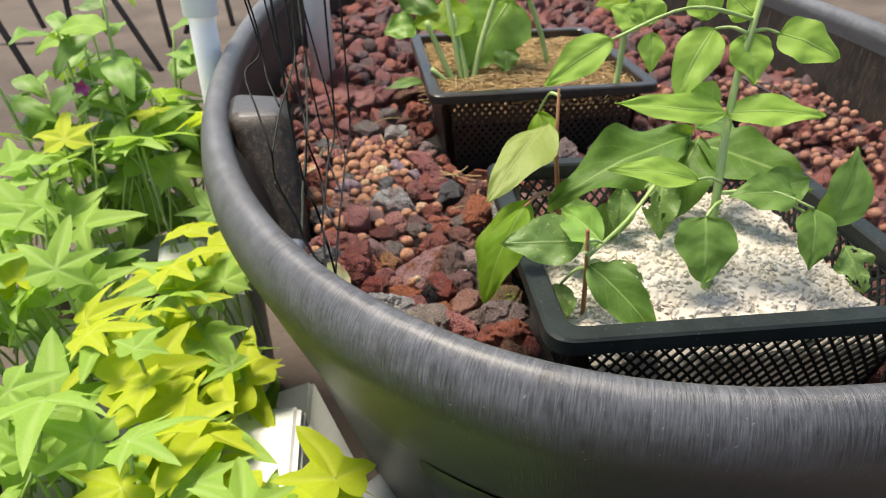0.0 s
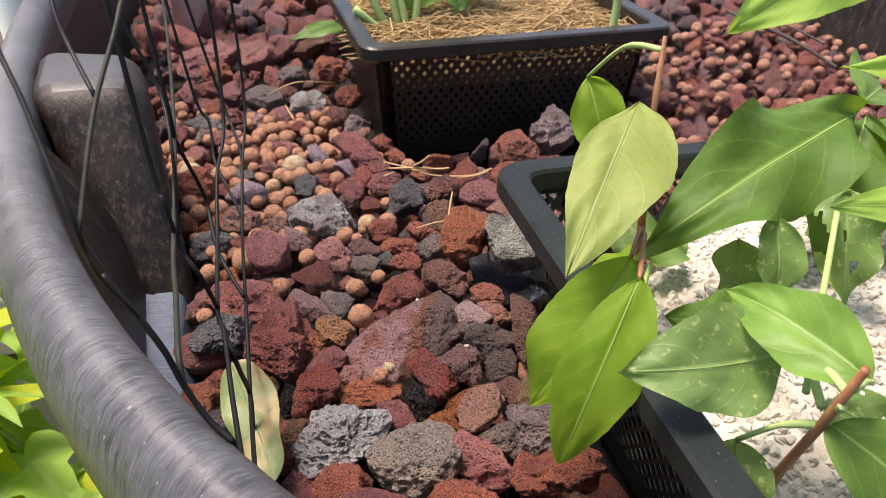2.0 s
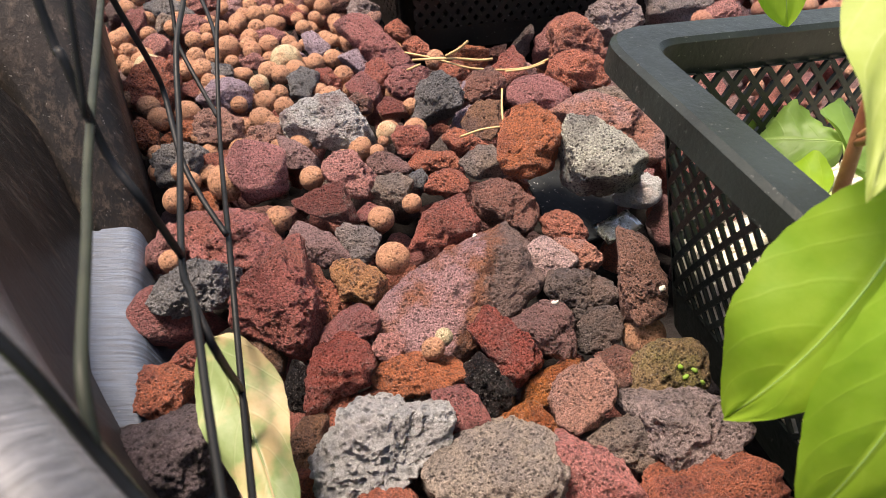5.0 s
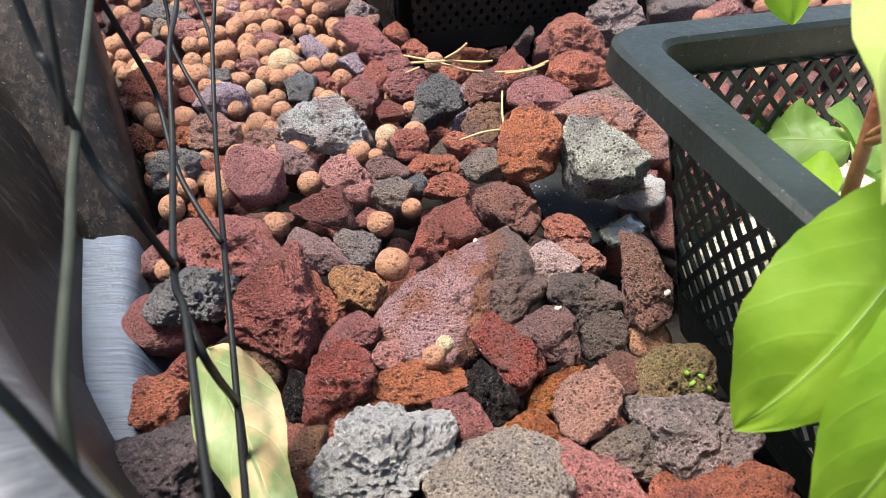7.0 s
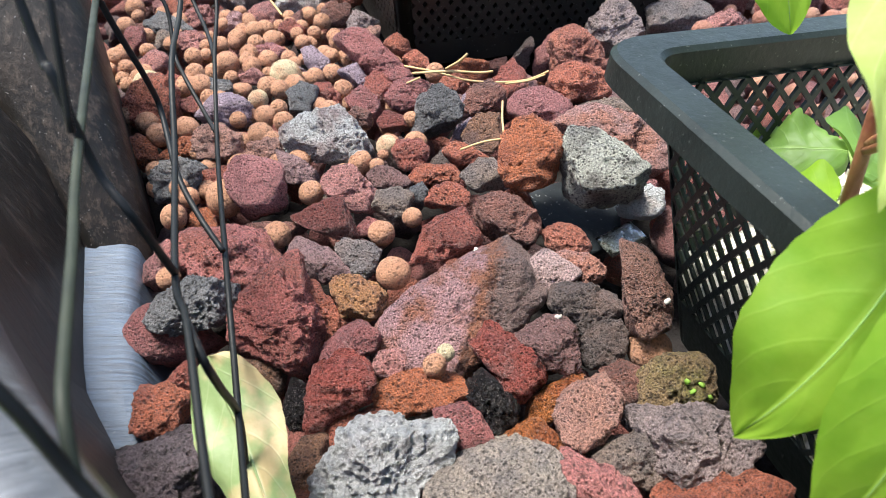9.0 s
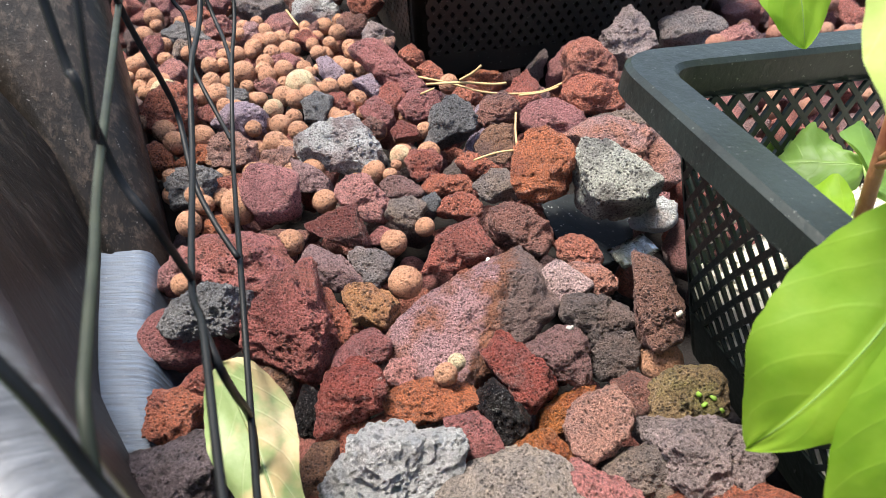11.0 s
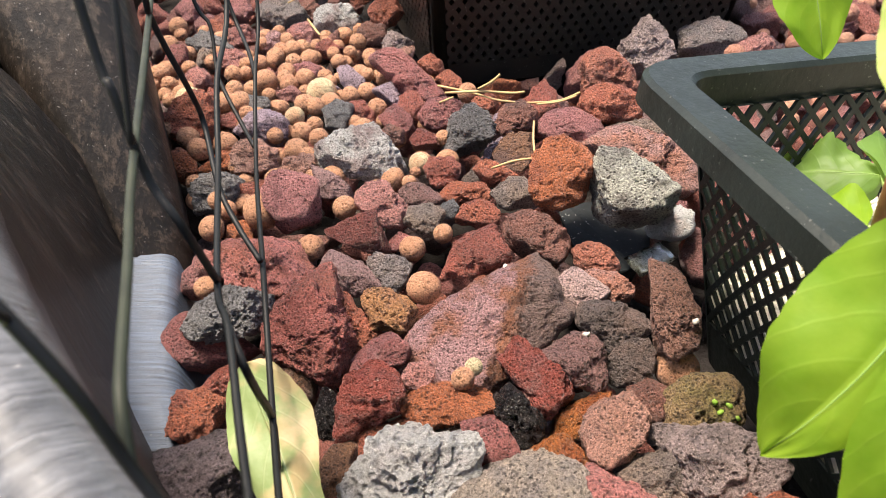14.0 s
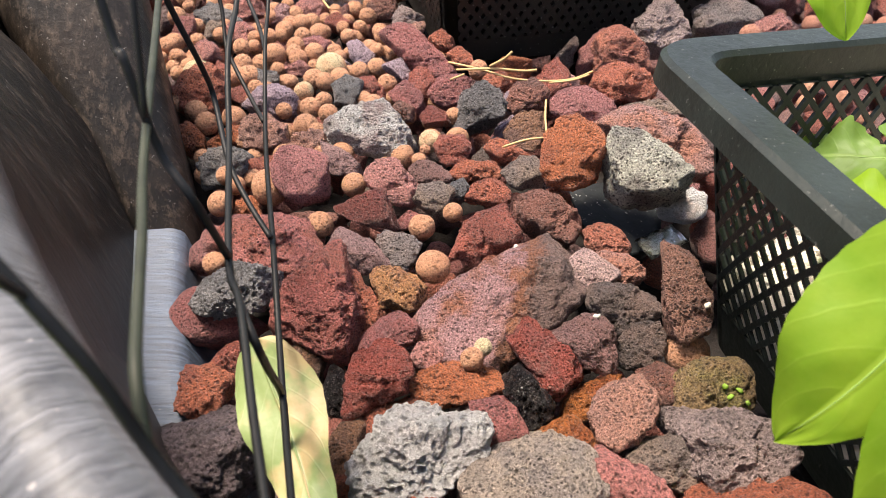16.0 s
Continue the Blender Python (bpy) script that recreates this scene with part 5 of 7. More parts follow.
def scatter(seed, tries, size_range, z_range, box, apart, keep_off, level, kind):
    """Stones strewn over a stretch of the bed, none inside another; joined to one mesh."""
    rng = np.random.default_rng(seed)
    shapes = [stone_shape(2000 + seed * 50 + k, level, (1.0, rng.uniform(0.65, 0.95), rng.uniform(0.55, 0.9)), planes=14 + k % 5, sharp=11.0, rough=0.13)[0] for k in range(14)] if kind == "rock" else \
        [stone_shape(3000 + k, level, (1.0, 0.96, 0.93), planes=0, rough=0.022)[0] for k in range(4)]
    faces0 = np.array(ico(level)[1])
    placed = np.zeros((0, 3))
    fixed = np.array([(n[0], n[1], n[3]) for n in NAMED])
    stones = []
    for _ in range(tries):
        x, y = rng.uniform(box[0], box[1]), rng.uniform(box[2], box[3])
        size = size_range[0] + (size_range[1] - size_range[0]) * rng.random() ** 1.7
        r = size * 0.42
        if not inside(x, y, 0.028) or in_basket(x, y, 0.004):
            continue
        if math.hypot(x - 0.0665, y - 0.5796) < 0.016:
            continue
        if math.hypot(x - 0.064, y - 0.576) < 0.024 and z_range[1] > -0.01:
            continue
        if (-0.19 < x < -0.10 + 0.02 and 0.50 < y < 0.70) and x < -0.10 - (y - 0.5) * 0.18:
            continue
        if len(placed) and (np.hypot(placed[:, 0] - x, placed[:, 1] - y) < apart * (placed[:, 2] + r)).any():
            continue
        if keep_off and (np.hypot(fixed[:, 0] - x, fixed[:, 1] - y) < keep_off * (fixed[:, 2] + r)).any():
            continue
        placed = np.vstack([placed, (x, y, r)])
        stones.append((int(rng.integers(len(shapes))), spin(rng), size, (x, y, rng.uniform(*z_range))))
    return shapes, faces0, stones


LOOSE = ("red", "maroon", "rust", "purple", "mauve", "red", "brownred", "grey", "rose", "maroon2", "orange", "purplebrown", "brick", "darkgrey", "pinkbrown", "redporous", "greybrown", "lavender")


def heap(name, seed, tries, sizes, zs, box, apart, off, level, label, kind="rock", near=None):
    """Stones in the near stretch (x below, y below) are things of their own on shared meshes; the rest is one joined mesh."""
    shapes, faces0, stones = scatter(seed, tries, sizes, zs, box, apart, off, level, kind)
    allv, allf, count, own = [], [], 0, {}
    for n, (k, turn, size, at) in enumerate(stones):
        if near and at[0] < near[0] and at[1] < near[1]:
            size = round(size / 0.003) * 0.003
            if (k, size) not in own:
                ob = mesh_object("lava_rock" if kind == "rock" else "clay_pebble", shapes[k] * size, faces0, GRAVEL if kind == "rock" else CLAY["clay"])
                own[k, size] = ob.data
            else:
                ob = new("lava_rock" if kind == "rock" else "clay_pebble", own[k, size])
            look_ = LOOSE[n % len(LOOSE)]
            if kind == "rock":
                ob.material_slots[0].link = "OBJECT"
                ob.material_slots[0].material = STONE[look_]
            ob.matrix_world = Matrix.Translation(at) @ Matrix([list(map(float, row)) for row in turn]).to_4x4()
            if kind == "rock":
                tagged(ob, "small " + LOOKS[look_].replace("small ", "") + " lava rock wedged between larger stones", "rock", "lava rocks in the tub")
            else:
                tagged(ob, "small light-brown fired clay pebble between the stones", "pebble", "clay pebbles in the tub")
            continue
        p = shapes[k] @ turn.T * size
        allv.append(p + np.array(at))
        allf.append(faces0 + count)
        count += len(p)
    if allv:
        ob = mesh_object(name, np.vstack(allv), np.vstack(allf), GRAVEL if kind == "rock" else PEBBLES)
        tagged(ob, label, "stones", kind="stuff")


heap("lava_gravel", 1, 6000, (0.014, 0.030), (-0.034, -0.018), (-0.2, 0.62, 0.25, 0.95), 0.80, 0.0, 2, "mixed red and grey lava gravel deep in the heap")
heap("lava_gravel", 2, 6000, (0.018, 0.040), (-0.012, 0.002), (-0.2, 0.62, 0.25, 1.05), 0.86, 0.80, 4, "mixed red, purple and grey lava gravel on the heap", near=(0.08, 0.80))
heap("lava_gravel", 3, 9000, (0.020, 0.050), (-0.012, 0.008), (-0.45, 0.62, 1.0, 1.9), 0.78, 0.0, 3, "mixed red and grey lava gravel further back in the tub")
heap("clay_pebbles", 4, 260, (0.0085, 0.013), (0.000, 0.006), (-0.16, 0.0, 0.60, 0.82), 1.0, 0.55, 4, "small light-brown fired clay pebbles between the stones", "pebble", (9, 9))
heap("clay_pebbles", 5, 420, (0.008, 0.014), (0.006, 0.017), (0.18, 0.55, 0.5, 1.0), 1.1, 0.0, 3, "light-brown fired clay pebbles strewn over the lava gravel", "pebble")


# a stone that lies low at the foot of the grey ones
broken_rock("orangered", -0.0360, 0.4370, -0.0010, ((10, 10.5), (48, 10.0), (90, 8.6), (135, 10.8), (182, 11.5), (236, 10.4), (275, 9.8), (322, 11.0)))


# ---- baskets ----
def lattice_wall(a, b, z0, z1, thick, hole=0.71, pitch_x=0.0087, pitch_z=0.0105):
    """A wall of crossing slanted bars from a to b (plan points), between two heights: diamonds with open middles."""
    a, b = Vector((*a, 0)), Vector((*b, 0))
    run = (b - a).length
    along = (b - a) / run
    nrm = Vector((along.y, -along.x, 0))
    nx, nz = round(run / pitch_x), round((z1 - z0) / pitch_z)
    px, pz = run / nx, (z1 - z0) / nz
    verts, faces = [], []

    def at(s, z, d):
        return a + along * min(max(s, 0), run) + Vector((0, 0, min(max(z, z0), z1))) + nrm * d

    for row in range(2 * nz + 1):
        zc = z0 + row * pz / 2
        for k in range(nx + 1):
            sc = (k + (0.5 if row % 2 == 0 else 0.0)) * px
            if sc > run + 1e-6:
                continue
            o = len(verts)
            corner = ((px / 2, 0), (0, pz / 2), (-px / 2, 0), (0, -pz / 2))
            for d in (-thick / 2, thick / 2):
                for f in (1.0, hole):
                    for dx, dz in corner:
                        verts.append(at(sc + dx * f, zc + dz * f, d))
            for i in range(4):
                j = (i + 1) % 4
                faces.append((o + i, o + j, o + 4 + j, o + 4 + i))
                faces.append((o + 8 + i, o + 12 + i, o + 12 + j, o + 8 + j))
                faces.append((o + 4 + i, o + 4 + j, o + 12 + j, o + 12 + i))
    return verts, faces


def rounded(corners, radius, steps=6):
    """Plan outline of a four-cornered shape with rounded corners."""
    out, n = [], len(corners)
    for i in range(n):
        p, q, r = Vector(corners[i - 1]), Vector(corners[i]), Vector(corners[(i + 1) % n])
        u, v = (p - q).normalized(), (r - q).normalized()
        a, b = q + u * radius, q + v * radius
        for k in range(steps + 1):
            t = k / steps
            out.append((1 - t) ** 2 * a + 2 * t * (1 - t) * q + t * t * b)
    return out


def basket(back_left, front_left, width, top, depth, label, hole, plastic, lean):
    bl, fl = Vector(back_left), Vector(front_left)
    e = (bl - fl).normalized()
    r = Vector((e.y, -e.x))
    br, fr = bl + r * width, fl + r * width
    mid = (bl + fr) / 2
    root = thing("mesh_basket", label, "basket", "mesh baskets in the tub", (mid.x, mid.y, top - depth))

    def draw_in(verts):
        """Walls lean inwards towards the foot."""
        return [Vector((v[0] * (1 - lean * (depth - v[2]) / depth), v[1] * (1 - lean * (depth - v[2]) / depth), v[2])) for v in verts]

    def loc(p, z):
        return (p.x - mid.x, p.y - mid.y, z - top + depth)

    ring = [fl, fr, br, bl]

    def loop(grow, radius):
        c = [(p + (p - mid).normalized() * 0).copy() for p in ring]
        c = [p + e * (grow if p in (bl, br) else 0) for p in c]
        s = []
        for i, p in enumerate(ring):
            sx = r * (grow if i in (1, 2) else -grow)
            sy = e * (grow if i in (2, 3) else -grow)
            s.append(p + sx + sy)
        return rounded(s, radius)

    # rim: a flat lip that turns down outside
    prof = [(-0.0135, -0.0125, 0.010), (-0.0135, -0.0015, 0.010), (-0.012, 0.0, 0.011), (-0.0015, 0.0, 0.016), (0.0, -0.0015, 0.017), (0.0005, -0.0095, 0.017), (-0.0015, -0.010, 0.016),
            (-0.002, -0.003, 0.016), (-0.0115, -0.003, 0.012), (-0.0120, -0.0125, 0.010)]
    loops = [loop(g, rad) for g, _, rad in prof]
    n = len(loops[0])
    verts = [loc(p, top + z) for (g, z, rad), lp in zip(prof, loops) for p in lp]
    m = len(prof)
    faces = [(i * n + k, i * n + (k + 1) % n, ((i + 1) % m) * n + (k + 1) % n, ((i + 1) % m) * n + k) for i in range(m) for k in range(n)]
    rim = mesh_object("rim", verts, faces, plastic, root, "matt black flat rim")
    rim.modifiers.new("split", "EDGE_SPLIT").split_angle = radians(40)
    # walls
    inset = 0.0125
    w = [p + r * (-inset if i in (1, 2) else inset) + e * (-inset if i in (2, 3) else inset) for i, p in enumerate(ring)]
    w = [Vector((p.x - mid.x, p.y - mid.y)) for p in w]
    for i in range(4):
        a, b = w[i], w[(i + 1) % 4]
        d = (b - a).normalized() * 0.009
        v, f = lattice_wall(a + d, b - d, depth - 0.084, depth - 0.0118, 0.0014, hole)
        mesh_object("lattice_wall", draw_in(v), f, plastic, root, smooth=False)
    # rounded corner posts and the closed foot
    corner = rounded([tuple(p) for p in w], 0.010)
    for i in range(4):
        seg = corner[i * 7:(i + 1) * 7]
        bm = bmesh.new()
        vs = [[bm.verts.new(draw_in([(p.x, p.y, z)])[0]) for p in seg] for z in (0.0, depth - 0.014)]
        for k in range(6):
            bm.faces.new((vs[0][k], vs[0][k + 1], vs[1][k + 1], vs[1][k]))
        bmesh.ops.solidify(bm, geom=bm.faces[:], thickness=0.0016)
        part("corner_post", bm, plastic, root, smooth=True)
    bm = bmesh.new()
    lo = [bm.verts.new(draw_in([(p.x, p.y, 0.0)])[0]) for p in corner]
    hi = [bm.verts.new(draw_in([(p.x, p.y, depth - 0.084)])[0]) for p in corner]
    bm.faces.new(lo[::-1])
    for k in range(len(lo)):
        bm.faces.new((lo[k], lo[(k + 1) % len(lo)], hi[(k + 1) % len(lo)], hi[k]))
    part("tray", bm, plastic, root)
    return root, w, mid


def filling(name, w, mid, z0, z1, material, label, category, mound, rim, depth, lean, drop=None):
    """The body of what fills a basket, with an uneven top."""
    inset = [p * 0.962 for p in w]
    n = 26
    verts, faces = [], []
    for i in range(n + 1):
        for j in range(n + 1):
            s, t = i / n, j / n
            p = (inset[0] * (1 - s) + inset[1] * s) * (1 - t) + (inset[3] * (1 - s) + inset[2] * s) * t
            h = mound * (1 - (2 * s - 1) ** 2) * (1 - (2 * t - 1) ** 2) + 0.004 * noise.noise(Vector((p.x * 40, p.y * 40, z1 * 50)))
            if drop:
                h -= drop * max(0, t - 0.55) * max(0, 1 - s * 1.6) * 2.2
            q = 1 - lean * (rim - z1 - h) / depth
            verts.append((p.x * q + mid.x, p.y * q + mid.y, z1 + h))
    top = np.array(verts)
    for i in range(n):
        for j in range(n):
            faces.append((i * (n + 1) + j, (i + 1) * (n + 1) + j, (i + 1) * (n + 1) + j + 1, i * (n + 1) + j + 1))
    border = [i * (n + 1) for i in range(n + 1)] + [n * (n + 1) + j for j in range(1, n + 1)] + [i * (n + 1) + n for i in range(n - 1, -1, -1)] + [j for j in range(n - 1, 0, -1)]
    base = len(verts)
    for k in border:
        q = (1 - lean * (rim - z0) / depth) / (1 - lean * (rim - verts[k][2]) / depth)
        verts.append((mid.x + (verts[k][0] - mid.x) * q, mid.y + (verts[k][1] - mid.y) * q, z0))
    for k in range(len(border)):
        faces.append((border[k], base + k, base + (k + 1) % len(border), border[(k + 1) % len(border)]))
    faces.append(tuple(range(base, base + len(border))))
    tagged(mesh_object(name, verts, faces, material), label, category)
    return top


TOP1, TOP2 = 0.092, 0.080
_, w1, mid1 = basket(*BASKETS[0], TOP1, 0.105, "square black plastic mesh basket filled with white perlite", 0.71, BASKET, 0.2)
_, w2, mid2 = basket(*BASKETS[1], TOP2, 0.10, "square black plastic mesh basket filled with soil and straw", 0.46, DUSTY, 0.08)
top1 = filling("perlite_filling", w1, mid1, -0.008, 0.062, PERLITE, "packed white perlite in the black basket", "perlite", 0.014, TOP1, 0.105, 0.2, drop=0.045)
filling("soil_filling", w2, mid2, -0.015, 0.034, SOIL, "dark soil under straw in the black basket", "soil", 0.002, TOP2, 0.10, 0.08)
top2 = filling("straw_layer", w2, mid2, 0.039, 0.058, STRAW, "packed layer of dry straw over the basket soil", "straw", 0.008, TOP2, 0.10, 0.08)


def grains(count, seed, top, size):
    rng = np.random.default_rng(seed)
    shapes = [stone_shape(5000 + k, 2, (1.0, 0.85, 0.8), planes=9, rough=0.12)[0] for k in range(8)]
    f0 = np.array(ico(2)[1])
    vs, fs, c = [], [], 0
    n = 27
    g = top.reshape(n, n, 3)
    for _ in range(count):
        s, t = rng.random(2) * (n - 1.001)
        i, j = int(s), int(t)
        s, t = s - i, t - j
        p = g[i, j] * (1 - s) * (1 - t) + g[i + 1, j] * s * (1 - t) + g[i, j + 1] * (1 - s) * t + g[i + 1, j + 1] * s * t
        q = shapes[rng.integers(8)] @ spin(rng).T * size * rng.uniform(0.5, 1.25)
        vs.append(q + p)
        fs.append(f0 + c)
        c += len(q)
    return np.vstack(vs), np.vstack(fs)


v, f = grains(3000, 7, top1, 0.0047)
tagged(mesh_object("perlite_grains", v, f, PERLITE, smooth=False), "loose white perlite grains on the basket filling", "perlite", kind="stuff")


def speck(x, y, z, d, material, label):
    """One small crumb lying on a stone."""
    pts, faces = stone_shape(7000 + int(abs(x) * 1e5), 2, (d, d * 0.85, d * 0.8), planes=9, rough=0.12)
    ob = mesh_object("crumb", pts, faces, material)
    ob.matrix_world = pose(x, y, z, x * 9000 % 360, y * 7000 % 360, 0)
    tagged(ob, label, "crumb", "crumbs on the stones")


for x, y, z in ((0.0264, 0.4962, 0.0170), (0.0063, 0.5327, 0.0182), (0.0594, 0.4897, 0.0250)):
    speck(x, y, z, 0.0024, PERLITE, "white perlite crumb fallen on a stone")

for x, y, z in ((0.0592, 0.4676, 0.0122), (0.0635, 0.4664, 0.0113), (0.0660, 0.4639, 0.0080), (0.0608, 0.4656, 0.0095)):
    speck(x, y, z, 0.0022, LEAF_VINE, "yellow-green moss crumb on a brown stone")


# scrap of black plastic in a gap between the stones
bm = bmesh.new()
corners = rounded([(0.0446, 0.5457), (0.0736, 0.5533), (0.0922, 0.6029), (0.0461, 0.6009)], 0.006)
low = [bm.verts.new((q.x - 0.064, q.y - 0.576, 0.0012 * math.sin(k * 0.9))) for k, q in enumerate(corners)]
bm.faces.new(low)
lift_ = bmesh.ops.extrude_face_region(bm, geom=bm.faces[:])
bmesh.ops.translate(bm, verts=[q for q in lift_["geom"] if isinstance(q, bmesh.types.BMVert)], vec=(0, 0, 0.0016))
bmesh.ops.recalc_face_normals(bm, faces=bm.faces)
scrap = tagged(part("plastic_scrap", bm, SCRAP, None), "dusty flat black plastic scrap wedged between the stones", "plastic")
scrap.location = (0.064, 0.576, -0.005)


# crumpled scrap of clear film under the white stone
bm = bmesh.new()
rows_ = [[bm.verts.new((0.0027 * i - 0.0095, 0.0022 * j - 0.0055, 0.0025 * noise.noise(Vector((i * 0.7, j * 0.6, 4.0))))) for j in range(6)] for i in range(8)]
for a_, b_ in zip(rows_[:-1], rows_[1:]):
    for k in range(5):
        bm.faces.new((a_[k], b_[k], b_[k + 1], a_[k + 1]))
bmesh.ops.solidify(bm, geom=bm.faces[:], thickness=0.0004)
film_scrap = tagged(part("film_scrap", bm, FILM, None, smooth=True), "crumpled scrap of clear plastic film under a white stone", "plastic")
film_scrap.matrix_world = pose(0.0719, 0.5510, 0.0015, 12, -8, 20)


def straw_layer(top, count, seed):
    rng = np.random.default_rng(seed)
    vs, fs = [], []
    lo, hi = top.min(axis=0), top.max(axis=0)
    for _ in range(count):
        p = top[rng.integers(len(top))]
        a = rng.normal(0.35, 0.8)
        ln = rng.uniform(0.02, 0.07)
        d = np.array((math.cos(a), math.sin(a), rng.normal(0, 0.08)))
        start = p + np.array((rng.uniform(-0.01, 0.01), rng.uniform(-0.01, 0.01), rng.uniform(0.002, 0.012)))
        pts = [start - d * ln / 2, start + np.array((0, 0, rng.uniform(-0.001, 0.004))), start + d * ln / 2]
        pts = [np.array((min(max(q[0], lo[0]), hi[0]), min(max(q[1], lo[1]), hi[1]), q[2])) for q in pts]
        if np.linalg.norm(pts[2] - pts[0]) < 0.008:
            continue
        v, f = tube_mesh(pts, rng.uniform(0.0003, 0.00075), 4)
        o = len(vs)
        vs += v
        fs += [tuple(i + o for i in q) for q in f]
    return vs, fs


v, f = straw_layer(top2, 2300, 11)
tagged(mesh_object("straw_mulch", v, f, STRAW), "loose dry yellow straw mulch on the basket soil", "straw", kind="stuff")


def straw(points, r=0.0007):
    tagged(tube("straw_stalk", smooth_line(points), r, STRAW, sides=6), "thin dry yellow straw stalk on the stones", "straw", "straw stalks on the stones")


straw([(0.0018, 0.6939, 0.0160), (0.0163, 0.6780, 0.0190), (0.0307, 0.6663, 0.0190), (0.0467, 0.6640, 0.0180), (0.0613, 0.6630, 0.0190), (0.0738, 0.6690, 0.0200)], 0.0006)
straw([(0.0040, 0.6801, 0.0180), (0.0212, 0.6717, 0.0220), (0.0373, 0.6701, 0.0210), (0.0444, 0.6707, 0.0210)], 0.0007)
straw([(-0.0004, 0.6691, 0.0180), (0.0069, 0.6708, 0.0200)], 0.0005)
straw([(0.0201, 0.6724, 0.0230), (0.0264, 0.6696, 0.0280), (0.0305, 0.6692, 0.0320)], 0.0007)
straw([(0.0412, 0.6360, 0.0220), (0.0371, 0.6196, 0.0220), (0.0336, 0.6033, 0.0240)], 0.0005)
straw([(0.0136, 0.5986, 0.0200), (0.0239, 0.6004, 0.0220), (0.0330, 0.5984, 0.0240)], 0.0005)
straw([(0.0492, 0.6618, 0.0180), (0.0610, 0.6617, 0.0190), (0.0709, 0.6653, 0.0200)], 0.0005)
straw([(-0.0697, 0.7923, 0.0200), (-0.0637, 0.7638, 0.0230), (-0.0617, 0.7570, 0.0230)], 0.0006)
straw([(-0.03, 0.800, 0.035), (-0.06, 0.790, 0.04), (-0.08, 0.780, 0.035)], 0.0005)

twig = thing("dry_twig", "thin black forked twig lying on the red gravel", "twig", at=(0.0, 0.0, 0.0))
tube("branch", smooth_line([(0.3927, 0.9681, 0.0360), (0.4009, 0.9205, 0.0360), (0.4105, 0.8689, 0.0360), (0.4075, 0.7923, 0.0360)]), 0.0017, IRON, twig, sides=6)
tube("branch", smooth_line([(0.4009, 0.9205, 0.0360), (0.4102, 0.8843, 0.0450), (0.4052, 0.8147, 0.0500)]), 0.0011, IRON, twig, sides=6)

# ---- wire netting ----
netting = thing("wire_netting", "strands of bent black coated wire netting over the rim", "netting", at=(-0.075, 0.43, 0.02))


def strand(points, radius=0.0009, material=None):
    o = Vector((-0.075, 0.43, 0.02))
    pts = smooth_line([Vector(p) - o for p in points], 6)
    tube("wire", pts, radius, material or WIRE, netting, sides=8)


strand([(-0.1560, 0.8300, 0.2400), (-0.1330, 0.7250, 0.1300), (-0.1190, 0.6480, 0.1085), (-0.1062, 0.5798, 0.1085), (-0.0944, 0.5140, 0.1125), (-0.0874, 0.4664, 0.1118), (-0.0845, 0.4460, 0.1105), (-0.0812, 0.4300, 0.1112), (-0.0775, 0.4097, 0.1120), (-0.0755, 0.3993, 0.1118), (-0.0741, 0.3926, 0.1069)], 0.0009, WIREGREEN)
strand([(-0.0916, 0.6491, 0.3338), (-0.0871, 0.6131, 0.2078), (-0.0836, 0.5851, 0.1098), (-0.0845, 0.5434, 0.0907), (-0.0828, 0.5137, 0.0789), (-0.0778, 0.4645, 0.0758), (-0.0734, 0.4481, 0.0775), (-0.0680, 0.4183, 0.0776), (-0.0611, 0.3846, 0.0811)], 0.00088, WIREGREY)
strand([(-0.0734, 0.4481, 0.0775), (-0.0700, 0.4400, 0.0740), (-0.0696, 0.4444, 0.0612), (-0.0695, 0.4533, 0.0403), (-0.0702, 0.4509, 0.0244)], 0.00093, WIRE)
strand([(-0.0932, 0.7406, 0.3174), (-0.0887, 0.7046, 0.1824), (-0.0852, 0.6766, 0.0774), (-0.0855, 0.6304, 0.0531), (-0.0833, 0.5783, 0.0380), (-0.0745, 0.5062, 0.0477), (-0.0709, 0.4688, 0.0429), (-0.0672, 0.4358, 0.0433), (-0.0617, 0.3997, 0.0563)], 0.00088, WIREGREY)
strand([(-0.1177, 0.5870, 0.3347), (-0.1069, 0.5600, 0.2177), (-0.0985, 0.5390, 0.1267), (-0.0993, 0.5441, 0.1088), (-0.0953, 0.5537, 0.0816), (-0.0944, 0.5583, 0.0683), (-0.0885, 0.5339, 0.0591), (-0.0822, 0.5192, 0.0538), (-0.0746, 0.5045, 0.0504)], 0.00093, WIRE)
strand([(-0.1472, 0.7246, 0.2865), (-0.1292, 0.6976, 0.1695), (-0.1152, 0.6766, 0.0785), (-0.1078, 0.6704, 0.0616), (-0.1056, 0.6544, 0.0458), (-0.1008, 0.6398, 0.0419), (-0.0922, 0.6196, 0.0351), (-0.0864, 0.6024, 0.0348)], 0.00093, WIRE)
strand([(-0.1493, 0.7355, 0.2792), (-0.1223, 0.7085, 0.1622), (-0.1013, 0.6875, 0.0712), (-0.0906, 0.6583, 0.0539), (-0.0855, 0.6304, 0.0531)], 0.00093, WIRE)
strand([(-0.1101, 0.5171, 0.3261), (-0.0993, 0.4901, 0.2181), (-0.0909, 0.4691, 0.1341), (-0.0882, 0.4643, 0.1240), (-0.0854, 0.4620, 0.1060), (-0.0799, 0.4568, 0.0978), (-0.0778, 0.4650, 0.0764)], 0.00093, WIRE)
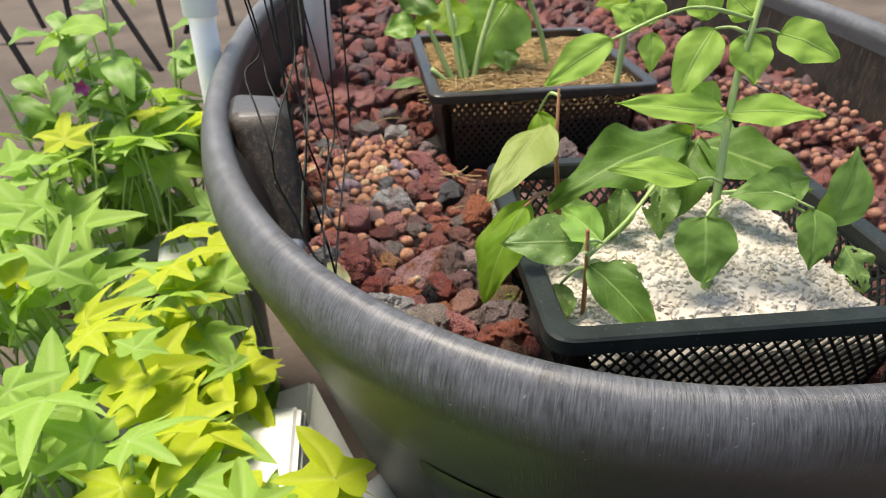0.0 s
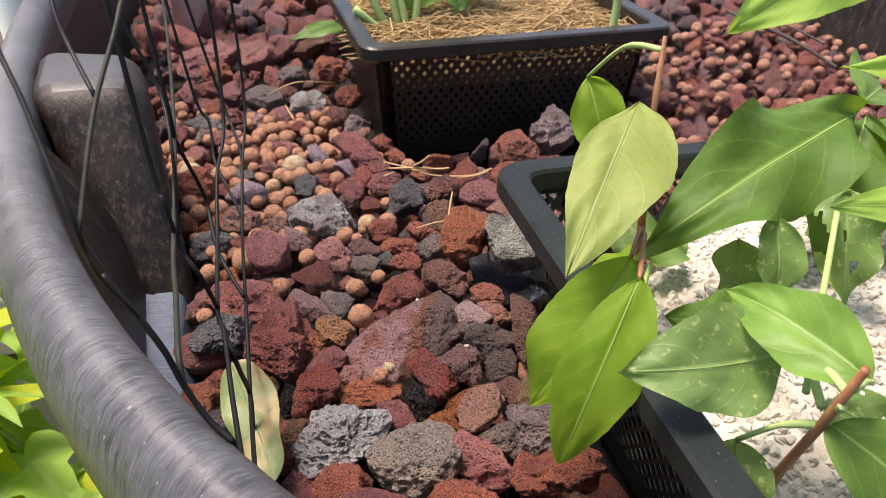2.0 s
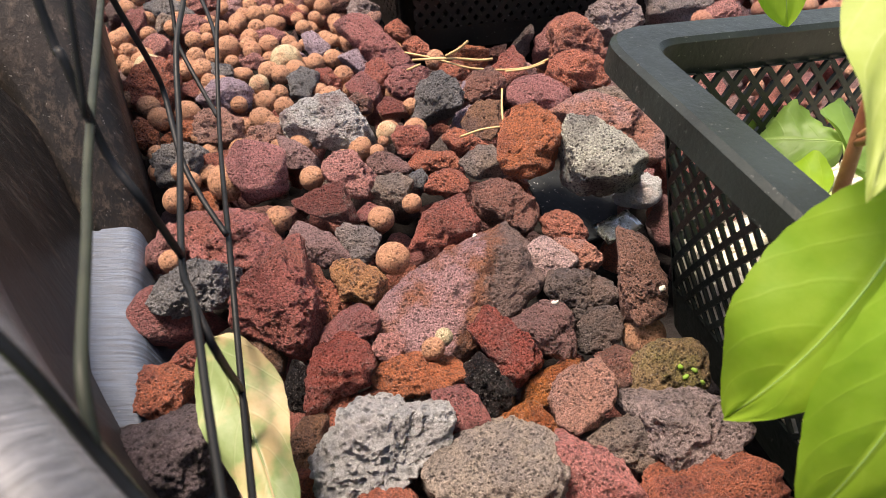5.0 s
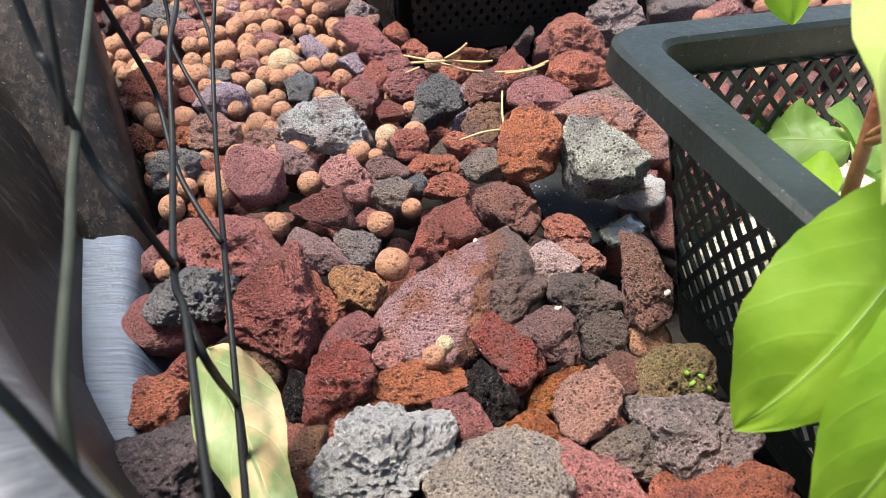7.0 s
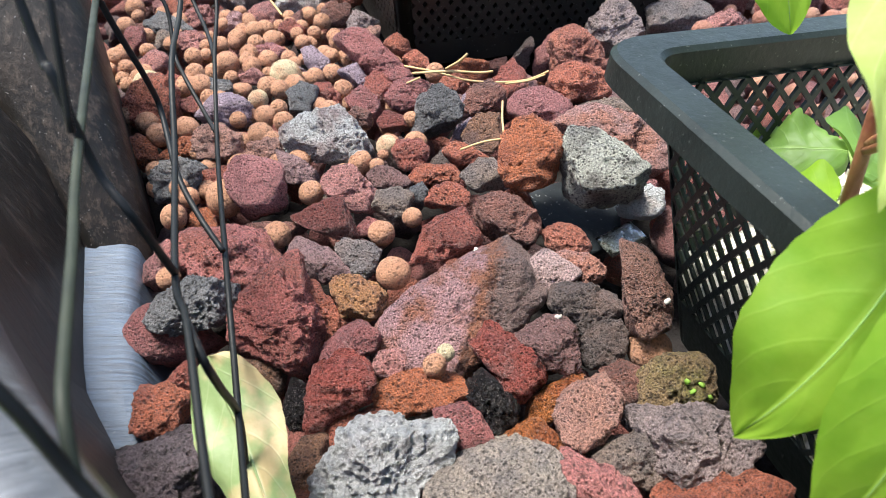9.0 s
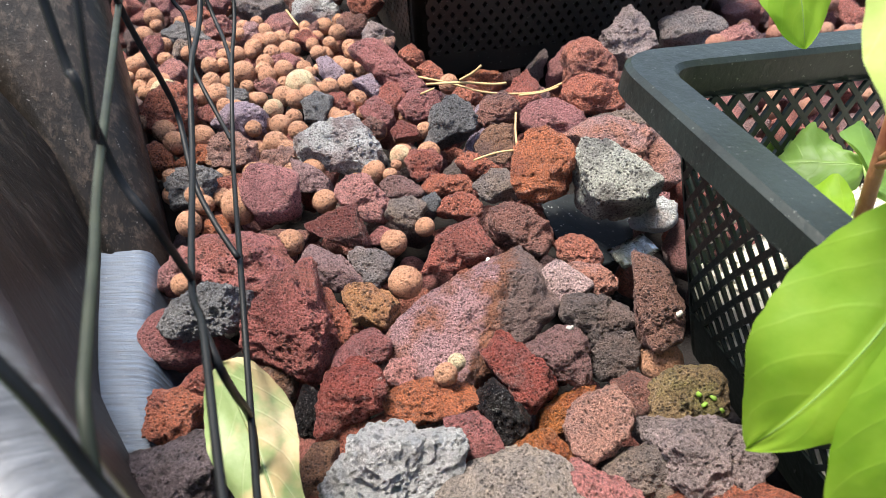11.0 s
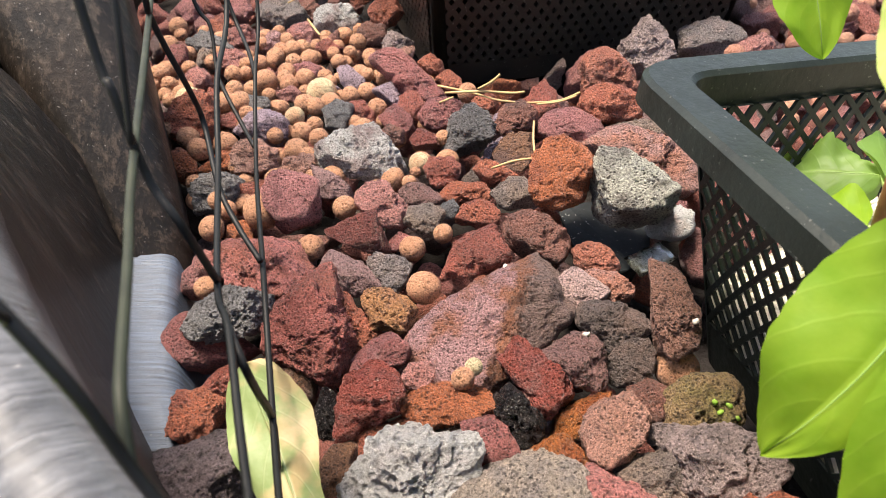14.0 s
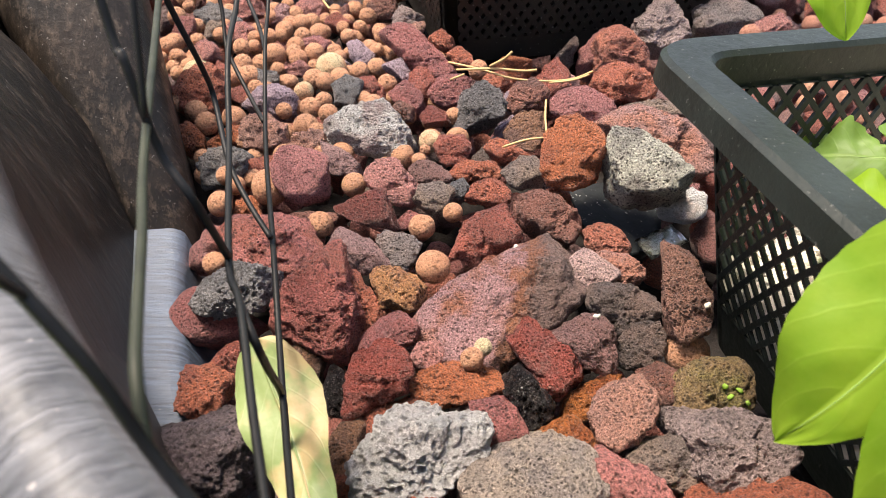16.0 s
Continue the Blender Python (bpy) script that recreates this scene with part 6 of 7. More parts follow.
strand([(-0.0896, 0.4012, 0.1393), (-0.0821, 0.3969, 0.1279), (-0.0772, 0.3943, 0.1179), (-0.0741, 0.3926, 0.1069), (-0.0687, 0.3887, 0.0970), (-0.0621, 0.3836, 0.0924)], 0.00093, WIRE)
strand([(-0.1266, 0.4326, 0.3764), (-0.1086, 0.4326, 0.2864), (-0.0946, 0.4326, 0.2164), (-0.1002, 0.4123, 0.2030), (-0.0909, 0.3928, 0.1877), (-0.0813, 0.3752, 0.1687), (-0.0845, 0.3860, 0.1500), (-0.0821, 0.3969, 0.1279)], 0.00058, WIRE)
strand([(-0.0771, 0.4771, 0.4051), (-0.0771, 0.4591, 0.2971), (-0.0771, 0.4451, 0.2131), (-0.0766, 0.4235, 0.1993), (-0.0796, 0.3978, 0.1848), (-0.0809, 0.3749, 0.1683)], 0.00058, WIREGREEN)
strand([(-0.1293, 0.4385, 0.3751), (-0.1113, 0.4385, 0.2851), (-0.0973, 0.4385, 0.2151), (-0.0917, 0.4256, 0.1960), (-0.0815, 0.4065, 0.1847)], 0.00058, WIRE)
strand([(-0.1291, 0.5075, 0.3990), (-0.1111, 0.4895, 0.2910), (-0.0971, 0.4755, 0.2070), (-0.0908, 0.4711, 0.1850), (-0.0826, 0.4667, 0.1633), (-0.0776, 0.4471, 0.1501), (-0.0793, 0.4400, 0.1255)], 0.00058, WIRE)


# ---- pipes ----
def pvc(x, y, z0, z1, r, collar=None, lean=(0, 0)):
    root = thing("pvc_pipe", "white plastic water pipe standing upright", "pipe", "white pipes", (x, y, z0))
    tube("pipe", [(0, 0, 0), (lean[0], lean[1], z1 - z0)], r, PVC, root, sides=24)
    if collar:
        c = collar - z0
        k = c / (z1 - z0)
        tube("coupling", [(lean[0] * k, lean[1] * k, c), (lean[0] * k, lean[1] * k, c + 0.004), (lean[0] * k, lean[1] * k, c + 0.05)], [r * 1.26, r * 1.28, r * 1.28], PVC, root, sides=24).modifiers.new("split", "EDGE_SPLIT").split_angle = radians(40)


pvc(-0.292, 0.900, -0.45, 0.40, 0.0165, 0.135)
pvc(-0.183, 1.075, -0.02, 0.40, 0.0185)


# ---- leaves ----
PEAKS = {"ovate": (0.38, 0.38, 0.9), "lance": (0.44, 0.44, 1.0), "round": (0.34, 0.34, 0.62), "full": (0.62, 0.34, 0.62), "broad": (0.50, 0.40, 0.78), "pointed": (0.48, 0.42, 0.95)}


def blade(base, tip, width, facing, fold=0.25, arch=0.08, wave=0.06, kind="ovate", seed=0, nu=18, nv=5, lop=0.0, bend=0.0, bites=0.0, ribs=6.0, teeth=0.0):
    """Vertices, faces and UVs of a leaf blade from its foot to its tip: uneven margin, side veins sunk between puckers, bitten edges."""
    b, t = Vector(base), Vector(tip)
    ax = t - b
    ln = ax.length
    ax.normalize()
    nrm = Vector(facing)
    nrm = (nrm - ax * nrm.dot(ax)).normalized()
    side = ax.cross(nrm)
    verts, uvs, faces = [], [], []
    rng = random.Random(seed)
    ph, tw = rng.uniform(0, 6.28), rng.uniform(-0.12, 0.12) + bend
    one, two, blunt = PEAKS[kind]
    for i in range(nu + 1):
        s = i / nu
        for j in range(-nv, nv + 1):
            v = j / nv
            peak = one if v > 0 else two
            hw = max(0.0, math.sin(math.pi * s ** (math.log(0.5) / math.log(peak)))) ** blunt * (1 - 0.12 * s) * 1.05 * width / 2
            hw *= 1 + lop * (1 if v > 0 else -1)
            edge = 1 + 0.09 * noise.noise(Vector((s * 5, seed * 1.7, 3.0 if v > 0 else 8.0))) + 0.008 * math.sin(s * 75 + ph) - teeth * (s * 8 % 1)
            phase = ribs * (s - 0.3 * abs(v) ** 1.4)
            pucker = -0.0055 * width * math.cos(6.2832 * phase) * min(1, 3 * abs(v)) * (1.15 - abs(v))
            crumple = 0.05 * width * noise.noise(Vector((s * 4, v * 2, seed * 0.37)))
            lift = fold * abs(v) ** 1.2 * hw - 0.12 * hw * v * v + wave * width * math.sin(s * 13 + ph + v * 1.6) * v * v + pucker + crumple - 0.012 * width * (abs(v) < 0.06)
            verts.append(b + ax * (s * ln) + side * (v * hw * (1 + (edge - 1) * abs(v)) + tw * ln * 1.6 * s * (1 - s)) + nrm * (arch * ln * 4 * s * (1 - s) + lift))
            uvs.append((s, 0.5 + v / 2))
    m = 2 * nv + 1
    for i in range(nu):
        for j in range(m - 1):
            s, v = (i + 0.5) / nu, (j + 0.5) / nv - 1
            if bites and 0.08 < s < 0.99 and noise.noise(Vector((s * 4.5, v * 2.6, seed * 0.9))) + 0.35 * abs(v) > 0.75 - 0.45 * bites:
                continue
            faces.append((i * m + j, (i + 1) * m + j, (i + 1) * m + j + 1, i * m + j + 1))
    return verts, faces, uvs


def leaf(plant, base, tip, width, material, facing=(-0.15, -0.75, 0.62), kind="ovate", fold=0.25, arch=0.08, wave=0.06, stalk=None, stalk_material=None, label="", lop=0.0, bend=0.0, bites=0.0, nu=44, nv=8, teeth=0.0):
    o = plant.location
    k = len(plant.children)
    v, f, uv = blade(Vector(base) - o, Vector(tip) - o, width, facing, fold, arch, wave, kind, k * 7 + int(width * 1e5), nu, nv, lop, bend, bites, teeth=teeth)
    ob = mesh_object("leaf", v, f, material, plant, label, uvs=uv)
    if nu >= 40:
        row = 2 * nv + 1
        rib = [v[i * row + nv] for i in range(0, nu - 1, 3)]
        tube("midrib", rib, [width * 0.013 * (1 - 0.8 * i / len(rib)) for i in range(len(rib))], LEAF_PALE if material is LEAF_PALE else VEIN, ob, sides=6)
    if stalk:
        b, s = Vector(base) - o, Vector(stalk) - o
        mid = (b + s) / 2 + Vector((0, 0, 0.12 * (b - s).length))
        tube("leaf_stalk", smooth_line([s, mid, b]), [0.0013] * 5 + [0.0009] * 6, stalk_material or STEM_GREEN, plant, sides=6)
    return ob


# plant with a red-brown stem beside the basket's edge
plant_a = thing("pepper_plant", "young leafy plant with a red-brown stem in white perlite", "plant", "seedlings in the basket", (0.098, 0.475, 0.045))
tube("stem", [(0, 0, 0), (-0.004, 0.002, 0.04), (-0.008, 0.004, 0.08), (-0.0085, 0.007, 0.125)], [0.0022, 0.0019, 0.0016, 0.0008], STEM_RED, plant_a)
leaf(plant_a, (0.0836, 0.481, 0.1455), (0.0390, 0.4138, 0.1175), 0.0332, LEAF_PALE, (-0.35, -0.75, 0.55), kind="pointed", fold=0.12, lop=-0.24, bend=0.03, nu=60, nv=10, label="pale yellow-green blade with light veins")
leaf(plant_a, (0.0830, 0.5350, 0.1355), (0.0905, 0.5152, 0.1011), 0.0245, LEAF_LIME, (-0.2, -0.85, 0.45), kind="broad", fold=0.12, stalk=(0.090, 0.482, 0.165))
leaf(plant_a, (0.0630, 0.4130, 0.1160), (0.0375, 0.3920, 0.0565), 0.0265, LEAF_LIME, (-0.40, -0.62, 0.62), kind="broad", fold=0.10, arch=0.12, bend=0.03, stalk=(0.094, 0.477, 0.085), stalk_material=STEM_RED, nu=60, nv=10)
leaf(plant_a, (0.0675, 0.4300, 0.1125), (0.0332, 0.4160, 0.0598), 0.0330, LEAF_LIME, (-0.6, -0.55, 0.55), kind="broad", lop=0.10, fold=0.10, arch=0.10, bend=-0.05, stalk=(0.094, 0.477, 0.087), stalk_material=STEM_RED, nu=60, nv=10)
leaf(plant_a, (0.100, 0.480, 0.075), (0.125, 0.505, 0.070), 0.03, LEAF_MID, (0, -0.5, 0.86))
leaf(plant_a, (0.122, 0.510, 0.063), (0.100, 0.530, 0.054), 0.028, LEAF_MID, (-0.1, -0.45, 0.88), kind="full", wave=0.10, teeth=0.16, stalk=(0.099, 0.476, 0.058))
leaf(plant_a, (0.094, 0.478, 0.068), (0.084, 0.499, 0.058), 0.024, LEAF_LIME, (0, -0.5, 0.86), stalk=(0.097, 0.476, 0.06))
leaf(plant_a, (0.092, 0.470, 0.068), (0.085, 0.462, 0.056), 0.018, LEAF_LIME, (-0.3, -0.4, 0.86), stalk=(0.097, 0.476, 0.06))

plant_e = thing("eggplant_seedling", "young plant with large wavy dark green leaves in perlite", "plant", "seedlings in the basket", (0.185, 0.492, 0.06))
tube("stem", [(0, 0, 0), (0.002, 0.002, 0.04), (0.002, 0.004, 0.075)], [0.0026, 0.0022, 0.0012], STEM_GREEN, plant_e)
leaf(plant_e, (0.1885, 0.4956, 0.1303), (0.0834, 0.4558, 0.095), 0.048, LEAF_DARK, (-0.1, -0.55, 0.8), kind="lance", arch=0.10, wave=0.20, nu=70, nv=10)
leaf(plant_e, (0.195, 0.497, 0.128), (0.165, 0.452, 0.078), 0.045, LEAF_DARK, (-0.35, -0.75, 0.55), kind="lance", wave=0.08)
leaf(plant_e, (0.192, 0.494, 0.125), (0.262, 0.455, 0.105), 0.046, LEAF_DARK, (0.1, -0.6, 0.8), kind="lance", wave=0.08)
leaf(plant_e, (0.192, 0.498, 0.135), (0.235, 0.540, 0.12), 0.04, LEAF_MID, (0.1, -0.5, 0.86), kind="lance")

plant_b = thing("basil_seedling", "small plant with a bare brown stem and mottled leaves in perlite", "plant", "seedlings in the basket", (0.0972, 0.370, 0.055))
tube("stem", [(0, 0, 0), (-0.001, -0.004, 0.022), (-0.003, -0.012, 0.05), (-0.006, -0.0196, 0.078)], [0.0016, 0.0015, 0.0014, 0.0011], STEM_RED, plant_b)
leaf(plant_b, (0.0962, 0.3819, 0.1087), (0.0466, 0.3824, 0.1071), 0.032, LEAF_MOTTLED, (-0.1, -0.72, 0.68), fold=0.15, lop=0.1, stalk=(0.0925, 0.353, 0.122))
leaf(plant_b, (0.112, 0.408, 0.094), (0.084, 0.428, 0.086), 0.024, LEAF_DARK, (0, -0.6, 0.8), stalk=(0.094, 0.36, 0.11))
leaf(plant_b, (0.101, 0.356, 0.122), (0.086, 0.402, 0.118), 0.022, LEAF_SHADE, (-0.5, -0.5, 0.7), fold=0.4, stalk=(0.092, 0.352, 0.125))
leaf(plant_b, (0.095, 0.357, 0.107), (0.1320, 0.325, 0.0760), 0.025, LEAF_DARK, (-0.35, -0.6, 0.75), fold=0.2, stalk=(0.0925, 0.353, 0.118))
leaf(plant_b, (0.083, 0.372, 0.085), (0.078, 0.358, 0.062), 0.021, LEAF_MOTTLED, (-0.2, -0.8, 0.5), bites=0.3, stalk=(0.095, 0.358, 0.105))
leaf(plant_b, (0.108, 0.372, 0.098), (0.135, 0.366, 0.078), 0.019, LEAF_MOTTLED, (-0.1, -0.6, 0.8), bites=0.3, stalk=(0.094, 0.357, 0.108))
leaf(plant_b, (0.131, 0.450, 0.112), (0.128, 0.432, 0.083), 0.020, LEAF_MOTTLED, (-0.1, -0.85, 0.5), kind="lance", fold=0.35)
leaf(plant_b, (0.128, 0.462, 0.094), (0.124, 0.446, 0.068), 0.023, LEAF_MOTTLED, (-0.1, -0.85, 0.5), wave=0.14)
leaf(plant_b, (0.160, 0.452, 0.120), (0.156, 0.428, 0.082), 0.026, LEAF_MOTTLED, (-0.2, -0.8, 0.55), wave=0.16, bites=0.45)
tube("leaf_stalk", smooth_line([Vector((0.0, 0.0, 0.05)), Vector((0.03, 0.04, 0.052)), Vector((0.055, 0.075, 0.06))]), 0.0012, STEM_GREEN, plant_b, sides=6)
leaf(plant_b, (0.082, 0.345, 0.066), (0.074, 0.336, 0.068), 0.009, LEAF_LIME, (0, -0.6, 0.8))

plant_t = thing("tomato_plant", "tall light green plant with a thick stem in white perlite", "plant", "seedlings in the basket", (0.1746, 0.3802, 0.050))
tube("stem", smooth_line([(0, 0, 0), (0.002, 0.016, 0.05), (0.007, 0.036, 0.10), (0.013, 0.052, 0.14), (0.022, 0.064, 0.175), (0.034, 0.080, 0.22)]), [0.0031 - 0.00006 * i for i in range(26)], STEM_GREEN, plant_t, "thick hairy light green stem", sides=10)
T = LEAF_VINE
leaf(plant_t, (0.1055, 0.4036, 0.2215), (0.0717, 0.412, 0.1934), 0.0225, T, (-0.25, -0.75, 0.6), stalk=(0.196, 0.444, 0.222))
leaf(plant_t, (0.174, 0.445, 0.217), (0.150, 0.421, 0.179), 0.0268, T, (-0.1, -0.8, 0.55), stalk=(0.192, 0.440, 0.215))
leaf(plant_t, (0.135, 0.437, 0.217), (0.135, 0.428, 0.196), 0.0155, T, (0, -0.85, 0.5))
leaf(plant_t, (0.182, 0.424, 0.172), (0.239, 0.419, 0.171), 0.022, T, (0.05, -0.6, 0.8))
leaf(plant_t, (0.180, 0.419, 0.174), (0.114, 0.421, 0.180), 0.020, T, (0.0, -0.7, 0.7))
leaf(plant_t, (0.176, 0.424, 0.176), (0.158, 0.430, 0.188), 0.022, T, (0.0, -0.7, 0.7))
leaf(plant_t, (0.168, 0.388, 0.121), (0.166, 0.369, 0.087), 0.0368, LEAF_MID, (0, -0.86, 0.5), kind="round", fold=0.1, stalk=(0.180, 0.400, 0.125))
leaf(plant_t, (0.163, 0.399, 0.140), (0.110, 0.401, 0.146), 0.0195, T, (0.0, -0.6, 0.8), stalk=(0.180, 0.405, 0.135))
leaf(plant_t, (0.212, 0.444, 0.214), (0.247, 0.437, 0.200), 0.0285, T, (0.1, -0.8, 0.6), kind="round", stalk=(0.196, 0.444, 0.215))
leaf(plant_t, (0.192, 0.443, 0.214), (0.197, 0.428, 0.188), 0.0268, T, (0.05, -0.8, 0.55))
leaf(plant_t, (0.197, 0.448, 0.223), (0.182, 0.457, 0.237), 0.024, T, (0.0, -0.85, 0.5))
leaf(plant_t, (0.205, 0.455, 0.235), (0.228, 0.462, 0.247), 0.024, T, (0.0, -0.85, 0.5))
leaf(plant_t, (0.132, 0.436, 0.221), (0.129, 0.446, 0.240), 0.021, T, (0.0, -0.85, 0.5))
leaf(plant_t, (0.128, 0.434, 0.221), (0.110, 0.442, 0.232), 0.017, T, (0.0, -0.85, 0.5))
leaf(plant_t, (0.170, 0.445, 0.222), (0.162, 0.455, 0.242), 0.022, T, (0.0, -0.85, 0.5))
leaf(plant_t, (0.242, 0.392, 0.112), (0.259, 0.412, 0.155), 0.0308, LEAF_MID, (0.15, -0.85, 0.45), stalk=(0.180, 0.402, 0.13))
leaf(plant_t, (0.232, 0.392, 0.124), (0.228, 0.373, 0.092), 0.0251, LEAF_MID, (0, -0.85, 0.5), stalk=(0.180, 0.402, 0.13))
leaf(plant_t, (0.222, 0.397, 0.130), (0.182, 0.396, 0.130), 0.026, LEAF_MID, (0, -0.6, 0.8))
leaf(plant_t, (0.205, 0.402, 0.128), (0.235, 0.41, 0.135), 0.026, LEAF_MID, (0, -0.6, 0.8))
leaf(plant_t, (0.252, 0.384, 0.103), (0.262, 0.368, 0.079), 0.022, LEAF_MOTTLED, (0, -0.85, 0.5), wave=0.16, bites=0.5)

# cucumber plants in the straw basket
plant_c = thing("cucumber_plant", "young cucumber plant with broad leaves in straw", "plant", at=(0.035, 0.83, 0.055))
for pts in (((0, 0, 0), (-0.008, 0.01, 0.04), (-0.02, 0.03, 0.085)), ((0.002, 0, 0), (0.012, 0.015, 0.05), (0.035, 0.035, 0.12), (0.05, 0.05, 0.17)), ((-0.012, 0.004, 0), (-0.03, 0.01, 0.035), (-0.05, 0.02, 0.08)),
            ((-0.01, 0.0, 0), (-0.045, 0.0, 0.03)), ((0.10, 0.05, 0), (0.085, 0.055, 0.06), (0.055, 0.06, 0.13)), ((-0.006, 0.002, 0), (-0.018, 0.015, 0.06), (-0.03, 0.04, 0.12))):
    tube("stem", smooth_line(pts), 0.0032, STEM_GREEN, plant_c, sides=8)
leaf(plant_c, (0.041, 0.864, 0.132), (-0.032, 0.861, 0.128), 0.05, LEAF_LIME, (0, -0.6, 0.8), kind="round", fold=0.1)
leaf(plant_c, (0.084, 0.890, 0.150), (0.034, 0.85, 0.078), 0.085, LEAF_SHADE, (0, -0.85, 0.5), kind="round", fold=0.1)
leaf(plant_c, (0.077, 0.848, 0.102), (0.076, 0.836, 0.079), 0.03, LEAF_MID, (0, -0.85, 0.5), kind="round")
leaf(plant_c, (-0.028, 0.861, 0.128), (-0.065, 0.856, 0.120), 0.036, LEAF_SHADE, (0, -0.7, 0.7), kind="round")
leaf(plant_c, (-0.02, 0.815, 0.075), (-0.062, 0.80, 0.07), 0.016, LEAF_MID, (0, -0.5, 0.86))
leaf(plant_c, (-0.02, 0.88, 0.165), (-0.04, 0.87, 0.14), 0.06, LEAF_MID, (0, -0.8, 0.6), kind="round")
leaf(plant_c, (0.06, 0.88, 0.17), (0.09, 0.87, 0.155), 0.05, LEAF_VINE, (0, -0.7, 0.7), kind="round")
plant_d = thing("bean_seedling", "thin pale green seedling stem in straw", "plant", at=(0.198, 0.80, 0.06))
tube("stem", smooth_line([(0, 0, 0), (0.006, 0.01, 0.05), (0.01, 0.02, 0.11)]), 0.0036, STEM_GREEN, plant_d)
leaf(plant_d, (0.208, 0.82, 0.165), (0.17, 0.815, 0.155), 0.03, LEAF_LIME, (0, -0.7, 0.7))

# fallen leaf leaning on the stones
v, f, uv = blade((-0.0797, 0.4785, 0.0352), (-0.0610, 0.4245, 0.0205), 0.0232, (-0.2, -0.55, 0.8), 0.06, -0.06, 0.09, "round", 3, 60, 8, bend=-0.01)
fallen = tagged(mesh_object("fallen_leaf", v, f, LEAF_DEAD, uvs=uv), "fallen pale yellow leaf with tan patches on the stones", "leaf")
tube("midrib", [Vector(v[i * 17 + 8]) + Vector((0, -0.0002, 0.0002)) for i in range(0, 59, 2)], [0.0006 - 0.000015 * i for i in range(30)], LEAF_DEAD, fallen, "pale raised midrib", sides=6)


# ---- sweet potato vines outside ----
def star_blade(seed, lobes=5):
    """A lobed leaf of unit size, its stalk at the origin and its tip along y."""
    rng = random.Random(seed)
    tips = ((-110, rng.uniform(0.46, 0.58)), (-55, rng.uniform(0.70, 0.86)), (0, 1.0), (55, rng.uniform(0.70, 0.86)), (110, rng.uniform(0.46, 0.58))) if lobes == 5 else \
        ((-75, rng.uniform(0.55, 0.7)), (0, 1.0), (75, rng.uniform(0.55, 0.7)))
    # margin: pointed tips, full shoulders and notches between the lobes
    turn, reach = [-180, -150], [0.10, 0.34]
    for k, (c, l) in enumerate(tips):
        wide = 12 if lobes == 5 else 17
        if k:
            turn.append((tips[k - 1][0] + c) / 2)
            reach.append(rng.uniform(0.27, 0.36))
        turn += [c - wide, c - wide * 0.45, c, c + wide * 0.45, c + wide]
        reach += [max(l * 0.54, 0.36), l * 0.79, l, l * 0.79, max(l * 0.54, 0.36)]
    turn, reach = turn + [150, 180], reach + [0.34, 0.10]
    n, rings = 72, 4
    verts, uvs, faces = [(0, 0, 0)], [(0.1, 0.5)], []
    for k in range(rings):
        q = (k + 1) / rings
        for i in range(n):
            a = -180 + 360 * i / n
            r = float(np.interp(a, turn, reach)) * q
            x, y = r * math.sin(radians(a)), r * math.cos(radians(a))
            near = min(abs(a - c) for c, _ in tips)
            z = -0.34 * r * r + 0.10 * r * min(near, 40) / 20 + 0.05 * math.sin(6 * x + seed) * r + 0.03 * math.sin(9 * y + 2 * seed) * r
            verts.append((x, y, z))
            uvs.append((r, 0.5 + 0.5 * min(near, 40) / 40 * r))
    for i in range(n):
        faces.append((0, 1 + (i + 1) % n, 1 + i))
        for k in range(rings - 1):
            a, b = 1 + k * n, 1 + (k + 1) * n
            faces.append((a + i, a + (i + 1) % n, b + (i + 1) % n, b + i))
    return verts, faces, uvs


STARS = []
for s in range(6):
    v, f, uv = star_blade(s + 1, 5 if s < 4 else 3)
    for mat_ in (LEAF_VINE, LEAF_YELLOW, LEAF_SHADE):
        me = bpy.data.meshes.new("vine_leaf")
        me.from_pydata(v, [], f)
        lay = me.uv_layers.new(name="UVMap")
        idx = np.empty(len(me.loops), dtype=np.int32)
        me.loops.foreach_get("vertex_index", idx)
        lay.data.foreach_set("uv", np.asarray(uv, dtype=np.float32)[idx].ravel())
        me.materials.append(mat_)
        me.polygons.foreach_set("use_smooth", np.ones(len(me.polygons), dtype=bool))
        STARS.append(me)

rng = random.Random(5)
# openings in the foliage over the white boxes
CLEAR = ((-0.122, 0.385, 0.034), (-0.145, 0.43, 0.04), (-0.292, 0.69, 0.028), (-0.32, 0.75, 0.04), (-0.33, 0.60, 0.025), (-0.05, 0.37, 0.02))


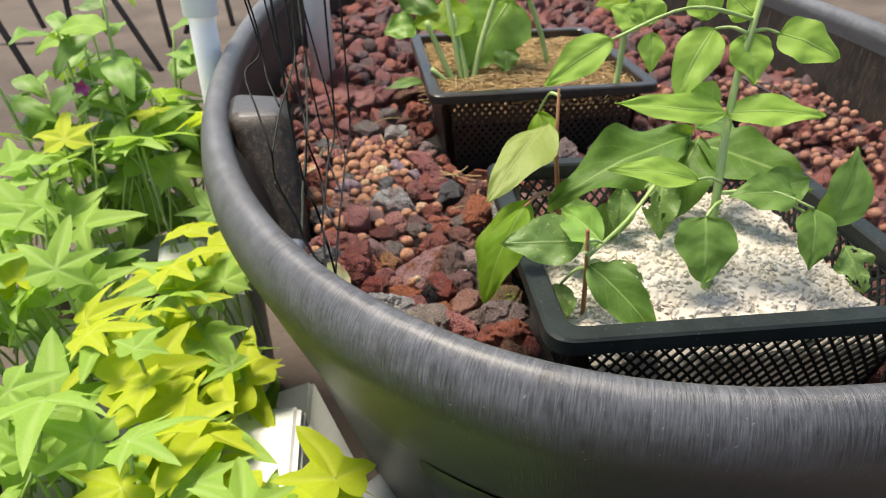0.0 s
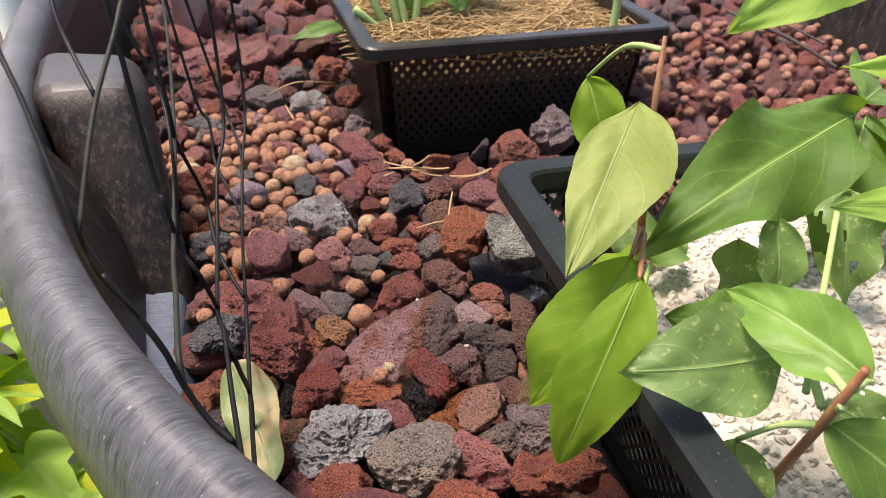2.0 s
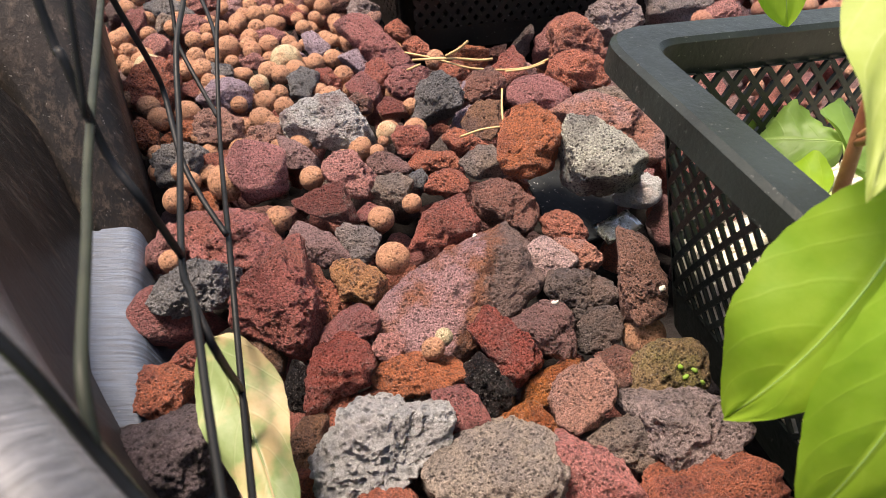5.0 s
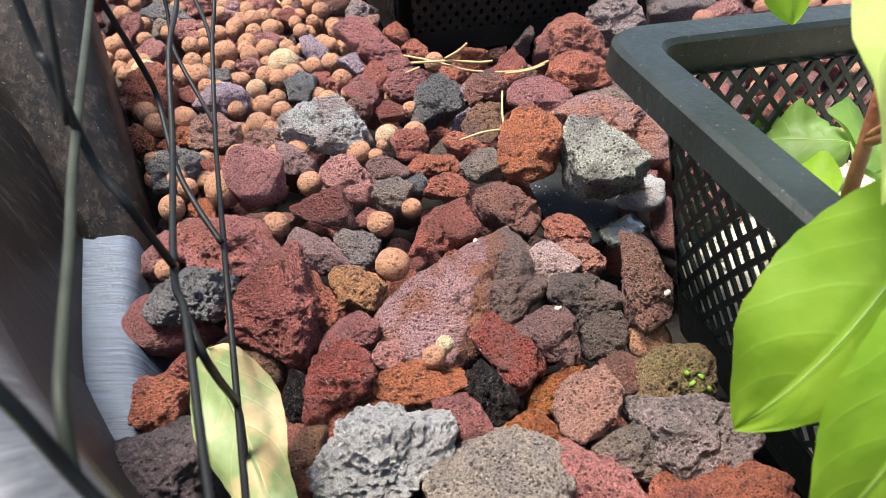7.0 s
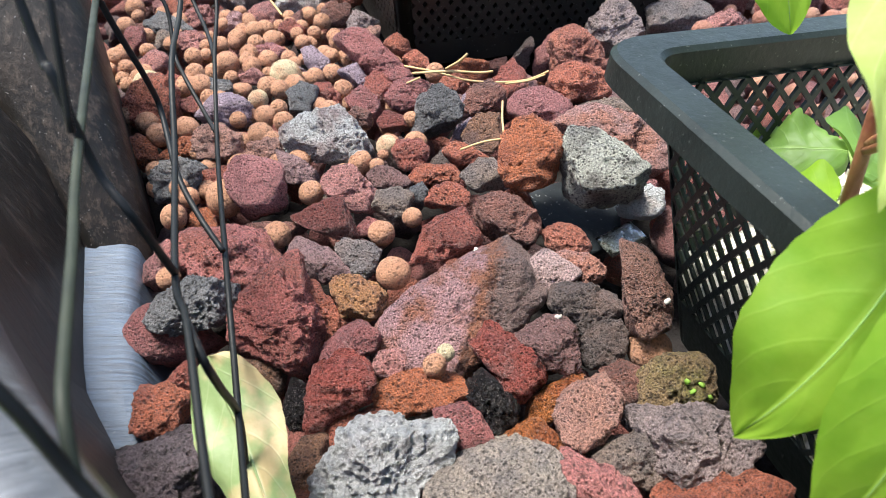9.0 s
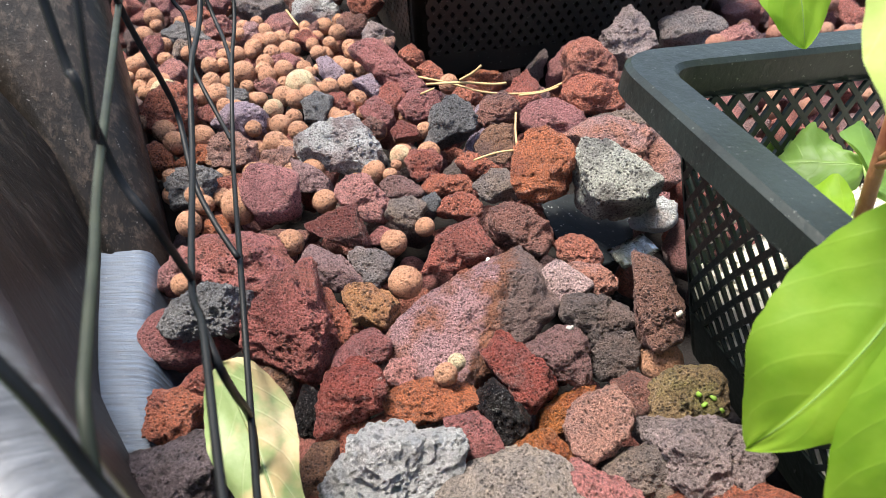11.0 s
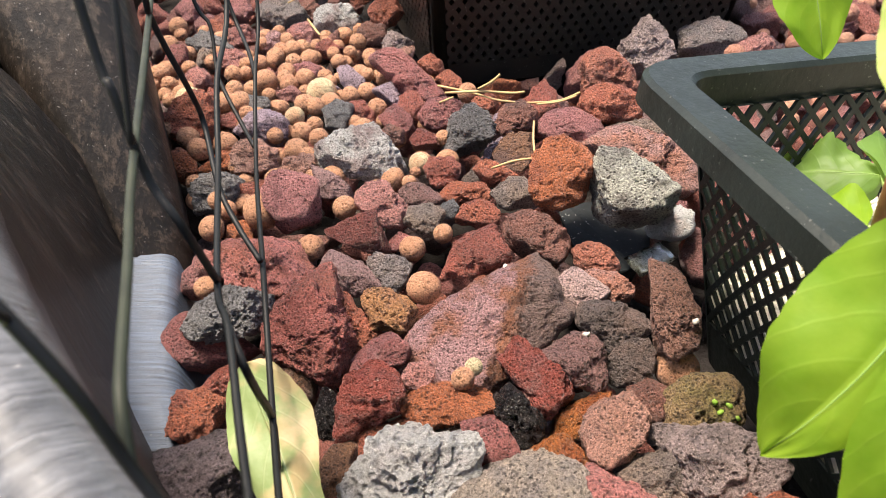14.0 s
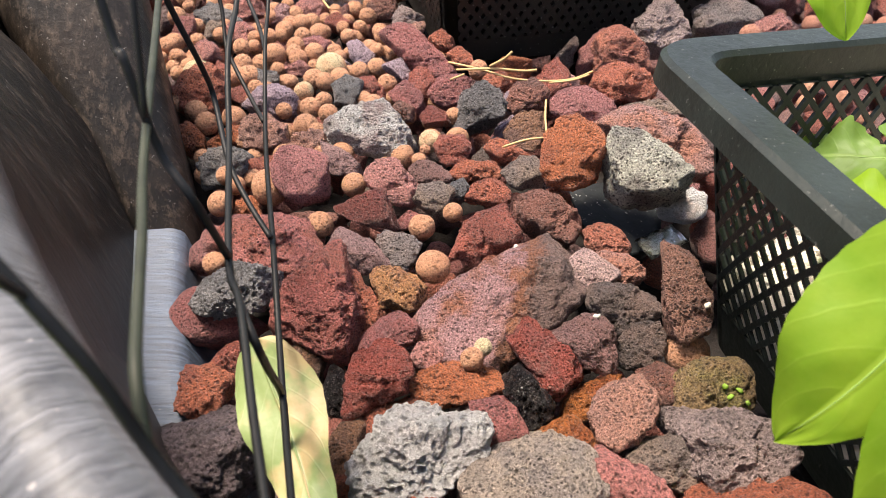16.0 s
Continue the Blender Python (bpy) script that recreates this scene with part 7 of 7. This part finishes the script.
def vine(x, y, count, spread, low, high, yellow, label):
    root = thing("sweet_potato_vine", label, "vine", "vines beside the tub", (x, y, -0.45))
    for _ in range(count):
        pz = rng.uniform(low, high)
        for _try in range(30):
            px, py = x + rng.gauss(0, spread), y + rng.gauss(0, spread)
            if not inside(px, py, -0.05 if pz > -0.05 else -0.022) and not any(math.hypot(px - cx, py - cy) < cr for cx, cy, cr in CLEAR):
                break
        else:
            continue
        # low leaves take the darker green: shade put into their colour
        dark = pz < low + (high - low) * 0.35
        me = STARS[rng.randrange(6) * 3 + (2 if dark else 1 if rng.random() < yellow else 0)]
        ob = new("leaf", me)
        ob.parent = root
        s = rng.uniform(0.042, 0.080) * (0.86 if y < 0.32 else 1.0)
        face = Euler((radians(rng.uniform(-15, 45)), radians(rng.gauss(0, 22)), radians(rng.uniform(0, 360)))).to_matrix().to_4x4()
        ob.matrix_basis = Matrix.Translation((px - x, py - y, pz + 0.45)) @ face @ Matrix.Scale(s, 4)
        foot = Vector((px - x + rng.gauss(0, 0.03), py - y + rng.gauss(0, 0.03), max(0.05, pz + 0.45 - rng.uniform(0.10, 0.2))))
        top = Vector((px - x, py - y, pz + 0.45))
        tube("leaf_stalk", smooth_line([foot, (foot + top) / 2 + Vector((rng.gauss(0, 0.01), rng.gauss(0, 0.01), 0)), top], 3), 0.0016, STEM_GREEN, root, sides=5)
    return root


vine(-0.24, 0.30, 49, 0.085, -0.16, -0.01, 0.12, "dense light green sweet potato vine with lobed leaves")
vine(-0.13, 0.36, 26, 0.05, -0.16, -0.05, 0.7, "yellowing sweet potato vine against the tub")
vine(-0.34, 0.50, 49, 0.09, -0.17, 0.0, 0.1, "dense light green sweet potato vine with lobed leaves")
vine(-0.26, 0.60, 23, 0.06, -0.15, -0.02, 0.7, "yellow-green sweet potato vine against the tub")
vine(-0.50, 0.55, 43, 0.10, -0.15, 0.03, 0.05, "dense light green sweet potato vine with lobed leaves")
vine(-0.45, 0.78, 43, 0.09, -0.12, 0.03, 0.25, "light green sweet potato vine with lobed leaves")
vine(-0.36, 0.92, 20, 0.06, -0.12, 0.03, 0.3, "light green sweet potato vine with lobed leaves")
vine(-0.40, 0.25, 34, 0.09, -0.17, -0.02, 0.05, "dense light green sweet potato vine with lobed leaves")
vine(-0.06, 0.26, 28, 0.05, -0.22, -0.09, 0.3, "yellowing sweet potato vine against the tub")
vine(-0.10, 0.20, 26, 0.06, -0.22, -0.09, 0.15, "dense light green sweet potato vine with lobed leaves")
vine(-0.18, 0.12, 31, 0.08, -0.22, -0.08, 0.05, "dense light green sweet potato vine with lobed leaves")
vine(-0.185, 0.53, 18, 0.03, -0.17, -0.06, 0.5, "yellowing sweet potato vine against the tub")
vine(-0.105, 0.375, 16, 0.022, -0.14, -0.055, 0.5, "yellowing sweet potato vine against the tub")

# taller flowering plant behind the vines
tall = thing("flowering_plant", "taller leafy plant with a small purple flower behind the vines", "plant", at=(-0.45, 0.92, -0.45))
for k in range(13):
    a, b = rng.uniform(-0.17, 0.09), rng.uniform(-0.06, 0.08)
    h = rng.uniform(0.47, 0.61)
    tube("stem", smooth_line([(a * 0.3, b * 0.3, 0), (a * 0.7, b * 0.7, h * 0.6), (a, b, h)], 4), [0.004 - 0.0003 * i for i in range(9)], STEM_GREEN, tall, sides=6)
    for j in range(9):
        q = 0.52 + 0.06 * j
        p = Vector((-0.45 + a * q, 0.92 + b * q, -0.45 + h * q))
        ang = rng.uniform(0, 6.28)
        ln = rng.uniform(0.045, 0.08)
        t = p + Vector((math.cos(ang) * ln, math.sin(ang) * ln, rng.uniform(-0.05, 0.015)))
        leaf(tall, p, t, ln * rng.uniform(0.42, 0.62), rng.choice((LEAF_SHADE, LEAF_MID, LEAF_SHADE, LEAF_VINE)), (0, -0.4, 0.9), arch=0.15, nu=20, nv=4)
for k in range(5):
    a = k * 1.2566
    c = Vector((-0.435, 0.85, 0.062))
    leaf(tall, c, c + Vector((math.cos(a) * 0.012, -0.004, math.sin(a) * 0.012)), 0.009, FLOWER, (0, -1, 0.2), label="purple petal", nu=8, nv=2)


# ---- boxes, ground clutter and the iron stand ----
def foam_box(x, y, z, sx, sy, sz, turn, label, lid=False):
    root = thing("foam_box", label, "box", "white boxes under the vines", (x, y, -0.45))
    bm = bmesh.new()
    bmesh.ops.create_cube(bm, size=1.0, matrix=Matrix.Translation((0, 0, (z + 0.45) / 2)) @ Matrix.Rotation(radians(turn), 4, "Z") @ Matrix.Diagonal((sx, sy, z + 0.45, 1)))
    top = max(bm.faces, key=lambda q: q.calc_center_median().z)
    bmesh.ops.inset_region(bm, faces=[top], thickness=0.008 if lid else 0.022)
    bmesh.ops.translate(bm, verts=top.verts, vec=(0, 0, sz if lid else -sz))
    bmesh.ops.bevel(bm, geom=[e for e in bm.edges], offset=0.004, segments=2, affect="EDGES")
    part("box_body", bm, FOAM, root, smooth=False)
    if lid:
        return
    bm = bmesh.new()
    bmesh.ops.create_grid(bm, x_segments=6, y_segments=6, size=0.5, matrix=Matrix.Translation((0, 0, z + 0.45 - sz * 0.6)) @ Matrix.Rotation(radians(turn), 4, "Z") @ Matrix.Diagonal((sx - 0.046, sy - 0.046, 1, 1)))
    for v_ in bm.verts:
        v_.co.z += 0.01 * noise.noise(v_.co * 30)
    part("potting_soil", bm, SIDEWALL, root)


foam_box(-0.22, 0.44, -0.19, 0.30, 0.22, 0.05, 28, "white foam box with soil under the vines")
foam_box(-0.40, 0.80, -0.17, 0.26, 0.20, 0.05, 20, "white foam box with soil under the vines")
foam_box(-0.52, 0.42, -0.20, 0.26, 0.22, 0.05, 12, "white foam box with soil under the vines")
foam_box(-0.152, 0.447, -0.140, 0.075, 0.115, 0.006, 8, "closed white foam box beside the tub under the vines", True)
foam_box(-0.338, 0.800, -0.145, 0.062, 0.060, 0.004, 18, "small closed white foam box under the vines", True)
foam_box(-0.412, 0.750, -0.150, 0.045, 0.080, 0.004, 6, "small closed white foam box under the vines", True)
pipe_low = thing("drain_pipe", "white plastic pipe lying beside the tub", "pipe", "white pipes", (-0.055, 0.455, -0.20))
tube("pipe", [(-0.10, -0.10, -0.02), (0.02, 0.02, 0.0)], 0.017, PVC, pipe_low, sides=20)

stand = thing("iron_stand", "dark rusty iron stand with thin slanted legs", "stand", at=(-1.1, 2.3, -0.45))
for foot_, head_ in (((-0.39, 0.19, 0.00), (-0.97, 0.65, 0.81)), ((-0.88, 1.18, 0.00), (-1.17, 1.45, 0.48)), ((-0.03, 0.42, 0.00), (-0.68, 0.90, 0.85)), ((-0.51, 1.04, 0.00), (-0.59, 1.36, 0.56)), ((-0.12, 0.78, 0.00), (-0.34, 1.19, 0.71)), ((0.04, 1.18, 0.00), (-0.09, 1.43, 0.43)), ((-0.77, 0.87, 0.00), (-1.38, 0.84, -0.02)), ((-0.14, 1.03, 0.00), (0.02, 1.35, 0.54)), ((-0.42, 0.56, 0.00), (-0.60, 0.98, 0.72))):
    tube("leg", [foot_, head_], 0.012, IRON, stand, sides=8)
for k in range(4):
    z = 0.70 + 0.02 * k
    tube("rail", [(-1.3, -0.4 + 0.35 * k, z), (0.8, -0.3 + 0.35 * k, z)], 0.012, IRON, stand, sides=8)
